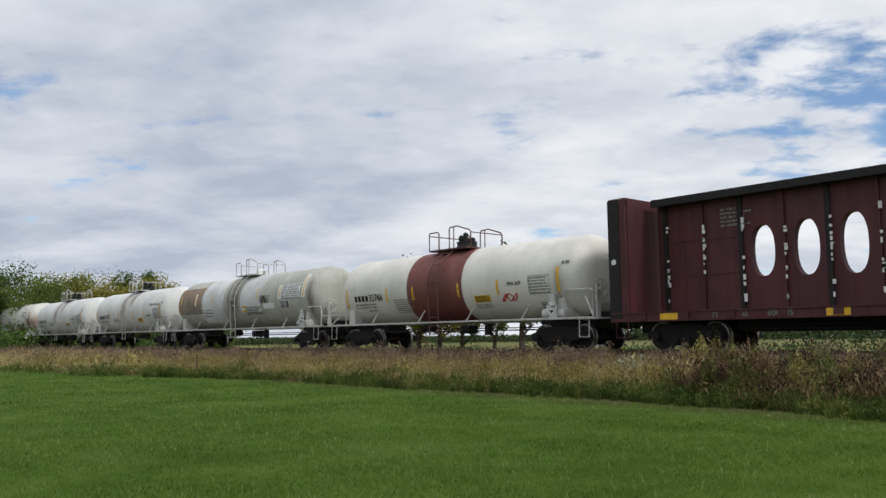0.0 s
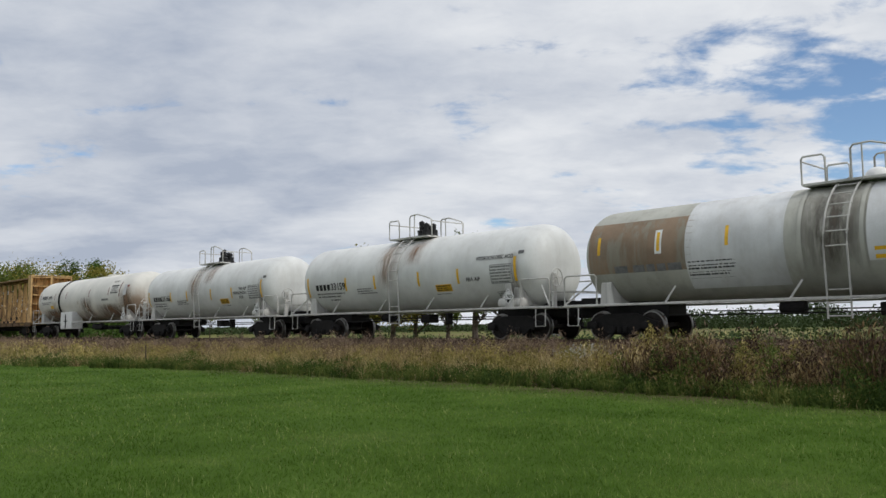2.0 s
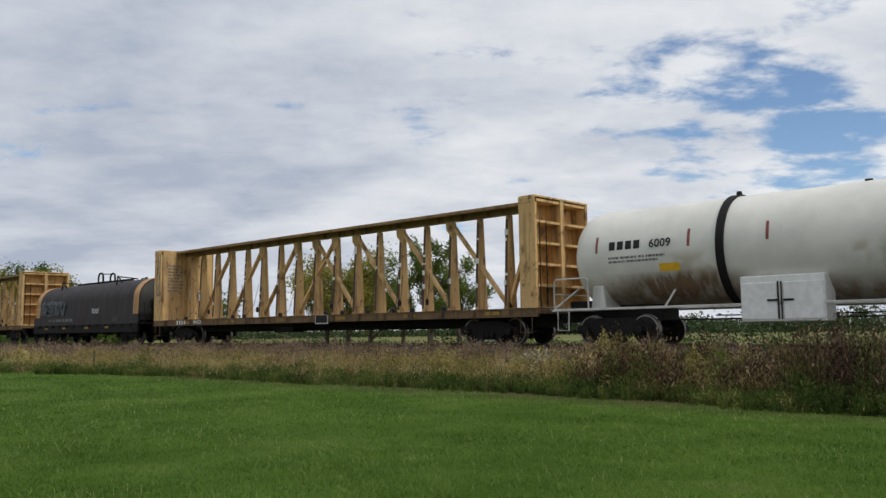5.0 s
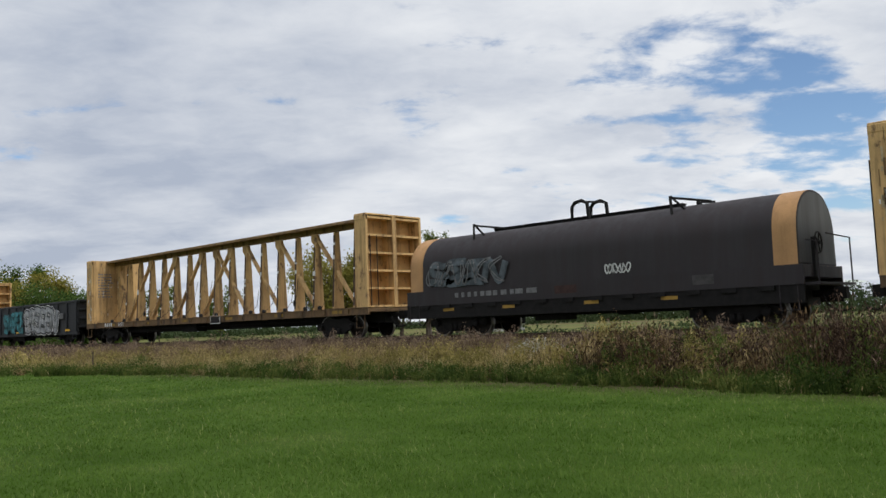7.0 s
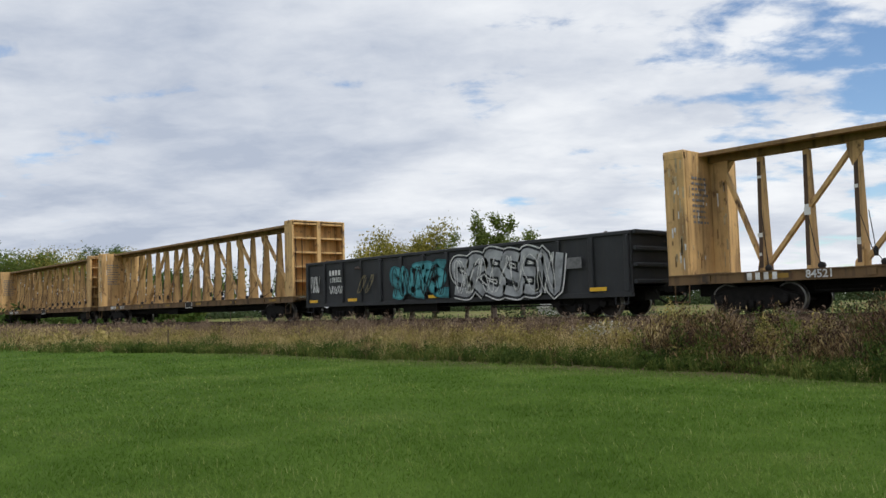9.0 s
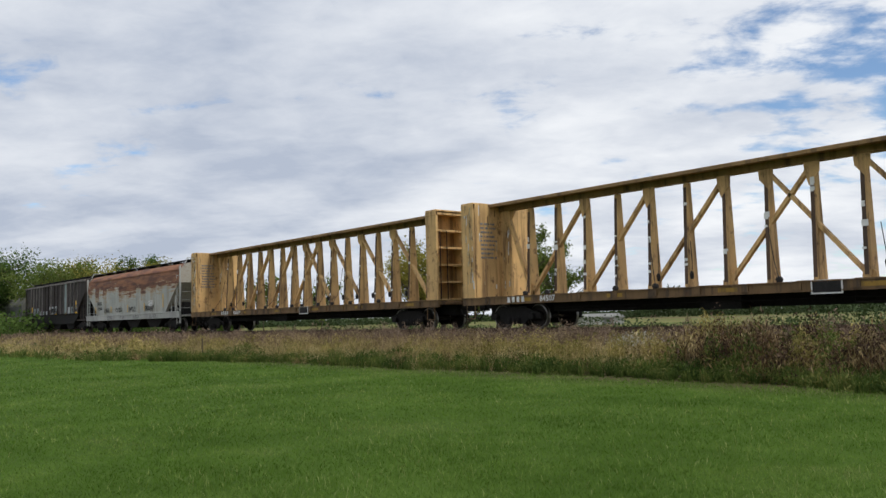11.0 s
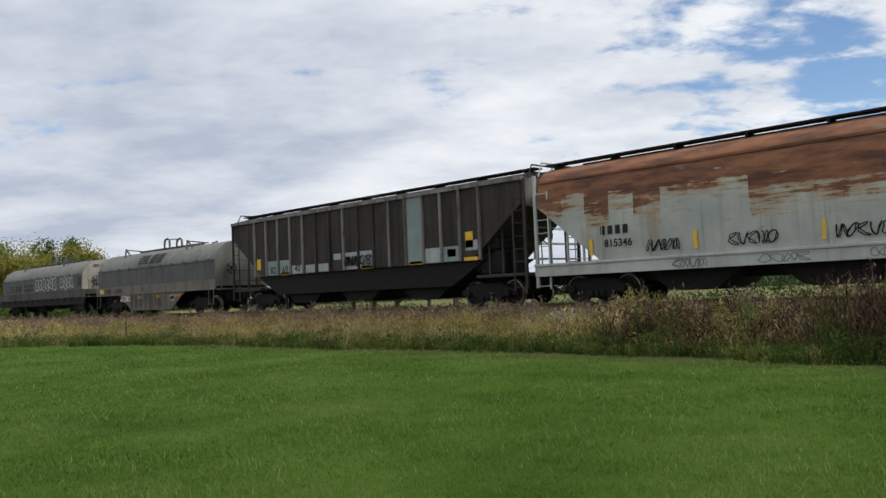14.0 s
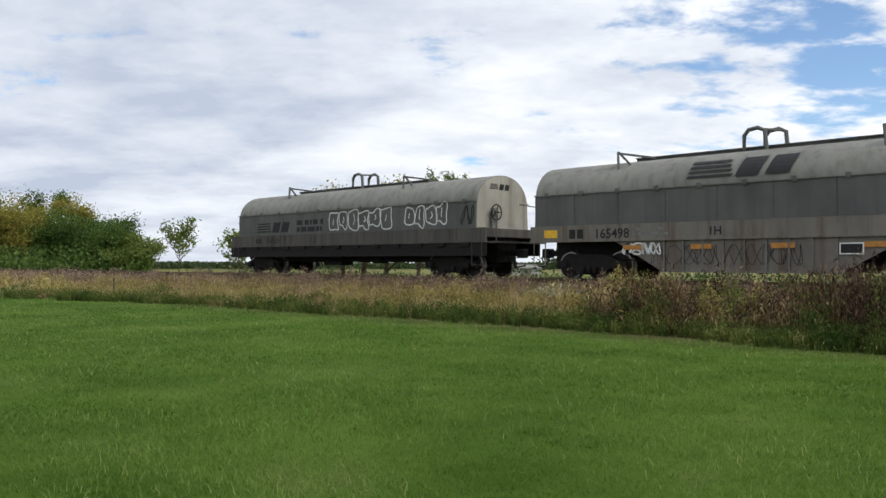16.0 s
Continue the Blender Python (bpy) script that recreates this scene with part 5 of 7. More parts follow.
    railing(car, [(e + 0.3, -1.3, z0 - 0.5), (e + 0.3, -1.3, z0 + 0.55), (e + 0.05, -1.3, z0 + 0.6)], frame_paint, 0.022)
    railing(car, [(e + 0.3, 1.3, z0 - 0.5), (e + 0.3, 1.3, z0 + 0.75), (e + 0.02, 0.3, z0 + 0.85)], frame_paint, 0.022)
    for s in (-1, 1):
        part("sill_step", Mesh().tube([(s * (half - 0.15), -1.5, z0 - 0.5), (s * (half - 0.15), -1.52, 0.45), (s * (half - 0.6), -1.52, 0.45), (s * (half - 0.6), -1.5, z0 - 0.5)], 0.022, 6), frame_paint, car)
    return car, half, w, seam


def striped_logo(car, half, w, zc, u, v, scale, on_arc=None):
    """A row of speed stripes beside two slanted blocks: an owner's mark without letters."""
    V, F = [], []

    def quad(pts):
        F.append(tuple(range(len(V), len(V) + len(pts))))
        V.extend(pts)

    for k in range(4):
        z = v + k * 0.16 * scale
        quad([(u + 0.02 * k, z), (u + (1.5 - 0.04 * k) * scale, z), (u + (1.55 - 0.04 * k) * scale, z + 0.085 * scale), (u + 0.02 * k + 0.05, z + 0.085 * scale)])
    for a in (1.62, 2.55):
        quad([(u + a * scale, v - 0.02), (u + (a + 0.72) * scale, v - 0.02), (u + (a + 0.92) * scale, v + 0.58 * scale), (u + (a + 0.20) * scale, v + 0.58 * scale)])
    return V, F


def on_hood(z0, top, w, uv, off=0.03):
    """Wraps shapes whose v is a height onto the near side of a hood."""
    zs = z0 + 0.42 * (top - z0)
    m = Mesh()
    pts = []
    V, F = [], []
    for face in uv[1]:
        c = [uv[0][i] for i in face]
        if len(c) != 4:
            F.append(tuple(range(len(V), len(V) + len(c))))
            V += c
            continue
        for k in range(5):
            a, b = k / 5, (k + 1) / 5
            left, right = (c[0], c[3]), (c[1], c[2])
            strip = [tuple(p[0][j] + (p[1][j] - p[0][j]) * t for j in (0, 1)) for p, t in ((left, a), (right, a), (right, b), (left, b))]
            F.append(tuple(range(len(V), len(V) + 4)))
            V += strip
    uv = (V, F)
    for u, z in uv[0]:
        q = min(max((z - zs) / (top - zs), 0.0), 1.0)
        t = math.asin(min(1.0, q ** (1 / 0.95))) if q > 0 else 0.0
        y = -(w - 0.03) * math.cos(t) ** 0.9 - off if q > 0 else -(w + off)
        pts.append((u, y, z + off * 0.5))
    return m.add(pts, uv[1])


def make_coils():
    z0, top = 1.58, 3.55
    car, half, w, seam = coil_car(-140.2, -126.4, "black round-hooded coil car with tan ends and pale scrawls", BLACK_CAR, None, BLACK_CAR, z0, top, None, TAN, 3)
    tag_blobs(car, 4, -half + 1.1, -half + 4.4, z0 + 0.12, z0 + 0.95, 4, simple("thin grey-blue spray", (0.075, 0.09, 0.10), 0.7, 0, 0.5, 3.0), lambda uv: on_hood(z0, top, w + 0.02, uv, 0.02))
    part("sprayed_tag", on_hood(z0, top, w + 0.02, scrawl_uv(random.Random(5), -half + 1.0, -half + 4.4, z0 + 0.1, z0 + 1.0, 6, 0.04), 0.03), INK_GREY, car)
    tag_strokes(car, -w - 0.012, 6, 1.3, 2.1, z0 + 0.12, z0 + 0.42, 3, 0.04, INK_WHITE)
    part("small_print", flat_on(-1.503, bars_uv(random.Random(7), -half + 2.3, -half + 5.8, z0 - 0.12, 1, 0.16, 0.1, 0.0)), INK_GREY, car)
    part("data_panel", flat_on(-1.503, rect_uv(-0.5, 0.3, z0 - 0.36, z0 - 0.12)), simple("faded red plate", (0.045, 0.022, 0.018)), car)
    for x in (-4.9, -2.3, 0.8, 3.3):
        part("stripe", flat_on(-1.518, rect_uv(x - 0.25, x + 0.25, z0 - 0.72, z0 - 0.62)), DULL_STRIPE, car)
    part("inspection_plate", flat_on(-1.503, rect_uv(4.0, 4.6, z0 - 0.36, z0 - 0.10)), simple("dull grey plate", (0.06, 0.055, 0.055)), car)
    # deep-sided grey coil car
    z0, top = 1.66, 3.62
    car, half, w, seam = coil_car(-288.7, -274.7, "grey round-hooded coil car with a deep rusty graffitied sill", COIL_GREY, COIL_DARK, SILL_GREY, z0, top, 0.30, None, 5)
    part("owner_mark", on_hood(z0, top, w, striped_logo(car, half, w, 0, -half + 5.3, seam + 0.20, 0.86)), INK, car)
    m = Mesh()
    for k in range(2):
        flat_on(-1.503, rect_uv(0, 0.22, 0, 0.28), m, -half + 1.5 + 0.29 * k, z0 - 0.40)
    part("owner_mark", m, INK, car)
    part("lettering", flat_on(-1.503, text_mesh("165498", 0.40), None, -half + 3.0, z0 - 0.40), INK, car)
    part("lettering", flat_on(-1.503, text_mesh("1H", 0.32), None, -half + 6.2, z0 - 0.37), INK, car)
    part("small_print", flat_on(-1.503, bars_uv(random.Random(9), -half + 3.7, -half + 4.9, z0 - 0.12, 2, 0.08, 0.06)), INK_GREY, car)
    part("stripe", flat_on(-1.503, rect_uv(-half + 0.55, -half + 1.05, z0 - 0.36, z0 - 0.12)), STRIPE, car)
    for x in (3.7, 5.8, 8.0, 10.2):
        part("stripe", flat_on(-1.503, rect_uv(-half + x - 0.3, -half + x + 0.3, z0 - 0.75, z0 - 0.62)), simple("faded orange stripe", (0.42, 0.19, 0.045)), car)
    tag_strokes(car, -1.500, 10, -half + 4.3, -half + 8.5, z0 - 1.2, z0 - 0.62, 9, 0.016, INK)
    tag_strokes(car, -1.500, 11, -half + 3.4, -half + 4.6, z0 - 0.9, z0 - 0.55, 4, 0.045, INK_WHITE)
    part("inspection_plate", flat_on(-1.503, rect_uv(-half + 9.35, -half + 9.9, z0 - 0.92, z0 - 0.64)), SIGN_WHITE, car)
    part("inspection_print", flat_on(-1.507, rect_uv(-half + 9.38, -half + 9.87, z0 - 0.89, z0 - 0.67)), INK, car)
    # last car of the train
    z0, top = 1.72, 3.60
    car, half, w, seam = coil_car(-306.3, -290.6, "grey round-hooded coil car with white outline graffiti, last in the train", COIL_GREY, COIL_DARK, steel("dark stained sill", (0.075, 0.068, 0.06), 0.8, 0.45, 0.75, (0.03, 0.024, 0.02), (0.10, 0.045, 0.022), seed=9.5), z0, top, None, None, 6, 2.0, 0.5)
    # front end: stained hood grey, with sunlight on it put into a paler colour
    part("end_cover", Mesh().prism(hood_outline(z0 + 0.0, top - 0.02, w - 0.03), half - 0.52, half - 0.485), steel("stained hood end grey in sunlit tone", (0.30, 0.285, 0.24), 0.5, 0.12, 0.6, (0.13, 0.10, 0.075), seed=8.8), car, smooth=True)
    part("owner_mark", flat_on(-w - 0.02, striped_logo(car, half, w, 0, -half + 2.0, z0 + 0.14, 0.72)), INK, car)
    part("owner_name", flat_on(-w - 0.02, bars_uv(random.Random(12), -half + 5.0, -half + 6.9, z0 + 0.60, 2, 0.2, 0.09, 0.1)), INK, car)
    for a, b, n, sd in ((-half + 7.2, -half + 11.0, 6, 13), (-half + 11.7, -half + 13.9, 4, 14)):
        tag_outlines(car, -w - 0.022, sd, a, b, z0 + 0.10, z0 + 0.92, n, 0.045, INK_WHITE)
    tag_strokes(car, -w - 0.022, 15, half - 1.2, half - 0.6, z0 + 0.1, z0 + 0.8, 2, 0.04, INK)
    m = Mesh()
    for k in range(2):
        flat_on(-1.503, rect_uv(0, 0.17, 0, 0.22), m, -half + 2.0 + 0.25 * k, z0 - 0.36)
    part("owner_mark", m, INK, car)
    part("lettering", flat_on(-1.503, text_mesh("164019", 0.32), None, -half + 3.3, z0 - 0.36), INK, car)
    part("owner_mark", flat_on(0, striped_logo(car, half, w, 0, 0, 0, 0.32)), INK, car).matrix_basis = pose(half - 0.478, -0.75, top - 0.5, 0, 0, 90)
    # marker on the last coupler
    part("end_marker", Mesh().box(-half - 0.6, -half - 0.45, -0.15, 0.15, 0.95, 1.4), UNDER, car, bevel=0.02)


make_coils()


# ---------- gondola ----------
def make_gondola():
    car, half = car_at("gondola_car", -185.0, -167.5, "dark charcoal gondola car covered in teal and grey graffiti", 2.2)
    z0, top = 0.62, 2.62
    for s in (-1, 1):
        y = s * 1.42
        side = part("side_wall", Mesh().box(-half, half, y - 0.03, y + 0.03, z0 + 0.1, top - 0.1), GON, car)
        part("top_rail", Mesh().box(-half, half, y - 0.1, y + 0.1, top - 0.12, top), GON, side, bevel=0.02)
        part("bottom_sill", Mesh().box(-half, half, y - 0.09, y + 0.05, z0, z0 + 0.16), GON, side, bevel=0.01)
        for k in range(14):
            x = -half + 0.15 + k * (2 * half - 0.3) / 13
            part("side_rib", Mesh().box(x - 0.08, x + 0.08, min(s * 1.451, s * 1.56), max(s * 1.451, s * 1.56), z0 + 0.16, top - 0.12), GON, side, bevel=0.02)
        e = s * half
        end = part("end_wall", Mesh().box(min(e, e - s * 0.05), max(e, e - s * 0.05), -1.42, 1.42, z0 + 0.3, top), GON, car)
        for k in range(4):
            z = z0 + 0.45 + k * 0.5
            part("end_rib", Mesh().box(min(e, e + s * 0.14), max(e, e + s * 0.14), -1.42, 1.42, z - 0.07, z + 0.07), GON, end, bevel=0.03)
        part("sill_step", Mesh().tube([(s * (half - 0.15), -1.5, z0), (s * (half - 0.15), -1.52, 0.4), (s * (half - 0.6), -1.52, 0.4), (s * (half - 0.6), -1.5, z0)], 0.022, 6), GON, car)
    part("floor_plate", Mesh().box(-half, half, -1.4, 1.4, z0 + 0.3, z0 + 0.4), GON, car)
    part("centre_sill", Mesh().box(-half + 0.3, half - 0.3, -0.4, 0.4, 0.5, z0 + 0.3), UNDER, car)
    part("brake_rigging", Mesh().tube([(-half + 3, -0.8, 0.5), (half - 3, -0.8, 0.5)], 0.03, 6).box(-2.5, -0.5, -1.0, -0.3, 0.32, 0.62).tube([(2.5, -1.2, 0.62), (2.7, -1.2, 0.42), (6.2, -1.2, 0.42), (6.4, -1.2, 0.62)], 0.025, 6), UNDER, car)
    rng = random.Random(17)
    load = Mesh()
    for k in range(260):
        x, y = rng.uniform(-half + 0.3, half - 0.3), rng.uniform(-1.25, 1.25)
        z = top - 0.22 + 0.16 * noise.noise((x * 0.6, y, 3)) + rng.uniform(-0.1, 0.1)
        d = Vector((rng.uniform(-1, 1), rng.uniform(-1, 1), rng.uniform(-0.5, 0.5))).normalized() * rng.uniform(0.15, 0.5)
        load.beam(Vector((x, y, z)) - d, Vector((x, y, z)) + d, rng.uniform(0.05, 0.3), rng.uniform(0.03, 0.12))
    tagged(part("scrap_load", load, SCRAP, car, "tangled rusty scrap metal"), kind="stuff")
    y = -1.575
    for dy, fat, grey, teal in ((0.0, 0.62, INK_WHITE, SPRAY_SHADOW), (-0.005, 0.52, SPRAY_SHADOW, TEAL), (-0.010, 0.34, SPRAY_GREY, TEAL_LIGHT)):
        tag_blobs(car, 18, 1.1, 6.0, z0 + 0.22, z0 + 1.62, 6, grey, lambda uv: flat_on(y + dy, uv), "", fat)
        tag_blobs(car, 118, -2.5, 0.75, z0 + 0.22, z0 + 1.45, 5, teal, lambda uv: flat_on(y + dy, uv), "", fat)
    tag_strokes(car, y - 0.016, 20, 1.2, 5.9, z0 + 0.25, z0 + 1.6, 7, 0.03, INK_WHITE)
    tag_strokes(car, y - 0.016, 23, -2.4, 0.7, z0 + 0.25, z0 + 1.5, 5, 0.035, INK)
    tag_strokes(car, y, 24, -half + 4.0, -half + 5.1, z0 + 0.5, z0 + 1.3, 2, 0.04, simple("dull tan spray", (0.18, 0.15, 0.08)))
    tag_strokes(car, y, 25, -half + 0.5, -half + 1.2, z0 + 0.6, z0 + 1.4, 3, 0.03, INK_WHITE)
    m = Mesh()
    for k in range(4):
        flat_on(y, rect_uv(0, 0.15, 0, 0.22), m, -half + 1.95 + 0.22 * k, z0 + 1.35)
    part("owner_mark", m, INK_WHITE, car)
    part("lettering", flat_on(y, text_mesh("118502", 0.30), None, -half + 2.4, z0 + 1.05), INK_WHITE, car)
    tag_strokes(car, y, 26, -half + 1.95, -half + 2.9, z0 + 0.55, z0 + 0.9, 4, 0.03, INK_WHITE)
    part("inspection_plate", flat_on(y, rect_uv(6.35, 6.95, z0 + 0.95, z0 + 1.3)), INK_GREY, car)
    for x in (-half + 0.7, -half + 3.6, 0.0, half - 1.2):
        part("stripe", flat_on(y, rect_uv(x - 0.32, x + 0.32, z0 + 0.2, z0 + 0.32)), STRIPE, car)


make_gondola()


# ---------- covered hoppers ----------
def rusted_side(name):
    """Pale paint from which rust has eaten broad upright patches in the upper half."""
    n = Nodes(name)
    sep = n.node("ShaderNodeSeparateXYZ")
    n.link(n.tc.outputs["Object"], sep.inputs[0])
    pale = n.mix(n.ramp(n.noise(0.8, 5, 0.6), 0.3, 0.7), (0.33, 0.345, 0.325), (0.45, 0.455, 0.415))
    pale = n.mix(n.ramp(n.noise(1.4, 5, 0.65, (2.0, 2.0, 0.15)), 0.45, 0.7, 0, 0.5), pale, (0.25, 0.18, 0.10))
    # each sheet between two seams has rusted to its own depth
    sheet = n.node("ShaderNodeTexWhiteNoise")
    sheet.noise_dimensions = "1D"
    n.link(n.math("SNAP", n.math("ADD", sep.outputs[0], n.math("MULTIPLY", n.noise(2.0, 3, 0.6, (1, 1, 0.2)), 0.25)), 0.86), sheet.inputs["W"])
    cols = n.math("ADD", n.math("MULTIPLY", sheet.outputs["Value"], 0.45), n.math("MULTIPLY", n.noise(0.55, 4, 0.6, (1, 1, 0.1), (2, 0, 0)), 0.9))
    streak = n.noise(2.2, 8, 0.68, (0.22, 1, 2.6), (5, 0, 0))
    rag = n.noise(5.0, 8, 0.72, (0.5, 1, 1.6))
    low_edge = n.math("SUBTRACT", 3.72, n.math("MULTIPLY", cols, 1.3))
    depth = n.math("ADD", n.math("SUBTRACT", sep.outputs[2], low_edge), n.math("MULTIPLY", n.math("SUBTRACT", streak, 0.5), 2.6))
    depth = n.math("ADD", depth, n.math("MULTIPLY", n.math("SUBTRACT", rag, 0.5), 1.3))
    depth = n.math("SUBTRACT", depth, n.ramp(sep.outputs[2], 3.95, 4.3, 0.0, 0.75))
    rust = n.mix(n.ramp(n.noise(1.8, 7, 0.7, (0.35, 1, 1.8)), 0.35, 0.65), (0.085, 0.030, 0.018), (0.26, 0.105, 0.045))
    c = n.mix(n.ramp(depth, -0.35, 0.05, 0, 0.75), pale, (0.37, 0.25, 0.13))
    c = n.mix(n.ramp(depth, 0.0, 0.22), c, rust)
    facing = n.node("ShaderNodeSeparateXYZ")
    n.link(n.tc.outputs["Normal"], facing.inputs[0])
    c = n.mix(n.ramp(n.math("ABSOLUTE", facing.outputs[0], 0), 0.3, 0.5), c, n.mix(n.ramp(rag, 0.45, 0.7, 0, 0.5), (0.38, 0.36, 0.31), (0.22, 0.14, 0.08)))
    low = n.noise(1.2, 6, 0.65, (0.7, 1, 1.4), (9, 0, 0))
    c = n.mix(n.ramp(low, 0.60, 0.72, 0, 0.8), c, (0.24, 0.15, 0.085))
    n.bump(rag, 0.2, 0.01)
    return n.done(c, 0.75)


def hopper_car(rear, front, label, side, sill, roof, dark=False, seed=0):
    car, half = car_at("hopper_car", rear, front, label, 2.1)
    rng = random.Random(seed)
    zb = 1.60 if dark else 1.30
    if dark:
        rows = [(1.60, 1.47), (4.16, 1.47), (4.26, 1.40), (4.42, 0.75)]
    else:
        rows = [(1.30, 1.46), (1.9, 1.49), (2.6, 1.51), (3.2, 1.50), (3.6, 1.46), (3.9, 1.38), (4.12, 1.24), (4.28, 1.0), (4.38, 0.7)]
    cut = 3.35 if dark else 3.1
    m = Mesh()
    steps = 7
    xs = [[(-1 + 2 * k / steps) * ((half - 0.22) if z >= cut else (half - 0.22) - (cut - z) / (cut - zb) * 2.25) for k in range(steps + 1)] for z, w in rows]
    # an extra row where the slope sheets begin
    full = []
    for (z, w), r in zip(rows, xs):
        full.append((z, w, r[0], r[-1]))
    for k in range(len(full) - 1):
        if full[k][0] < cut < full[k + 1][0]:
            t = (cut - full[k][0]) / (full[k + 1][0] - full[k][0])
            full.insert(k + 1, (cut, full[k][1] + t * (full[k + 1][1] - full[k][1]), -half + 0.22, half - 0.22))
            break
    loop = [(-w, z, a, b) for z, w, a, b in full] + [(w, z, a, b) for z, w, a, b in full[::-1]]
    n = len(loop)
    m.add([(a, y, z) for y, z, a, b in loop] + [(b, y, z) for y, z, a, b in loop], [(i, (i + 1) % n, n + (i + 1) % n, n + i) for i in range(n)])
    h = len(full)
    for o in (0, n):
        m.add([], [])
        m.f += [(o + i, o + i + 1, o + n - 2 - i, o + n - 1 - i) for i in range(h - 1)]
    body = part("hopper_body", m, side, car, smooth=not dark)
    if dark:
        for k in range(16):
            x = -half + 2.05 + k * (2 * half - 4.1) / 15
            for s in (-1, 1):
                part("side_rib", Mesh().box(x - 0.05, x + 0.05, min(s * 1.47, s * 1.55), max(s * 1.47, s * 1.55), zb, 4.12), sill if 4 < k < 10 and k != 7 else HOPPER_RIB, body)
        part("side_top_rail", Mesh().box(-half + 0.1, half - 0.1, -1.56, -1.45, 4.10, 4.22).box(-half + 0.1, half - 0.1, 1.45, 1.56, 4.10, 4.22), HOPPER_RIB, body)
        sheet = [(-half + 1.9, zb), (half - 1.9, zb), (half - 3.3, 0.95), (half - 4.2, 0.45), (-half + 4.2, 0.45), (-half + 3.3, 0.95)]
        part("slope_sheet", Mesh().slab([(-half + 2, zb), (half - 2, zb), (half - 3.6, 0.75), (-half + 3.6, 0.75)], -1.35, 1.35), UNDER, car)
    else:
        for s in (-1, 1):
            part("side_sill", Mesh().box(-half + 0.05, half - 0.05, s * 1.5 - 0.05, s * 1.5 + 0.05, 0.90, 1.28).box(-half + 0.05, half - 0.05, s * 1.5 - 0.09, s * 1.5 + 0.09, 1.22, 1.3), sill, car, bevel=0.01)
            for k in range(9):
                x = -half + 2.6 + k * (2 * half - 5.2) / 8
                part("weld_seam", Mesh().box(x - 0.012, x + 0.012, min(s * 1.5, s * 1.518), max(s * 1.5, s * 1.518), 1.32, 2.75), side, body)
        part("roof_rail", Mesh().box(-half + 0.2, half - 0.2, -1.43, -1.36, 3.86, 3.93).box(-half + 0.2, half - 0.2, 1.36, 1.43, 3.86, 3.93), side, body)
    for k in (-1, 0, 1):
        x = k * half * 0.42
        part("hopper_chute", Mesh().prism([(-1.2, 1.35), (1.2, 1.35), (0.45, 0.32), (-0.45, 0.32)], x - 0.75, x + 0.75), UNDER, car)
        part("chute_side", Mesh().slab([(x - 2.0, 1.3), (x + 2.0, 1.3), (x + 0.7, 0.35), (x - 0.7, 0.35)], -1.1, 1.1), UNDER, car)
    # roof walk on brackets, hatches
    part("hatch_trough", Mesh().box(-half + 1.2, half - 1.2, -0.32, 0.32, 4.36, 4.5), roof, car, bevel=0.03)
    for y in (-0.62, 0.62):
        part("roof_walk", Mesh().box(-half + 0.1, half - 0.1, y - 0.22, y + 0.22, 4.50, 4.55), UNDER, car)
    for k in range(9):
        x = -half + 0.5 + k * (2 * half - 1.0) / 8
        part("walk_bracket", Mesh().box(x - 0.03, x + 0.03, -0.84, 0.84, 4.36, 4.5), UNDER, car)
    # open end frames with ladders, slanting braces and platforms
    fr = HOPPER_END if dark else sill
    part("centre_sill", Mesh().box(-half + 0.1, half - 0.1, -0.35, 0.35, 0.62, 1.0), UNDER, car)
    for s in (-1, 1):
        e = s * (half - 0.1)
        frame_ = part("end_platform", Mesh().box(min(e, e - s * 2.2), max(e, e - s * 2.2), -1.48, 1.48, 0.98, 1.08), fr, car)
        for y in (-1.46, 1.46):
            part("corner_post", Mesh().box(e - 0.05, e + 0.05, y - 0.04, y + 0.04, 0.55, 4.15), fr, car)
            part("ladder_post", Mesh().box(e - s * 0.5 - 0.025, e - s * 0.5 + 0.025, y - 0.025, y + 0.025, 0.5, 3.6), fr, car)
            for k in range(8):
                z = 0.6 + k * 0.42
                part("rung", Mesh().tube([(e, y * 1.01, z), (e - s * 0.5, y * 1.01, z)], 0.016, 5), fr, car)
            part("brace", Mesh().beam((e - s * 1.1, y * 0.9, 1.05), (e - s * 1.1, y * 0.9, 2.7), 0.06, 0.06), fr, car)
            part("brace", Mesh().beam((e - s * 1.7, y * 0.9, 1.05), (e - s * 1.7, y * 0.9, 2.2), 0.06, 0.06), fr, car)
            railing(car, [(e + s * 0.02, y * 0.45, 1.05), (e + s * 0.02, y * 0.45, 4.2), (e - s * 0.2, y * 0.45, 4.5)], fr, 0.022)
        for z in (1.5, 2.0, 2.5):
            railing(car, [(e, -1.46, z), (e, 1.46, z)], fr, 0.016, "grab_iron")
        railing(car, [(e + s * 0.02, -1.2, 4.15), (e + s * 0.02, -1.0, 4.62), (e + s * 0.02, 1.0, 4.62), (e + s * 0.02, 1.2, 4.15)], fr, 0.03)
    part("air_tank", Mesh().lathe([(half - 2.6, 0.04), (half - 2.55, 0.27), (half - 1.5, 0.27), (half - 1.45, 0.04)], (0, -1.0, 1.42), "x", 16), UNDER, car, smooth=True)
    part("brake_gear", Mesh().box(half - 1.3, half - 0.9, -0.9, -0.4, 1.08, 1.9), UNDER, car, bevel=0.04)
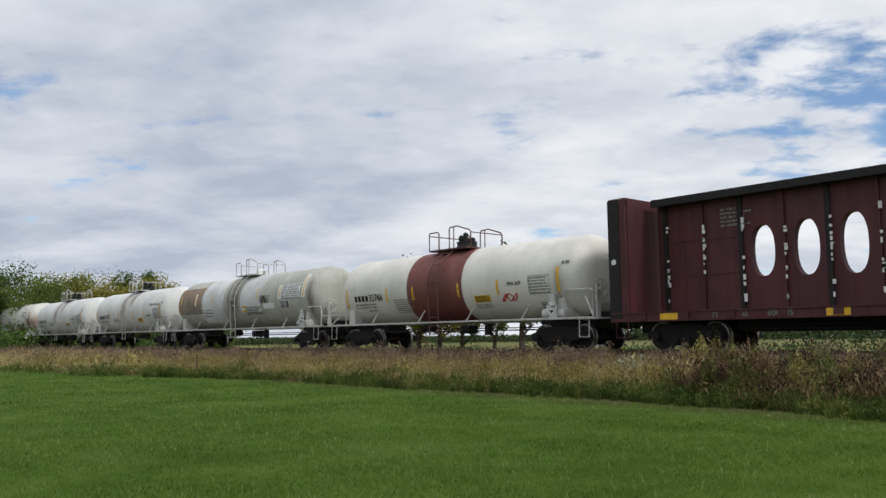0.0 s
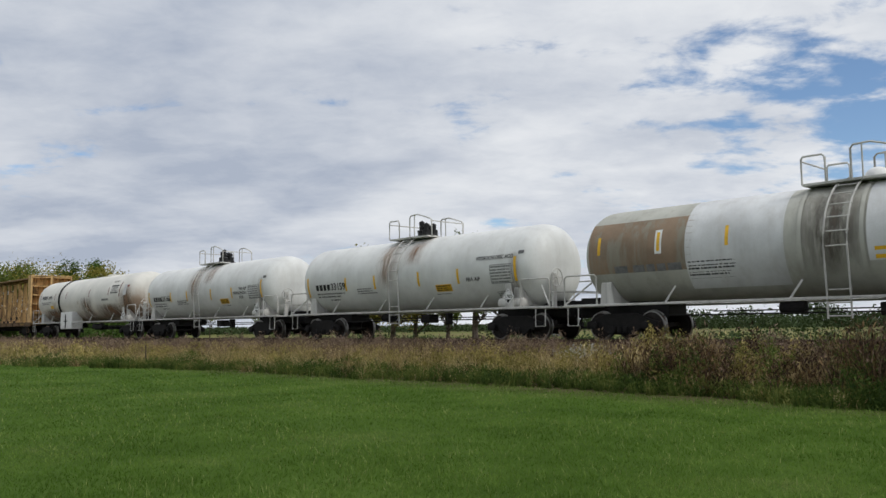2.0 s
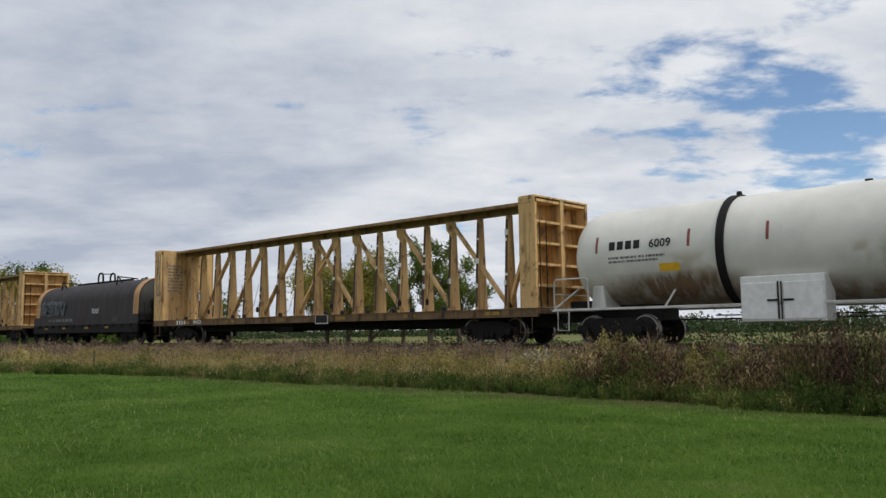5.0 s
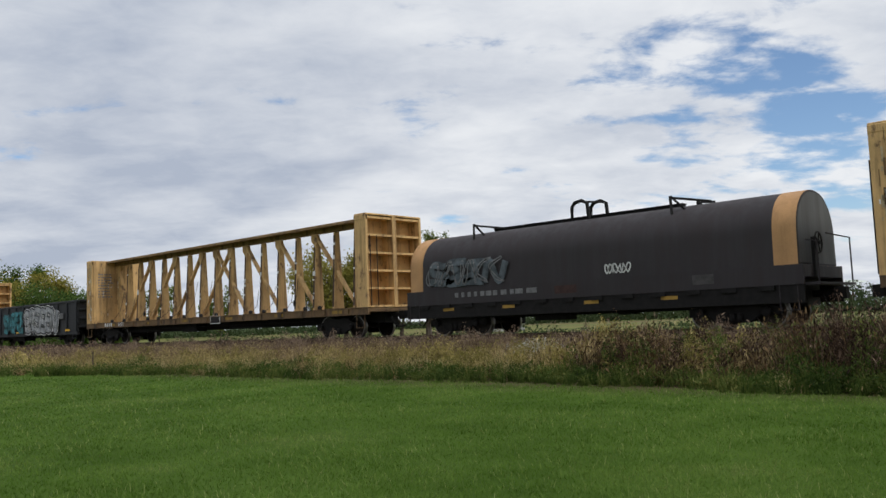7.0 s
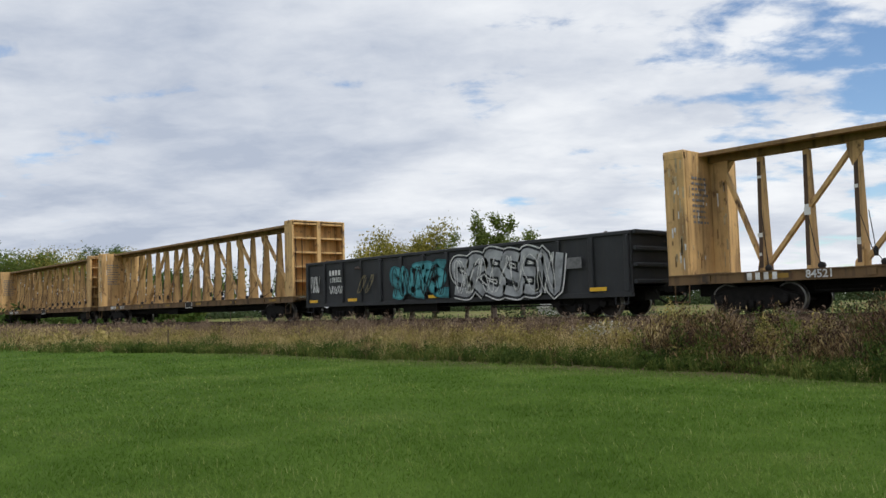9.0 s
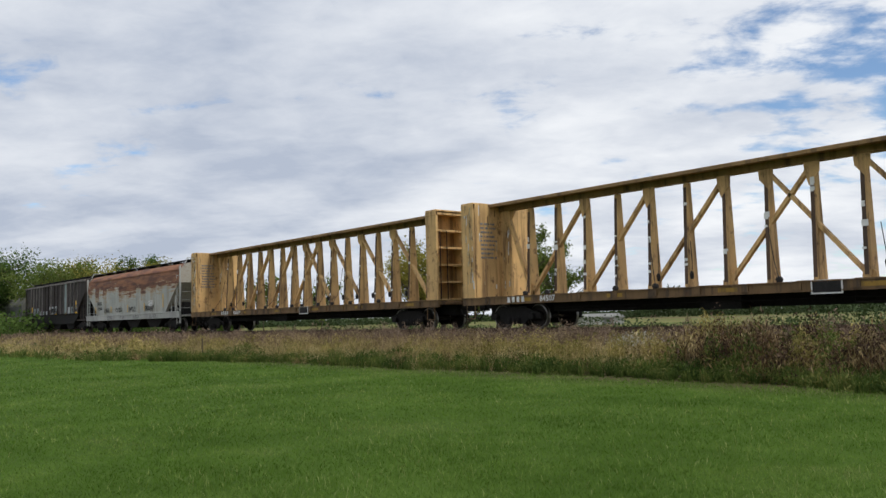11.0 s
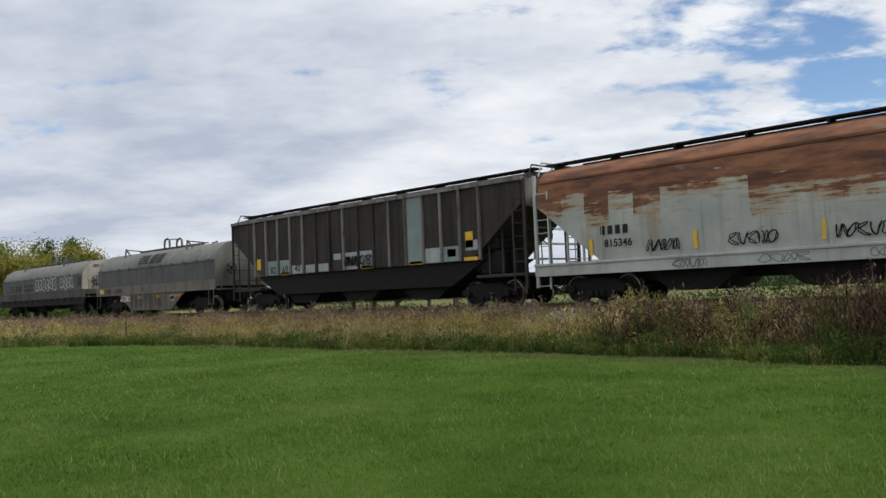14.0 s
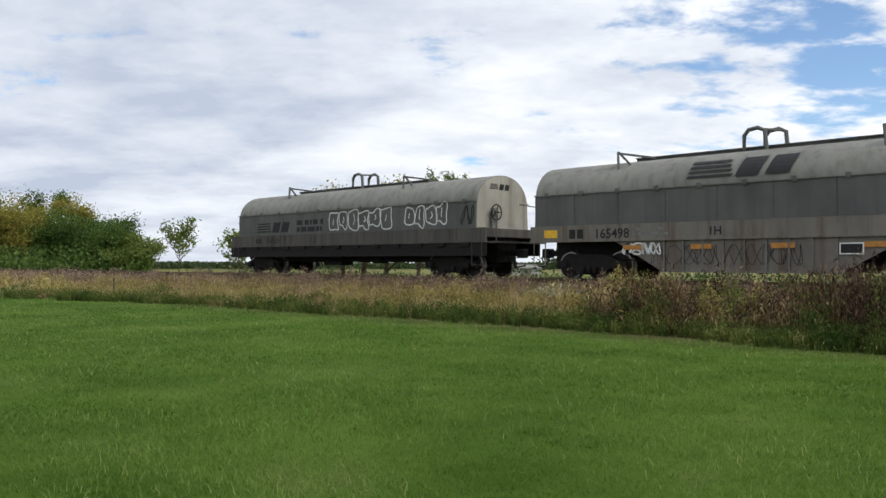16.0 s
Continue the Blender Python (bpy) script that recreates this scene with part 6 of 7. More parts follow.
    if dark:
        part("brake_valve", Mesh().box(half - 2.3, half - 1.2, -1.25, -0.2, 1.08, 1.9).box(half - 2.0, half - 1.4, -1.3, -0.3, 1.9, 2.35), UNDER, car, bevel=0.08)
        part("end_sheet", Mesh().box(half - 0.2, half - 0.16, -1.4, 1.4, 3.25, 4.2), HOPPER_RIB, car)
    brake_wheel(car, half + 0.05, -0.5, 2.3, fr, 0.28)
    return car, half


def make_hoppers():
    side = rusted_side("rust-eaten pale hopper side")
    car, half = hopper_car(-254.85, -236.8, "pale grey covered hopper with rust patches over its upper side", side, HOPPER_GREY, UNDER, False, 3)
    y = -1.515
    m = Mesh()
    for k in range(4):
        flat_on(y, rect_uv(0, 0.17, 0, 0.26), m, -half + 2.55 + 0.26 * k, 2.05)
    part("owner_mark", m, INK, car)
    part("lettering", flat_on(y, text_mesh("815346", 0.32), None, -half + 3.15, 1.68), INK, car)
    for x in (-half + 2.2, -half + 5.6, -half + 9.0, -half + 12.1):
        part("stripe", flat_on(y, rect_uv(x - 0.06, x + 0.06, 1.45, 1.95)), STRIPE, car)
    part("stripe", flat_on(y - 0.004, rect_uv(half - 2.75, half - 2.63, 1.6, 2.5)), STRIPE, car)
    for x, w, sd in ((-half + 7.2, 1.3, 1), (-half + 9.9, 1.3, 2), (-half + 13.0, 1.5, 4), (-half + 4.6, 1.0, 5)):
        tag_strokes(car, y, sd + 40, x - w / 2, x + w / 2, 1.45, 1.8, 5, 0.03, INK)
        tag_strokes(car, -1.556, sd + 60, x - w / 2 + 0.8, x + w / 2 + 0.8, 0.95, 1.18, 4, 0.025, INK_GREY)
    part("inspection_plate", flat_on(y - 0.003, rect_uv(half - 5.2, half - 4.5, 1.75, 2.1)), SIGN_WHITE, car)
    part("small_print", flat_on(y - 0.006, bars_uv(random.Random(46), half - 5.15, half - 4.55, 2.05, 4, 0.04, 0.035, 0.1)), INK_GREY, car)
    # dark ribbed hopper
    car, half = hopper_car(-273.1, -255.1, "sooty dark brown ribbed covered hopper with pale repaint patches", HOPPER_DARK, HOPPER_DARK, UNDER, True, 5)
    y = -1.478
    pale = steel("pale patch paint", (0.36, 0.38, 0.38), 0.35, 0.03, 0.65, seed=16.0)
    bluish = steel("washed blue-grey panel", (0.24, 0.29, 0.29), 0.3, 0.03, 0.65, seed=17.0)
    step = (2 * half - 4.1) / 15

    def bay(k, a, b, z0, z1, mat, name="paint_patch"):
        x = -half + 2.05 + k * step
        part(name, flat_on(y, rect_uv(x + 0.055 + a * (step - 0.11), x + 0.055 + b * (step - 0.11), z0, z1)), mat, car)

    bay(1, 0, 1, 1.62, 2.25, bluish)
    bay(2, 0, 1, 1.62, 2.25, bluish)
    for k, w in ((1, "82"), (2, "69"), (3, "40")):
        part("lettering", flat_on(y - 0.004, text_mesh(w, 0.44), None, -half + 2.05 + (k + 0.5) * step, 1.7), INK, car)
    bay(3, 0, 1, 1.62, 1.98, pale)
    bay(4, 0.1, 0.9, 1.62, 1.95, pale)
    bay(5, 0.05, 0.9, 1.62, 1.95, pale)
    bay(6, 0.2, 0.8, 2.05, 2.3, pale)
    for k in (7, 8):
        bay(k, 0, 1, 1.62, 2.3, pale)
    tag_strokes(car, -1.56, 51, -half + 2.2 + 7 * step, -half + 1.9 + 9 * step, 1.75, 2.15, 7, 0.06, INK)
    bay(11, 0, 1, 1.62, 4.1, bluish)
    bay(12, 0, 1, 1.62, 2.15, pale)
    bay(13, 0, 1, 1.62, 2.15, bluish)
    bay(13, 0.25, 0.75, 1.78, 2.05, INK, "inspection_plate")
    bay(14, 0.2, 0.9, 1.95, 2.3, pale)
    part("stripe", flat_on(y, rect_uv(-half + 2.15, -half + 2.45, 1.9, 2.4)), STRIPE, car)
    part("stripe", flat_on(y, rect_uv(half - 2.75, half - 2.4, 2.05, 2.6)), STRIPE, car)
    for k in (2, 8, 11, 14):
        bay(k, 0.1, 0.9, 1.60, 1.72, STRIPE, "stripe")


make_hoppers()
# ---------- grasses and weeds, many blades in one sheet each ----------
def blade_sheet(name, label, mat, base, height, width, lean, turn, segs=2, droop=0.35, category="grass"):
    """Tapered bent blades from arrays: base (n, 3), height, width, lean (how far the tip leans) and turn (its bearing)."""
    n = len(base)
    side = np.stack([-np.sin(turn), np.cos(turn), np.zeros(n)], 1)
    ahead = np.stack([np.cos(turn), np.sin(turn), np.zeros(n)], 1)
    rings = []
    for k in range(segs + 1):
        t = k / segs
        mid = base + ahead * (lean * t * t)[:, None]
        mid[:, 2] += height * (t - droop * 0.5 * t * t * (lean / height) ** 2)
        if k < segs:
            w = width * (1 - 0.75 * t)
            rings += [mid - side * w[:, None] / 2, mid + side * w[:, None] / 2]
        else:
            rings.append(mid)
    per = 2 * segs + 1
    v = np.stack(rings, 1).reshape(-1, 3)
    faces = []
    start = (np.arange(n) * per)[:, None]
    for k in range(segs - 1):
        faces.append(start + np.array([[2 * k, 2 * k + 1, 2 * k + 3]]))
        faces.append(start + np.array([[2 * k, 2 * k + 3, 2 * k + 2]]))
    faces.append(start + np.array([[2 * segs - 2, 2 * segs - 1, 2 * segs]]))
    return sheet_object(name, label, mat, v, np.concatenate(faces), category)


def sheet_object(name, label, mat, v, tris, category, parent=None):
    me = bpy.data.meshes.new(name)
    me.vertices.add(len(v))
    me.vertices.foreach_set("co", v.astype(np.float32).ravel())
    me.loops.add(tris.size)
    me.loops.foreach_set("vertex_index", tris.astype(np.int32).ravel())
    me.polygons.add(len(tris))
    me.polygons.foreach_set("loop_start", np.arange(0, tris.size, 3, dtype=np.int32))
    me.polygons.foreach_set("loop_total", np.full(len(tris), 3, dtype=np.int32))
    me.update(calc_edges=True)
    me.materials.append(mat)
    ob = new(name, me)
    if parent is None:
        tagged(ob, label, category, kind="stuff")
    else:
        ob.parent = parent
        tagged(ob, label)
    return ob


RNG = np.random.default_rng(12)
EDGE_X = np.linspace(-400, 60, 1200)
EDGE_Y = np.array([lawn_edge(x) for x in EDGE_X])


def edge_at(x):
    return np.interp(x, EDGE_X, EDGE_Y)


def heights_at(x, y):
    return np.array([ground_height(a, b) for a, b in zip(x, y)])


def on_bank(n, x0, x1, a, b, clump=0.0):
    """Points on the bank; a..b is how far up it, 0 at the lawn and 1 at the ballast."""
    x = RNG.uniform(x0, x1, n)
    t = RNG.uniform(a, b, n)
    e = np.minimum(edge_at(x), 16.6)
    y = e + (20.5 - e) * t
    if clump:
        cx, cy = np.floor(x / clump) * clump + clump / 2, np.floor(y / clump) * clump + clump / 2
        cx, cy = cx + np.sin(cx * 12.9 + cy * 78.2) * clump * 0.4, cy + np.cos(cx * 39.3 + cy * 11.1) * clump * 0.4
        x, y = x + (cx - x) * 0.55, y + (cy - y) * 0.55
    return np.stack([x, y, heights_at(x, y) - 0.01], 1)


def patchy(p, scale, seed):
    """A slow random value over the ground, 0 to 1."""
    return np.array([0.5 + 0.5 * noise.noise((x * scale, y * scale * 1.5, seed)) for x, y in p[:, :2]])


def make_weeds():
    tan = leafy("dry tan grass", [(0.08, 0.062, 0.024), (0.31, 0.235, 0.105), (0.54, 0.425, 0.21), (0.76, 0.63, 0.36)], 0.8, 0.4, 1.1, 0.5)
    olive = leafy("yellow-green bank weeds", [(0.065, 0.067, 0.018), (0.20, 0.18, 0.050), (0.40, 0.33, 0.115), (0.62, 0.50, 0.21)], 0.8, 0.4, 1.0, 0.55)
    mauve = leafy("purple-brown seed grass", [(0.055, 0.037, 0.028), (0.145, 0.102, 0.074), (0.27, 0.20, 0.145), (0.45, 0.35, 0.25)], 0.8, 0.35, 0.9, 0.5)
    green = leafy("green bank weeds", [(0.012, 0.028, 0.006), (0.045, 0.08, 0.016), (0.11, 0.15, 0.032), (0.27, 0.26, 0.08)], 0.7, 0.35, 0.9, 0.5)
    coarse = leafy("coarse browning reed grass", [(0.010, 0.007, 0.005), (0.034, 0.021, 0.015), (0.095, 0.060, 0.042), (0.48, 0.34, 0.24)], 0.7, 0.35, 1.3, 0.3)
    rusty = leafy("rust-brown reed grass", [(0.018, 0.012, 0.007), (0.062, 0.040, 0.020), (0.17, 0.105, 0.050), (0.48, 0.34, 0.17)], 0.7, 0.35, 1.3, 0.3)
    for mat, name, label, near, far, a, b, h0, h1, wid, lean in (
            (tan, "dry_grass", "dry tan grasses on the railway bank", 34000, 26000, 0.10, 0.85, 0.28, 0.62, 0.008, 0.36),
            (mauve, "seed_grass", "purple-brown seeding grasses by the track", 28000, 24000, 0.40, 1.0, 0.30, 0.62, 0.007, 0.34),
            (green, "green_weeds", "low green weeds along the edge of the lawn", 44000, 22000, -0.07, 0.42, 0.12, 0.44, 0.014, 0.26)):
        p = np.concatenate([on_bank(near, -36, 3, a, b, 0.5), on_bank(far, -130, -36, a, b, 0.8)])
        q = patchy(p, 0.45, len(name))
        keep = RNG.uniform(0, 1, len(p)) < 2.4 * (q - 0.22)
        p, q = p[keep], q[keep]
        n = len(p)
        dist = np.hypot(p[:, 0], p[:, 1])
        h = (h0 + (h1 - h0) * RNG.beta(2, 2, n)) * (0.6 + 0.75 * q)
        blade_sheet(name, label, mat, p, h, wid * np.maximum(1, dist / 24) * RNG.uniform(0.7, 1.3, n), lean * RNG.uniform(0.2, 1.6, n) * h / 0.5, RNG.uniform(0, 6.283, n), 3)
        # seed heads and leaflets on the stems
        k = n // 2
        i = RNG.choice(n, k, replace=False)
        c = p[i].copy()
        c[:, 2] += h[i] * RNG.uniform(0.55, 1.0, k)
        c[:, :2] += RNG.normal(0, 0.06, (k, 2))
        leaf_cloud(name.replace("grass", "heads") if "grass" in name else "weed_leaves", label, mat, c, RNG.uniform(0.02, 0.045, k) * np.maximum(1, dist[i] / 26), "weeds", None, 0.22, 0.75)
    # tussocks: blades that fan out of one root and arch over
    rng = random.Random(41)
    kinds = {"tan": [], "olive": [], "mauve": [], "coarse": [], "rusty": []}

    def tussock(kind, x, y, n, h, spread, wide):
        a, q = RNG.uniform(0, 6.283, n), RNG.uniform(0, 1, n) ** 0.7
        b = np.stack([x + np.cos(a) * q * spread * 0.4, y + np.sin(a) * q * spread * 0.4, np.zeros(n)], 1)
        b[:, 2] = ground_height(x, y) - 0.02
        hh = h * RNG.beta(5, 2, n) * (1 - 0.25 * q)
        kinds[kind].append((b, hh, wide * RNG.uniform(0.6, 1.4, n), spread * (0.2 + q) * RNG.uniform(0.5, 1.4, n), a + RNG.normal(0, 0.5, n)))

    for k in range(1000):
        near = k < 680
        x, t = (rng.uniform(-42, 2) if near else rng.uniform(-125, -42)), rng.random()
        e = min(float(edge_at(np.array([x]))[0]), 16.6)
        y = e + 0.05 + (20.3 - e) * t
        v = noise.noise((x * 0.22, y * 0.45, 7.0))
        kind = rng.choice(("tan", "tan", "olive", "rusty")) if t < 0.62 + 0.5 * v else rng.choice(("mauve", "mauve", "mauve", "tan", "rusty"))
        h = rng.uniform(0.38, 0.80) * (1.0 + 0.35 * v) * (1.0 if t > 0.15 else 0.75)
        tussock(kind, x, y, 55 if near else 34, h, rng.uniform(0.25, 0.55) * (1 if near else 1.6), 0.009 if near else 0.022)
    # the tall browning clumps where the lawn comes nearest to the track
    for k in range(210):
        b = k % 5
        if b == 0:
            x, y, h = rng.gauss(-10.6, 0.75), rng.uniform(16.9, 18.6), rng.uniform(0.95, 1.5)
        elif b == 1:
            x, y, h = rng.uniform(-9.2, -6.4), rng.uniform(16.6, 18.8), rng.uniform(0.55, 0.95)
        else:
            x, y, h = rng.uniform(-6.4, 1.5), rng.uniform(16.3, 18.9), rng.uniform(1.25, 2.0)
        tussock(rng.choice(("rusty", "rusty", "tan", "coarse")) if b < 2 else rng.choice(("coarse", "coarse", "rusty", "coarse")), x, y, 110, h, rng.uniform(0.5, 0.95), 0.013)
    names = {"tan": ("straw_tussocks", "arching tufts of straw-coloured grass on the bank", tan), "olive": ("olive_tussocks", "yellow-green grass tufts on the bank", olive),
             "mauve": ("mauve_tussocks", "purple-brown grass tufts beside the track", mauve), "coarse": ("reed_grass", "tall coarse browning grass clumps at the lawn's edge", coarse),
             "rusty": ("rusty_tussocks", "rust-brown grass tufts among the weeds", rusty)}
    for kind, rows in kinds.items():
        p, h, wid, lean, turn = (np.concatenate([r[q] for r in rows]) for q in range(5))
        name, label, mat = names[kind]
        blade_sheet(name, label, mat, p, h, wid, lean, turn, 4, 0.9)
        # seed heads near the tips
        i = RNG.choice(len(p), len(p) // 2, replace=False)
        c = p[i].copy()
        c[:, 2] += h[i] * RNG.uniform(0.7, 0.98, len(i))
        c[:, 0] += np.cos(turn[i]) * lean[i] * 0.75
        c[:, 1] += np.sin(turn[i]) * lean[i] * 0.75
        leaf_cloud(name.split("_")[0] + "_seed_heads", "dry seed heads above " + label, mat, c, RNG.uniform(0.025, 0.06, len(i)) * wid[i] / 0.010, "weeds", None, 0.22, 0.5)
    # bushy weeds: mounds of small leaves on hidden stems
    heap = {"green": ([], []), "olive": ([], []), "mauve": ([], []), "brown": ([], [])}
    rng = random.Random(77)
    for k in range(1560):
        near = k < 720 or k >= 1150
        x = rng.uniform(-40, 2.5) if near else rng.uniform(-125, -40)
        t = rng.random()
        if k >= 1150:
            # leafy foot of the bank, thickest at the near end
            x, t = (rng.uniform(-13, 2.5) if k % 3 else x), rng.random() * 0.16
        e = min(float(edge_at(np.array([x]))[0]), 16.6)
        y = e + 0.1 + (20.2 - e) * t
        v = 0.5 + 0.5 * noise.noise((x * 0.3, y * 0.5, 2.0))
        kind = "green" if t < 0.22 or (t < 0.5 and v > 0.62) else ("mauve" if t > 0.62 + 0.3 * (v - 0.5) else "olive")
        h = {"green": 0.34, "olive": 0.52, "mauve": 0.58}[kind] * rng.uniform(0.6, 1.35)
        r = rng.uniform(0.25, 0.55) * (1 if near else 1.8)
        if -12 < x < -6.3 and 0.08 < t < 0.75:
            h, kind = rng.uniform(0.6, 1.2), rng.choice(("brown", "brown", "olive", "green"))
        if x > -6.3 and t < 0.7:
            h, kind = rng.uniform(0.7, 1.4) * (0.65 if t < 0.1 else 1), rng.choice(("brown", "brown", "brown", "green")) if t > 0.2 else "green"
        if k >= 1150:
            h, kind = rng.uniform(0.15, 0.50) * (0.4 + v), "green"
            if v < 0.45 and x < -13:
                continue
        n = int((260 if near else 90) * (0.5 + h))
        u = RNG.normal(0, 1, (n, 3))
        u /= np.linalg.norm(u, axis=1, keepdims=True)
        q = RNG.uniform(0.25, 1, n) ** 0.6
        c = np.stack([x + u[:, 0] * q * r, y + u[:, 1] * q * r * 0.9, ground_height(x, y) + h * (0.06 + 0.94 * np.abs(u[:, 2]) * q)], 1)
        c[:, 2] *= 1 + 0.16 * np.sin(c[:, 0] * 9 + k)
        heap[kind][0].append(c)
        heap[kind][1].append(RNG.uniform(0.022, 0.065, n) * (1.0 if near else 2.2))
    for kind, mat, lab in (("green", green, "leafy green weeds at the foot of the bank"), ("olive", olive, "bushy olive and straw weeds on the bank"), ("mauve", mauve, "bushy brown-purple weeds going to seed"), ("brown", coarse, "dark brown bushy weeds among the tall grass")):
        leaf_cloud(kind + "_bushes", lab, mat, np.concatenate(heap[kind][0]), np.concatenate(heap[kind][1]), "weeds", None, 0.26, 0.12)
    # pale flowering weed
    white = leafy("white flower heads", [(0.35, 0.34, 0.28), (0.5, 0.5, 0.44)], 0.8)
    c = np.stack([RNG.normal(-13.6, 0.35, 420), RNG.normal(18.4, 0.3, 420), np.zeros(420)], 1)
    c[:, 2] = 0.45 + RNG.beta(3, 2, 420) * 0.62
    leaf_cloud("white_flowers", "pale white wildflowers among the weeds", white, c, RNG.uniform(0.015, 0.035, 420), "flowers")


def leaf_cloud(name, label, mat, centres, size, category="foliage", parent=None, thin=0.55, upright=0.0):
    """Small pointed leaves at given places, each turned its own way."""
    n = len(centres)
    a = RNG.normal(0, 1, (n, 3))
    a[:, 2] += np.copysign(upright * 2.5, a[:, 2])
    a /= np.linalg.norm(a, axis=1, keepdims=True)
    b = np.cross(a, RNG.normal(0, 1, (n, 3)))
    b /= np.linalg.norm(b, axis=1, keepdims=True)
    s = np.asarray(size)[:, None]
    v = np.stack([centres - a * s, centres + b * s * thin, centres + a * s, centres - b * s * thin], 1).reshape(-1, 3)
    st = (np.arange(n) * 4)[:, None]
    return sheet_object(name, label, mat, v, np.concatenate([st + np.array([[0, 1, 2]]), st + np.array([[0, 2, 3]])]), category, parent)


def make_lawn():
    mat = leafy("mown lawn blades", [(0.036, 0.070, 0.009), (0.062, 0.120, 0.016), (0.091, 0.165, 0.026), (0.142, 0.222, 0.044), (0.23, 0.25, 0.10)], 0.85, 0.45, 0.45, 0.72, 0.03)
    n = 520000
    r = 4.6 * (75 / 4.6) ** RNG.uniform(0, 1, n)
    az = np.radians(RNG.uniform(12, 84, n))
    x, y = -np.sin(az) * r, np.cos(az) * r
    keep = y < edge_at(x) + 0.45
    x, y, r = x[keep], y[keep], r[keep]
    p = np.stack([x, y, np.full(len(x), -0.005)], 1)
    q = patchy(p, 0.6, 9.0)
    h = RNG.uniform(0.03, 0.065, len(x)) * (0.75 + 0.5 * q)
    blade_sheet("lawn_grass", "short mown green lawn grass", mat, p, h, 0.0055 * np.maximum(1.0, r / 6), h * RNG.uniform(0.4, 2.0, len(x)), RNG.uniform(0, 6.283, len(x)), 1)
    # longer pale blades that the mower missed
    straw = leafy("pale lawn blades", [(0.10, 0.17, 0.02), (0.18, 0.25, 0.06), (0.32, 0.33, 0.14)], 0.7, 0.3, 0.9, 0.3)
    i = RNG.choice(len(x), 26000, replace=False)
    i = i[patchy(p[i], 0.35, 5.0) > RNG.uniform(0.25, 0.75, len(i))]
    h = RNG.uniform(0.05, 0.11, len(i))
    blade_sheet("long_grass", "scattered longer pale grass blades in the lawn", straw, p[i], h, 0.006 * np.maximum(1.0, r[i] / 7), h * RNG.uniform(0.4, 1.3, len(i)), RNG.uniform(0, 6.283, len(i)), 2)


# ---------- trees ----------
def tree(az, dist, el, spread, leaf_mat, label, leaves=4200, leaf=0.17, seed=0, open_crown=0.0, low=0.25, trunk_r=None):
    """A broadleaf tree at a bearing and distance, its top at an elevation seen from the camera."""
    a = radians(az)
    x, y = -math.sin(a) * dist, math.cos(a) * dist
    g = ground_height(x, y)
    h = EYE + dist * math.tan(radians(el)) - g
    rng = random.Random(seed)
    t = thing("tree", pose(x, y, g), label, "tree")
    r0 = trunk_r or 0.035 * h
    m = Mesh()
    tips = []

    def limb(p, d, length, r, depth):
        pts = [p]
        for k in range(3):
            d = (d + Vector((rng.uniform(-0.25, 0.25), rng.uniform(-0.25, 0.25), rng.uniform(-0.05, 0.2)))).normalized()
            pts.append(pts[-1] + d * length / 3)
        for k in range(3):
            m.lathe([(0, r * (1 - k * 0.22)), (1, r * (1 - (k + 1) * 0.22))], (0, 0, 0), "z", 6)
            base = len(m.v) - 12
            q = (pts[k + 1] - pts[k]).to_track_quat("Z", "Y")
            for i in range(12):
                u = Vector(m.v[base + i])
                u.z *= (pts[k + 1] - pts[k]).length
                m.v[base + i] = tuple(pts[k] + q @ u)
        tips.append((pts[-1], length))
        tips.append((pts[2], length))
        if depth:
            for k in range(rng.randint(2, 4)):
                ang = rng.uniform(0, 6.283)
                nd = (d * rng.uniform(0.5, 1.0) + Vector((math.cos(ang), math.sin(ang), rng.uniform(0.0, 0.6)))).normalized()
                limb(pts[rng.choice((1, 2, 3))], nd, length * rng.uniform(0.5, 0.72), r * 0.5, depth - 1)

    limb(Vector((0, 0, -0.2)), Vector((rng.uniform(-0.08, 0.08), rng.uniform(-0.08, 0.08), 1)), h * 0.55, r0, 0)
    for k in range(9):
        ang = 2.4 * k + rng.uniform(-0.4, 0.4)
        z = h * (low + (0.58 - low) * (k / 8))
        limb(Vector((0, 0, z)), Vector((math.cos(ang), math.sin(ang), rng.uniform(0.35, 1.1))).normalized(), spread * rng.uniform(0.7, 1.05), r0 * 0.45, 2)
    lr = np.random.default_rng(seed + 100)
    tip = np.array([p for p, _ in tips])
    span = np.array([s for _, s in tips])
    # clumps of leaves round the limb ends, held inside an uneven crown
    i = lr.integers(0, len(tip), leaves)
    c = tip[i] + lr.normal(0, 1, (leaves, 3)) * (0.16 * spread * (1 - open_crown * 0.5))
    tall = h / max(float(np.percentile(c[:, 2], 99.6)), 0.1)
    c[:, 2] *= tall
    m.v = [(a, b, q * min(tall, 1.0) * 0.94) for a, b, q in m.v]
    part("trunk", m, BARK, t, smooth=True)
    c = c[c[:, 2] > low * h * 0.5]
    leaf_cloud("crown", "", leaf_mat, c, leaf * lr.uniform(0.6, 1.3, len(c)), "tree", t)
    return t


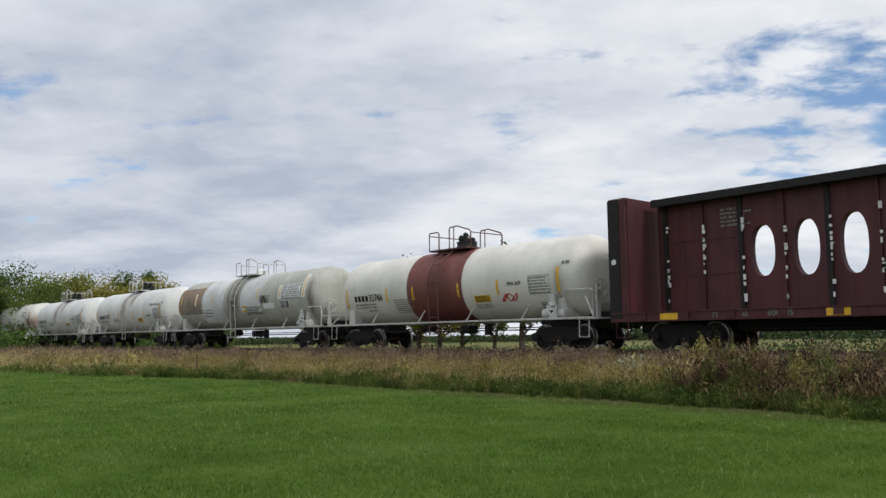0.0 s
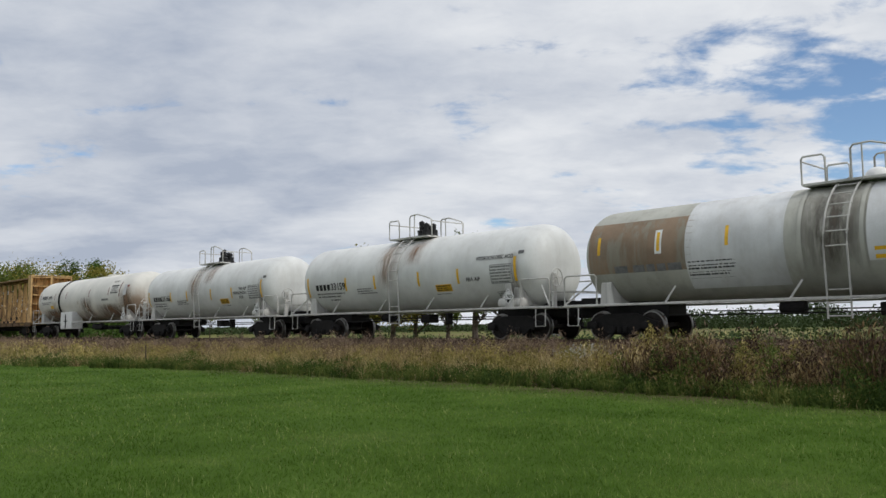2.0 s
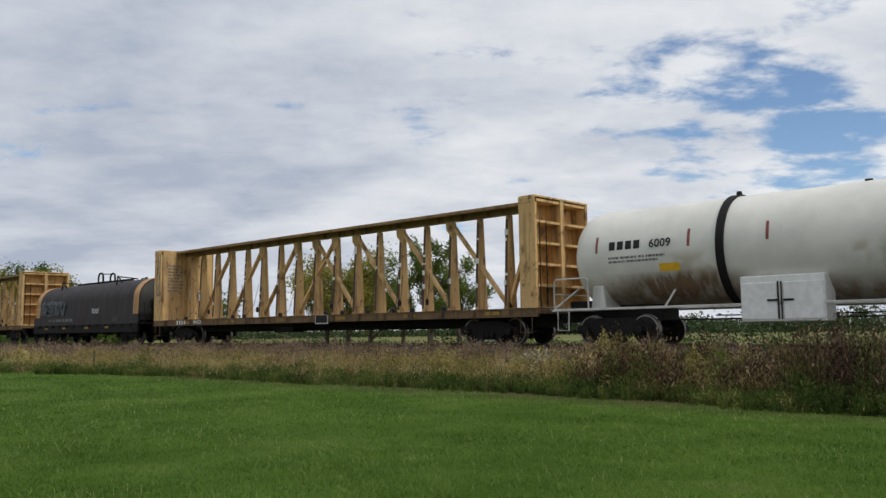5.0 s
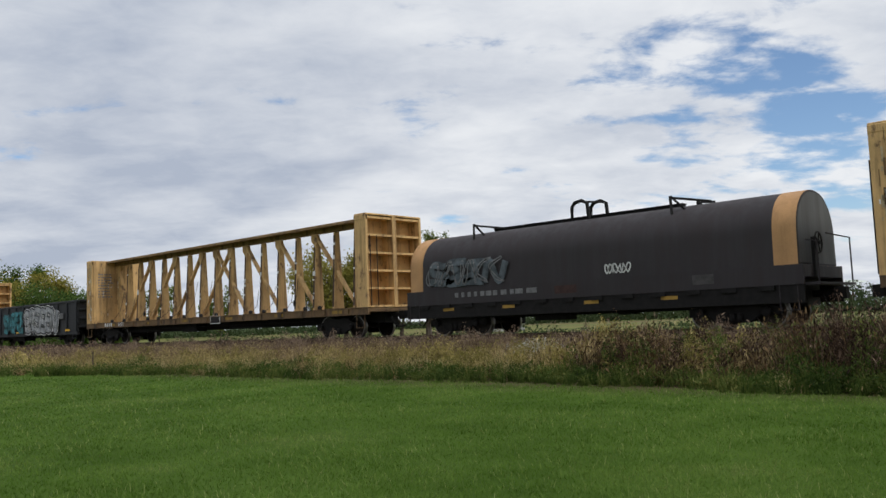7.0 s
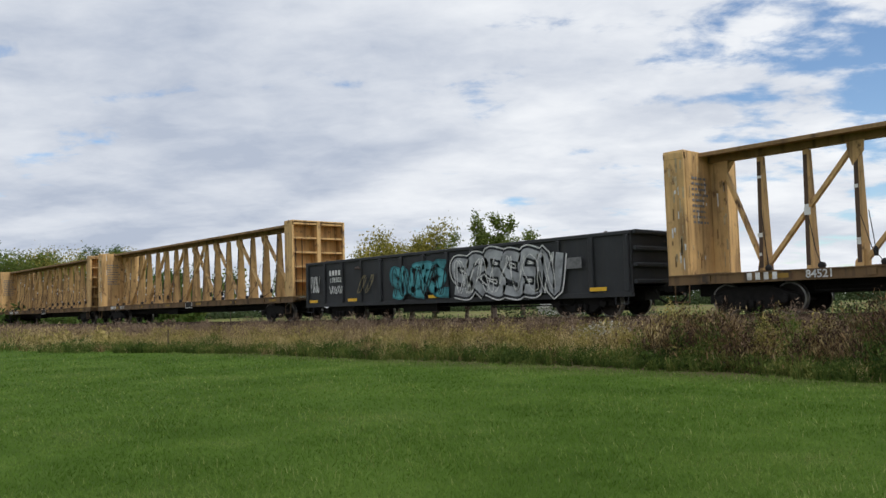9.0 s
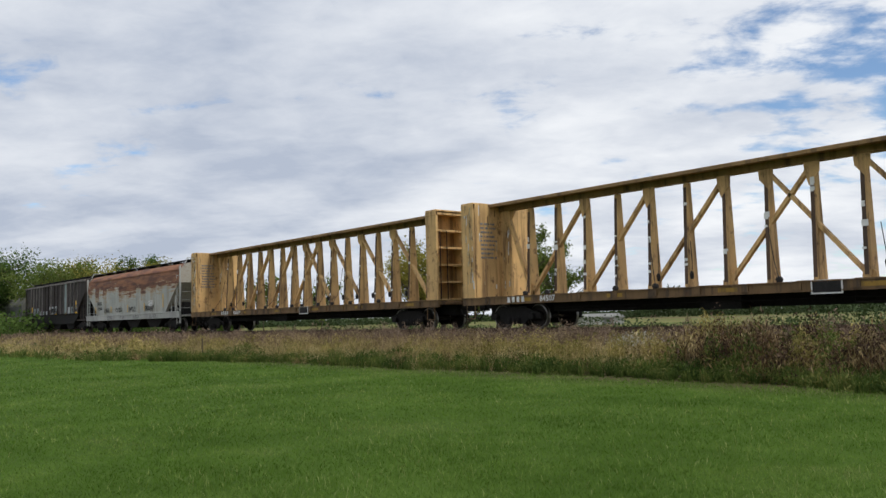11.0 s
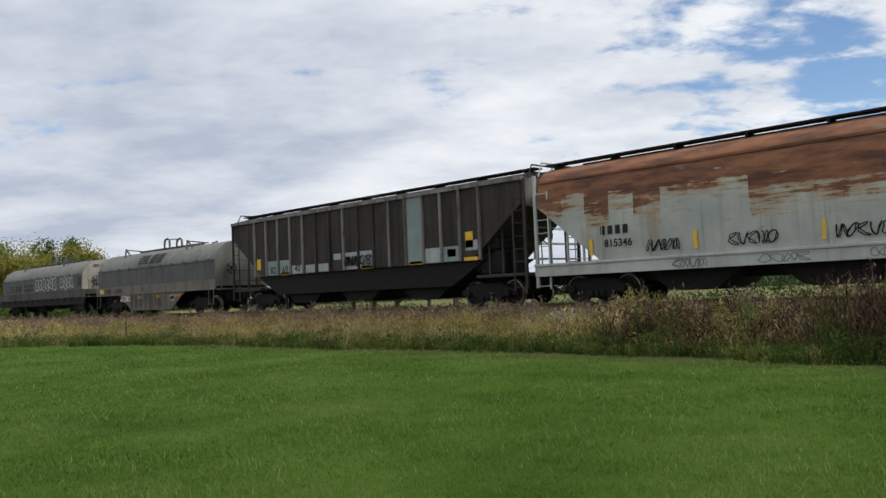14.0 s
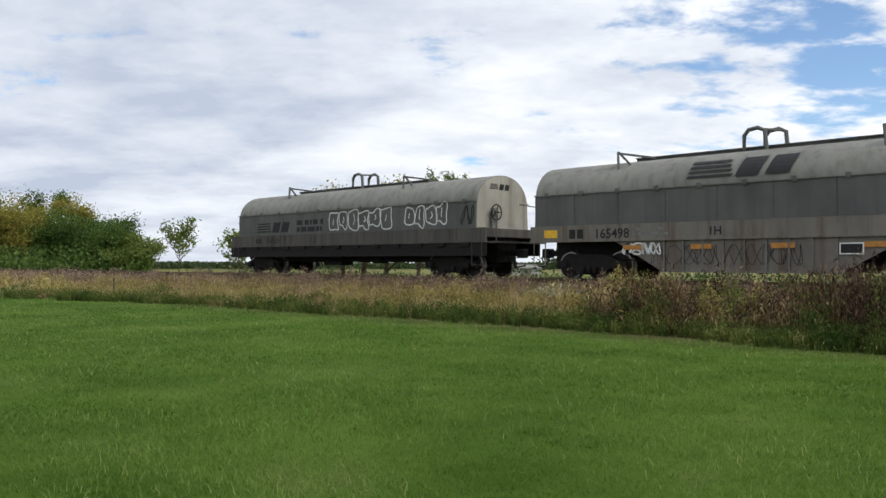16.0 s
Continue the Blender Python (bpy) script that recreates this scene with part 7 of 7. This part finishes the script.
def make_trees():
    dark = leafy("dark green leaves", [(0.03, 0.062, 0.012), (0.075, 0.13, 0.028), (0.14, 0.20, 0.05)], 0.7, 0.35)
    mid = leafy("green leaves", [(0.06, 0.09, 0.02), (0.13, 0.175, 0.04), (0.24, 0.27, 0.075)], 0.7, 0.35)
    gold = leafy("yellowing leaves", [(0.10, 0.105, 0.02), (0.25, 0.235, 0.05), (0.44, 0.34, 0.08)], 0.7, 0.35)
    hedge = leafy("dull far leaves", [(0.022, 0.040, 0.014), (0.045, 0.068, 0.026), (0.08, 0.10, 0.045)], 0.8, 0.1)
    k = 0
    for az, d, el, sp, mat, lab in ((80.5, 105, 4.7, 4.0, dark, "dark green"), (78.6, 98, 4.9, 4.2, dark, "dark green"), (76.6, 100, 4.75, 4.6, dark, "dark green"), (75.0, 92, 4.1, 3.6, mid, "green"), (73.6, 103, 3.8, 4.0, mid, "green"),
                                    (72.4, 92, 4.2, 4.0, gold, "yellowing"), (71.2, 99, 4.2, 3.6, gold, "yellowing"), (69.7, 106, 4.4, 2.0, dark, "dark green"), (68.9, 92, 3.2, 3.4, dark, "dark green"), (67.7, 96, 3.9, 2.2, gold, "yellowing"),
                                    (66.7, 88, 3.0, 3.0, dark, "dark green"), (65.6, 86, 2.5, 2.8, dark, "dark green"), (64.7, 84, 1.7, 2.2, mid, "green")):
        tree(az, d, el, sp, mat, lab + " leafy tree at the edge of the wood", 13000, 0.12, 200 + k, 0, 0.08)
        k += 1
    tree(61.8, 62, 3.0, 1.25, mid, "small slender young tree with sparse green leaves", 1300, 0.11, 301, 0.3, 0.3, 0.06)
    tree(57.9, 60, 2.8, 1.4, mid, "small green tree behind the railway track", 1300, 0.12, 302, 0.3, 0.2, 0.06)
    tree(49.6, 66, 5.4, 2.9, gold, "broad yellowing green tree beyond the track", 15000, 0.11, 303, 0.2, 0.15)
    tree(51.0, 70, 4.4, 2.0, gold, "yellowing green tree beyond the track", 8000, 0.11, 304, 0.2, 0.15)
    tree(47.9, 68, 5.0, 1.9, mid, "green tree beyond the track", 8000, 0.11, 305, 0.2, 0.15)
    tree(43.8, 64, 6.2, 1.5, mid, "tall green tree with an open ragged crown", 9000, 0.11, 306, 0.5, 0.2)
    tree(41.9, 68, 5.0, 1.7, mid, "green tree with an open ragged crown", 5000, 0.11, 307, 0.5, 0.2)
    tree(45.8, 72, 4.0, 1.3, mid, "green tree with an open ragged crown", 5000, 0.11, 308, 0.4, 0.2)
    # far woods and hedges along the fields
    cs, ss = [], []
    for az in np.arange(4, 84, 0.45):
        n1 = noise.noise((az * 0.22, 3.3, 0)) * 0.5 + 0.5
        n2 = noise.noise((az * 0.9, 8.1, 0)) * 0.5 + 0.5
        d = 230 + 60 * n2
        e = (0.35 + 0.4 * n2 + 1.8 * max(0.0, min(1.0, (n1 * 0.6 + n2 * 0.6 - 0.60) * 3.0))) if az < 36.5 else 0.04 + 0.16 * n2 * n1
        h = EYE + d * math.tan(radians(e))
        a = math.radians(az)
        n = int(700 * (0.25 + h / 12))
        c = np.stack([-math.sin(a) * d + RNG.normal(0, 2.0, n), math.cos(a) * d + RNG.normal(0, 3, n), h * RNG.beta(1.0, 1.5, n)], 1)
        cs.append(c)
        ss.append(RNG.uniform(0.25, 0.55, n))
    leaf_cloud("far_woods", "hazy green woods along the far fields", hedge, np.concatenate(cs), np.concatenate(ss), "woods")
    # low pale shed far across the field
    a = radians(39.0)
    sx, sy = -math.sin(a) * 140, math.cos(a) * 140
    shed = thing("shed", pose(sx, sy, ground_height(sx, sy), 0, 0, 39), "low pale grey metal shed far across the field", "shed")
    tin = simple("pale grey shed wall", (0.36, 0.36, 0.35), 0.6, 0.0, 0.15, 1.0)
    part("wall", Mesh().box(-4.3, 4.3, -2.5, 2.5, 0, 1.2), tin, shed, bevel=0.02)
    part("roof", Mesh().slab([(-4.6, 1.2), (4.6, 1.2), (4.3, 1.4), (-4.3, 1.4)], -2.8, 2.8).slab([(-4.3, 1.4), (4.3, 1.4), (4.0, 1.8), (-4.0, 1.8)], -1.4, 1.4), tin, shed)
    part("door", Mesh().box(1.0, 2.6, -2.53, -2.5, 0, 1.1), INK_GREY, shed)
    # undergrowth under the wood and brush behind the track
    n = 16000
    az, d = np.radians(RNG.uniform(63.5, 84, n)), RNG.uniform(80, 96, n)
    c = np.stack([-np.sin(az) * d, np.cos(az) * d, RNG.beta(1.2, 2.2, n) * 3.4], 1)
    leaf_cloud("undergrowth", "dense green undergrowth below the trees", dark, c, RNG.uniform(0.12, 0.26, n), "bushes")
    n = 26000
    x = RNG.uniform(-75, 8, n)
    y = 40 + 16 * RNG.uniform(0, 1, n)
    k = patchy(np.stack([x, y, y], 1), 0.12, 4.0)
    c = np.stack([x, y, RNG.uniform(0, 1, n) ** 1.4 * 2.2 * np.maximum(k - 0.35, 0.03) * np.where(x > -32, 2.6, 1.6)], 1)
    c = c[k > 0.43]
    n = len(c)
    leaf_cloud("brush", "low green brush in the field beyond the track", hedge, c, RNG.uniform(0.06, 0.16, n), "bushes")
    # fence posts on the bank
    for az, d in ((65.8, 38.0),):
        a = radians(az)
        x, y = -math.sin(a) * d, math.cos(a) * d
        z = ground_height(x, y)
        f = part("fence_post", Mesh().lathe([(z - 0.2, 0.035), (z + 0.85, 0.022), (z + 0.87, 0.01)], (x, y, 0), "z", 8), BARK)
        tagged(f, "thin weathered grey fence post standing in the weeds", "post")


make_lawn()
make_weeds()
make_trees()
# ---------- movement ----------
def motions():
    times = [0.0, 1 / 30] + [0.5 * k for k in range(1, 32)] + [16 - 1 / 30, 16.0]
    for car, x in CARS:
        walk(car, [(t, pose(x + SPEED * t, TRACK_Y, RAIL_Z)) for t in times])
    step = math.degrees(SPEED / 30 / WHEEL_R)
    for w, dx in ROLLING:
        walk(w, [(k / 30, pose(dx, 0, WHEEL_R) @ Matrix.Rotation(radians(k * step), 4, "Y")) for k in range(481)])


motions()
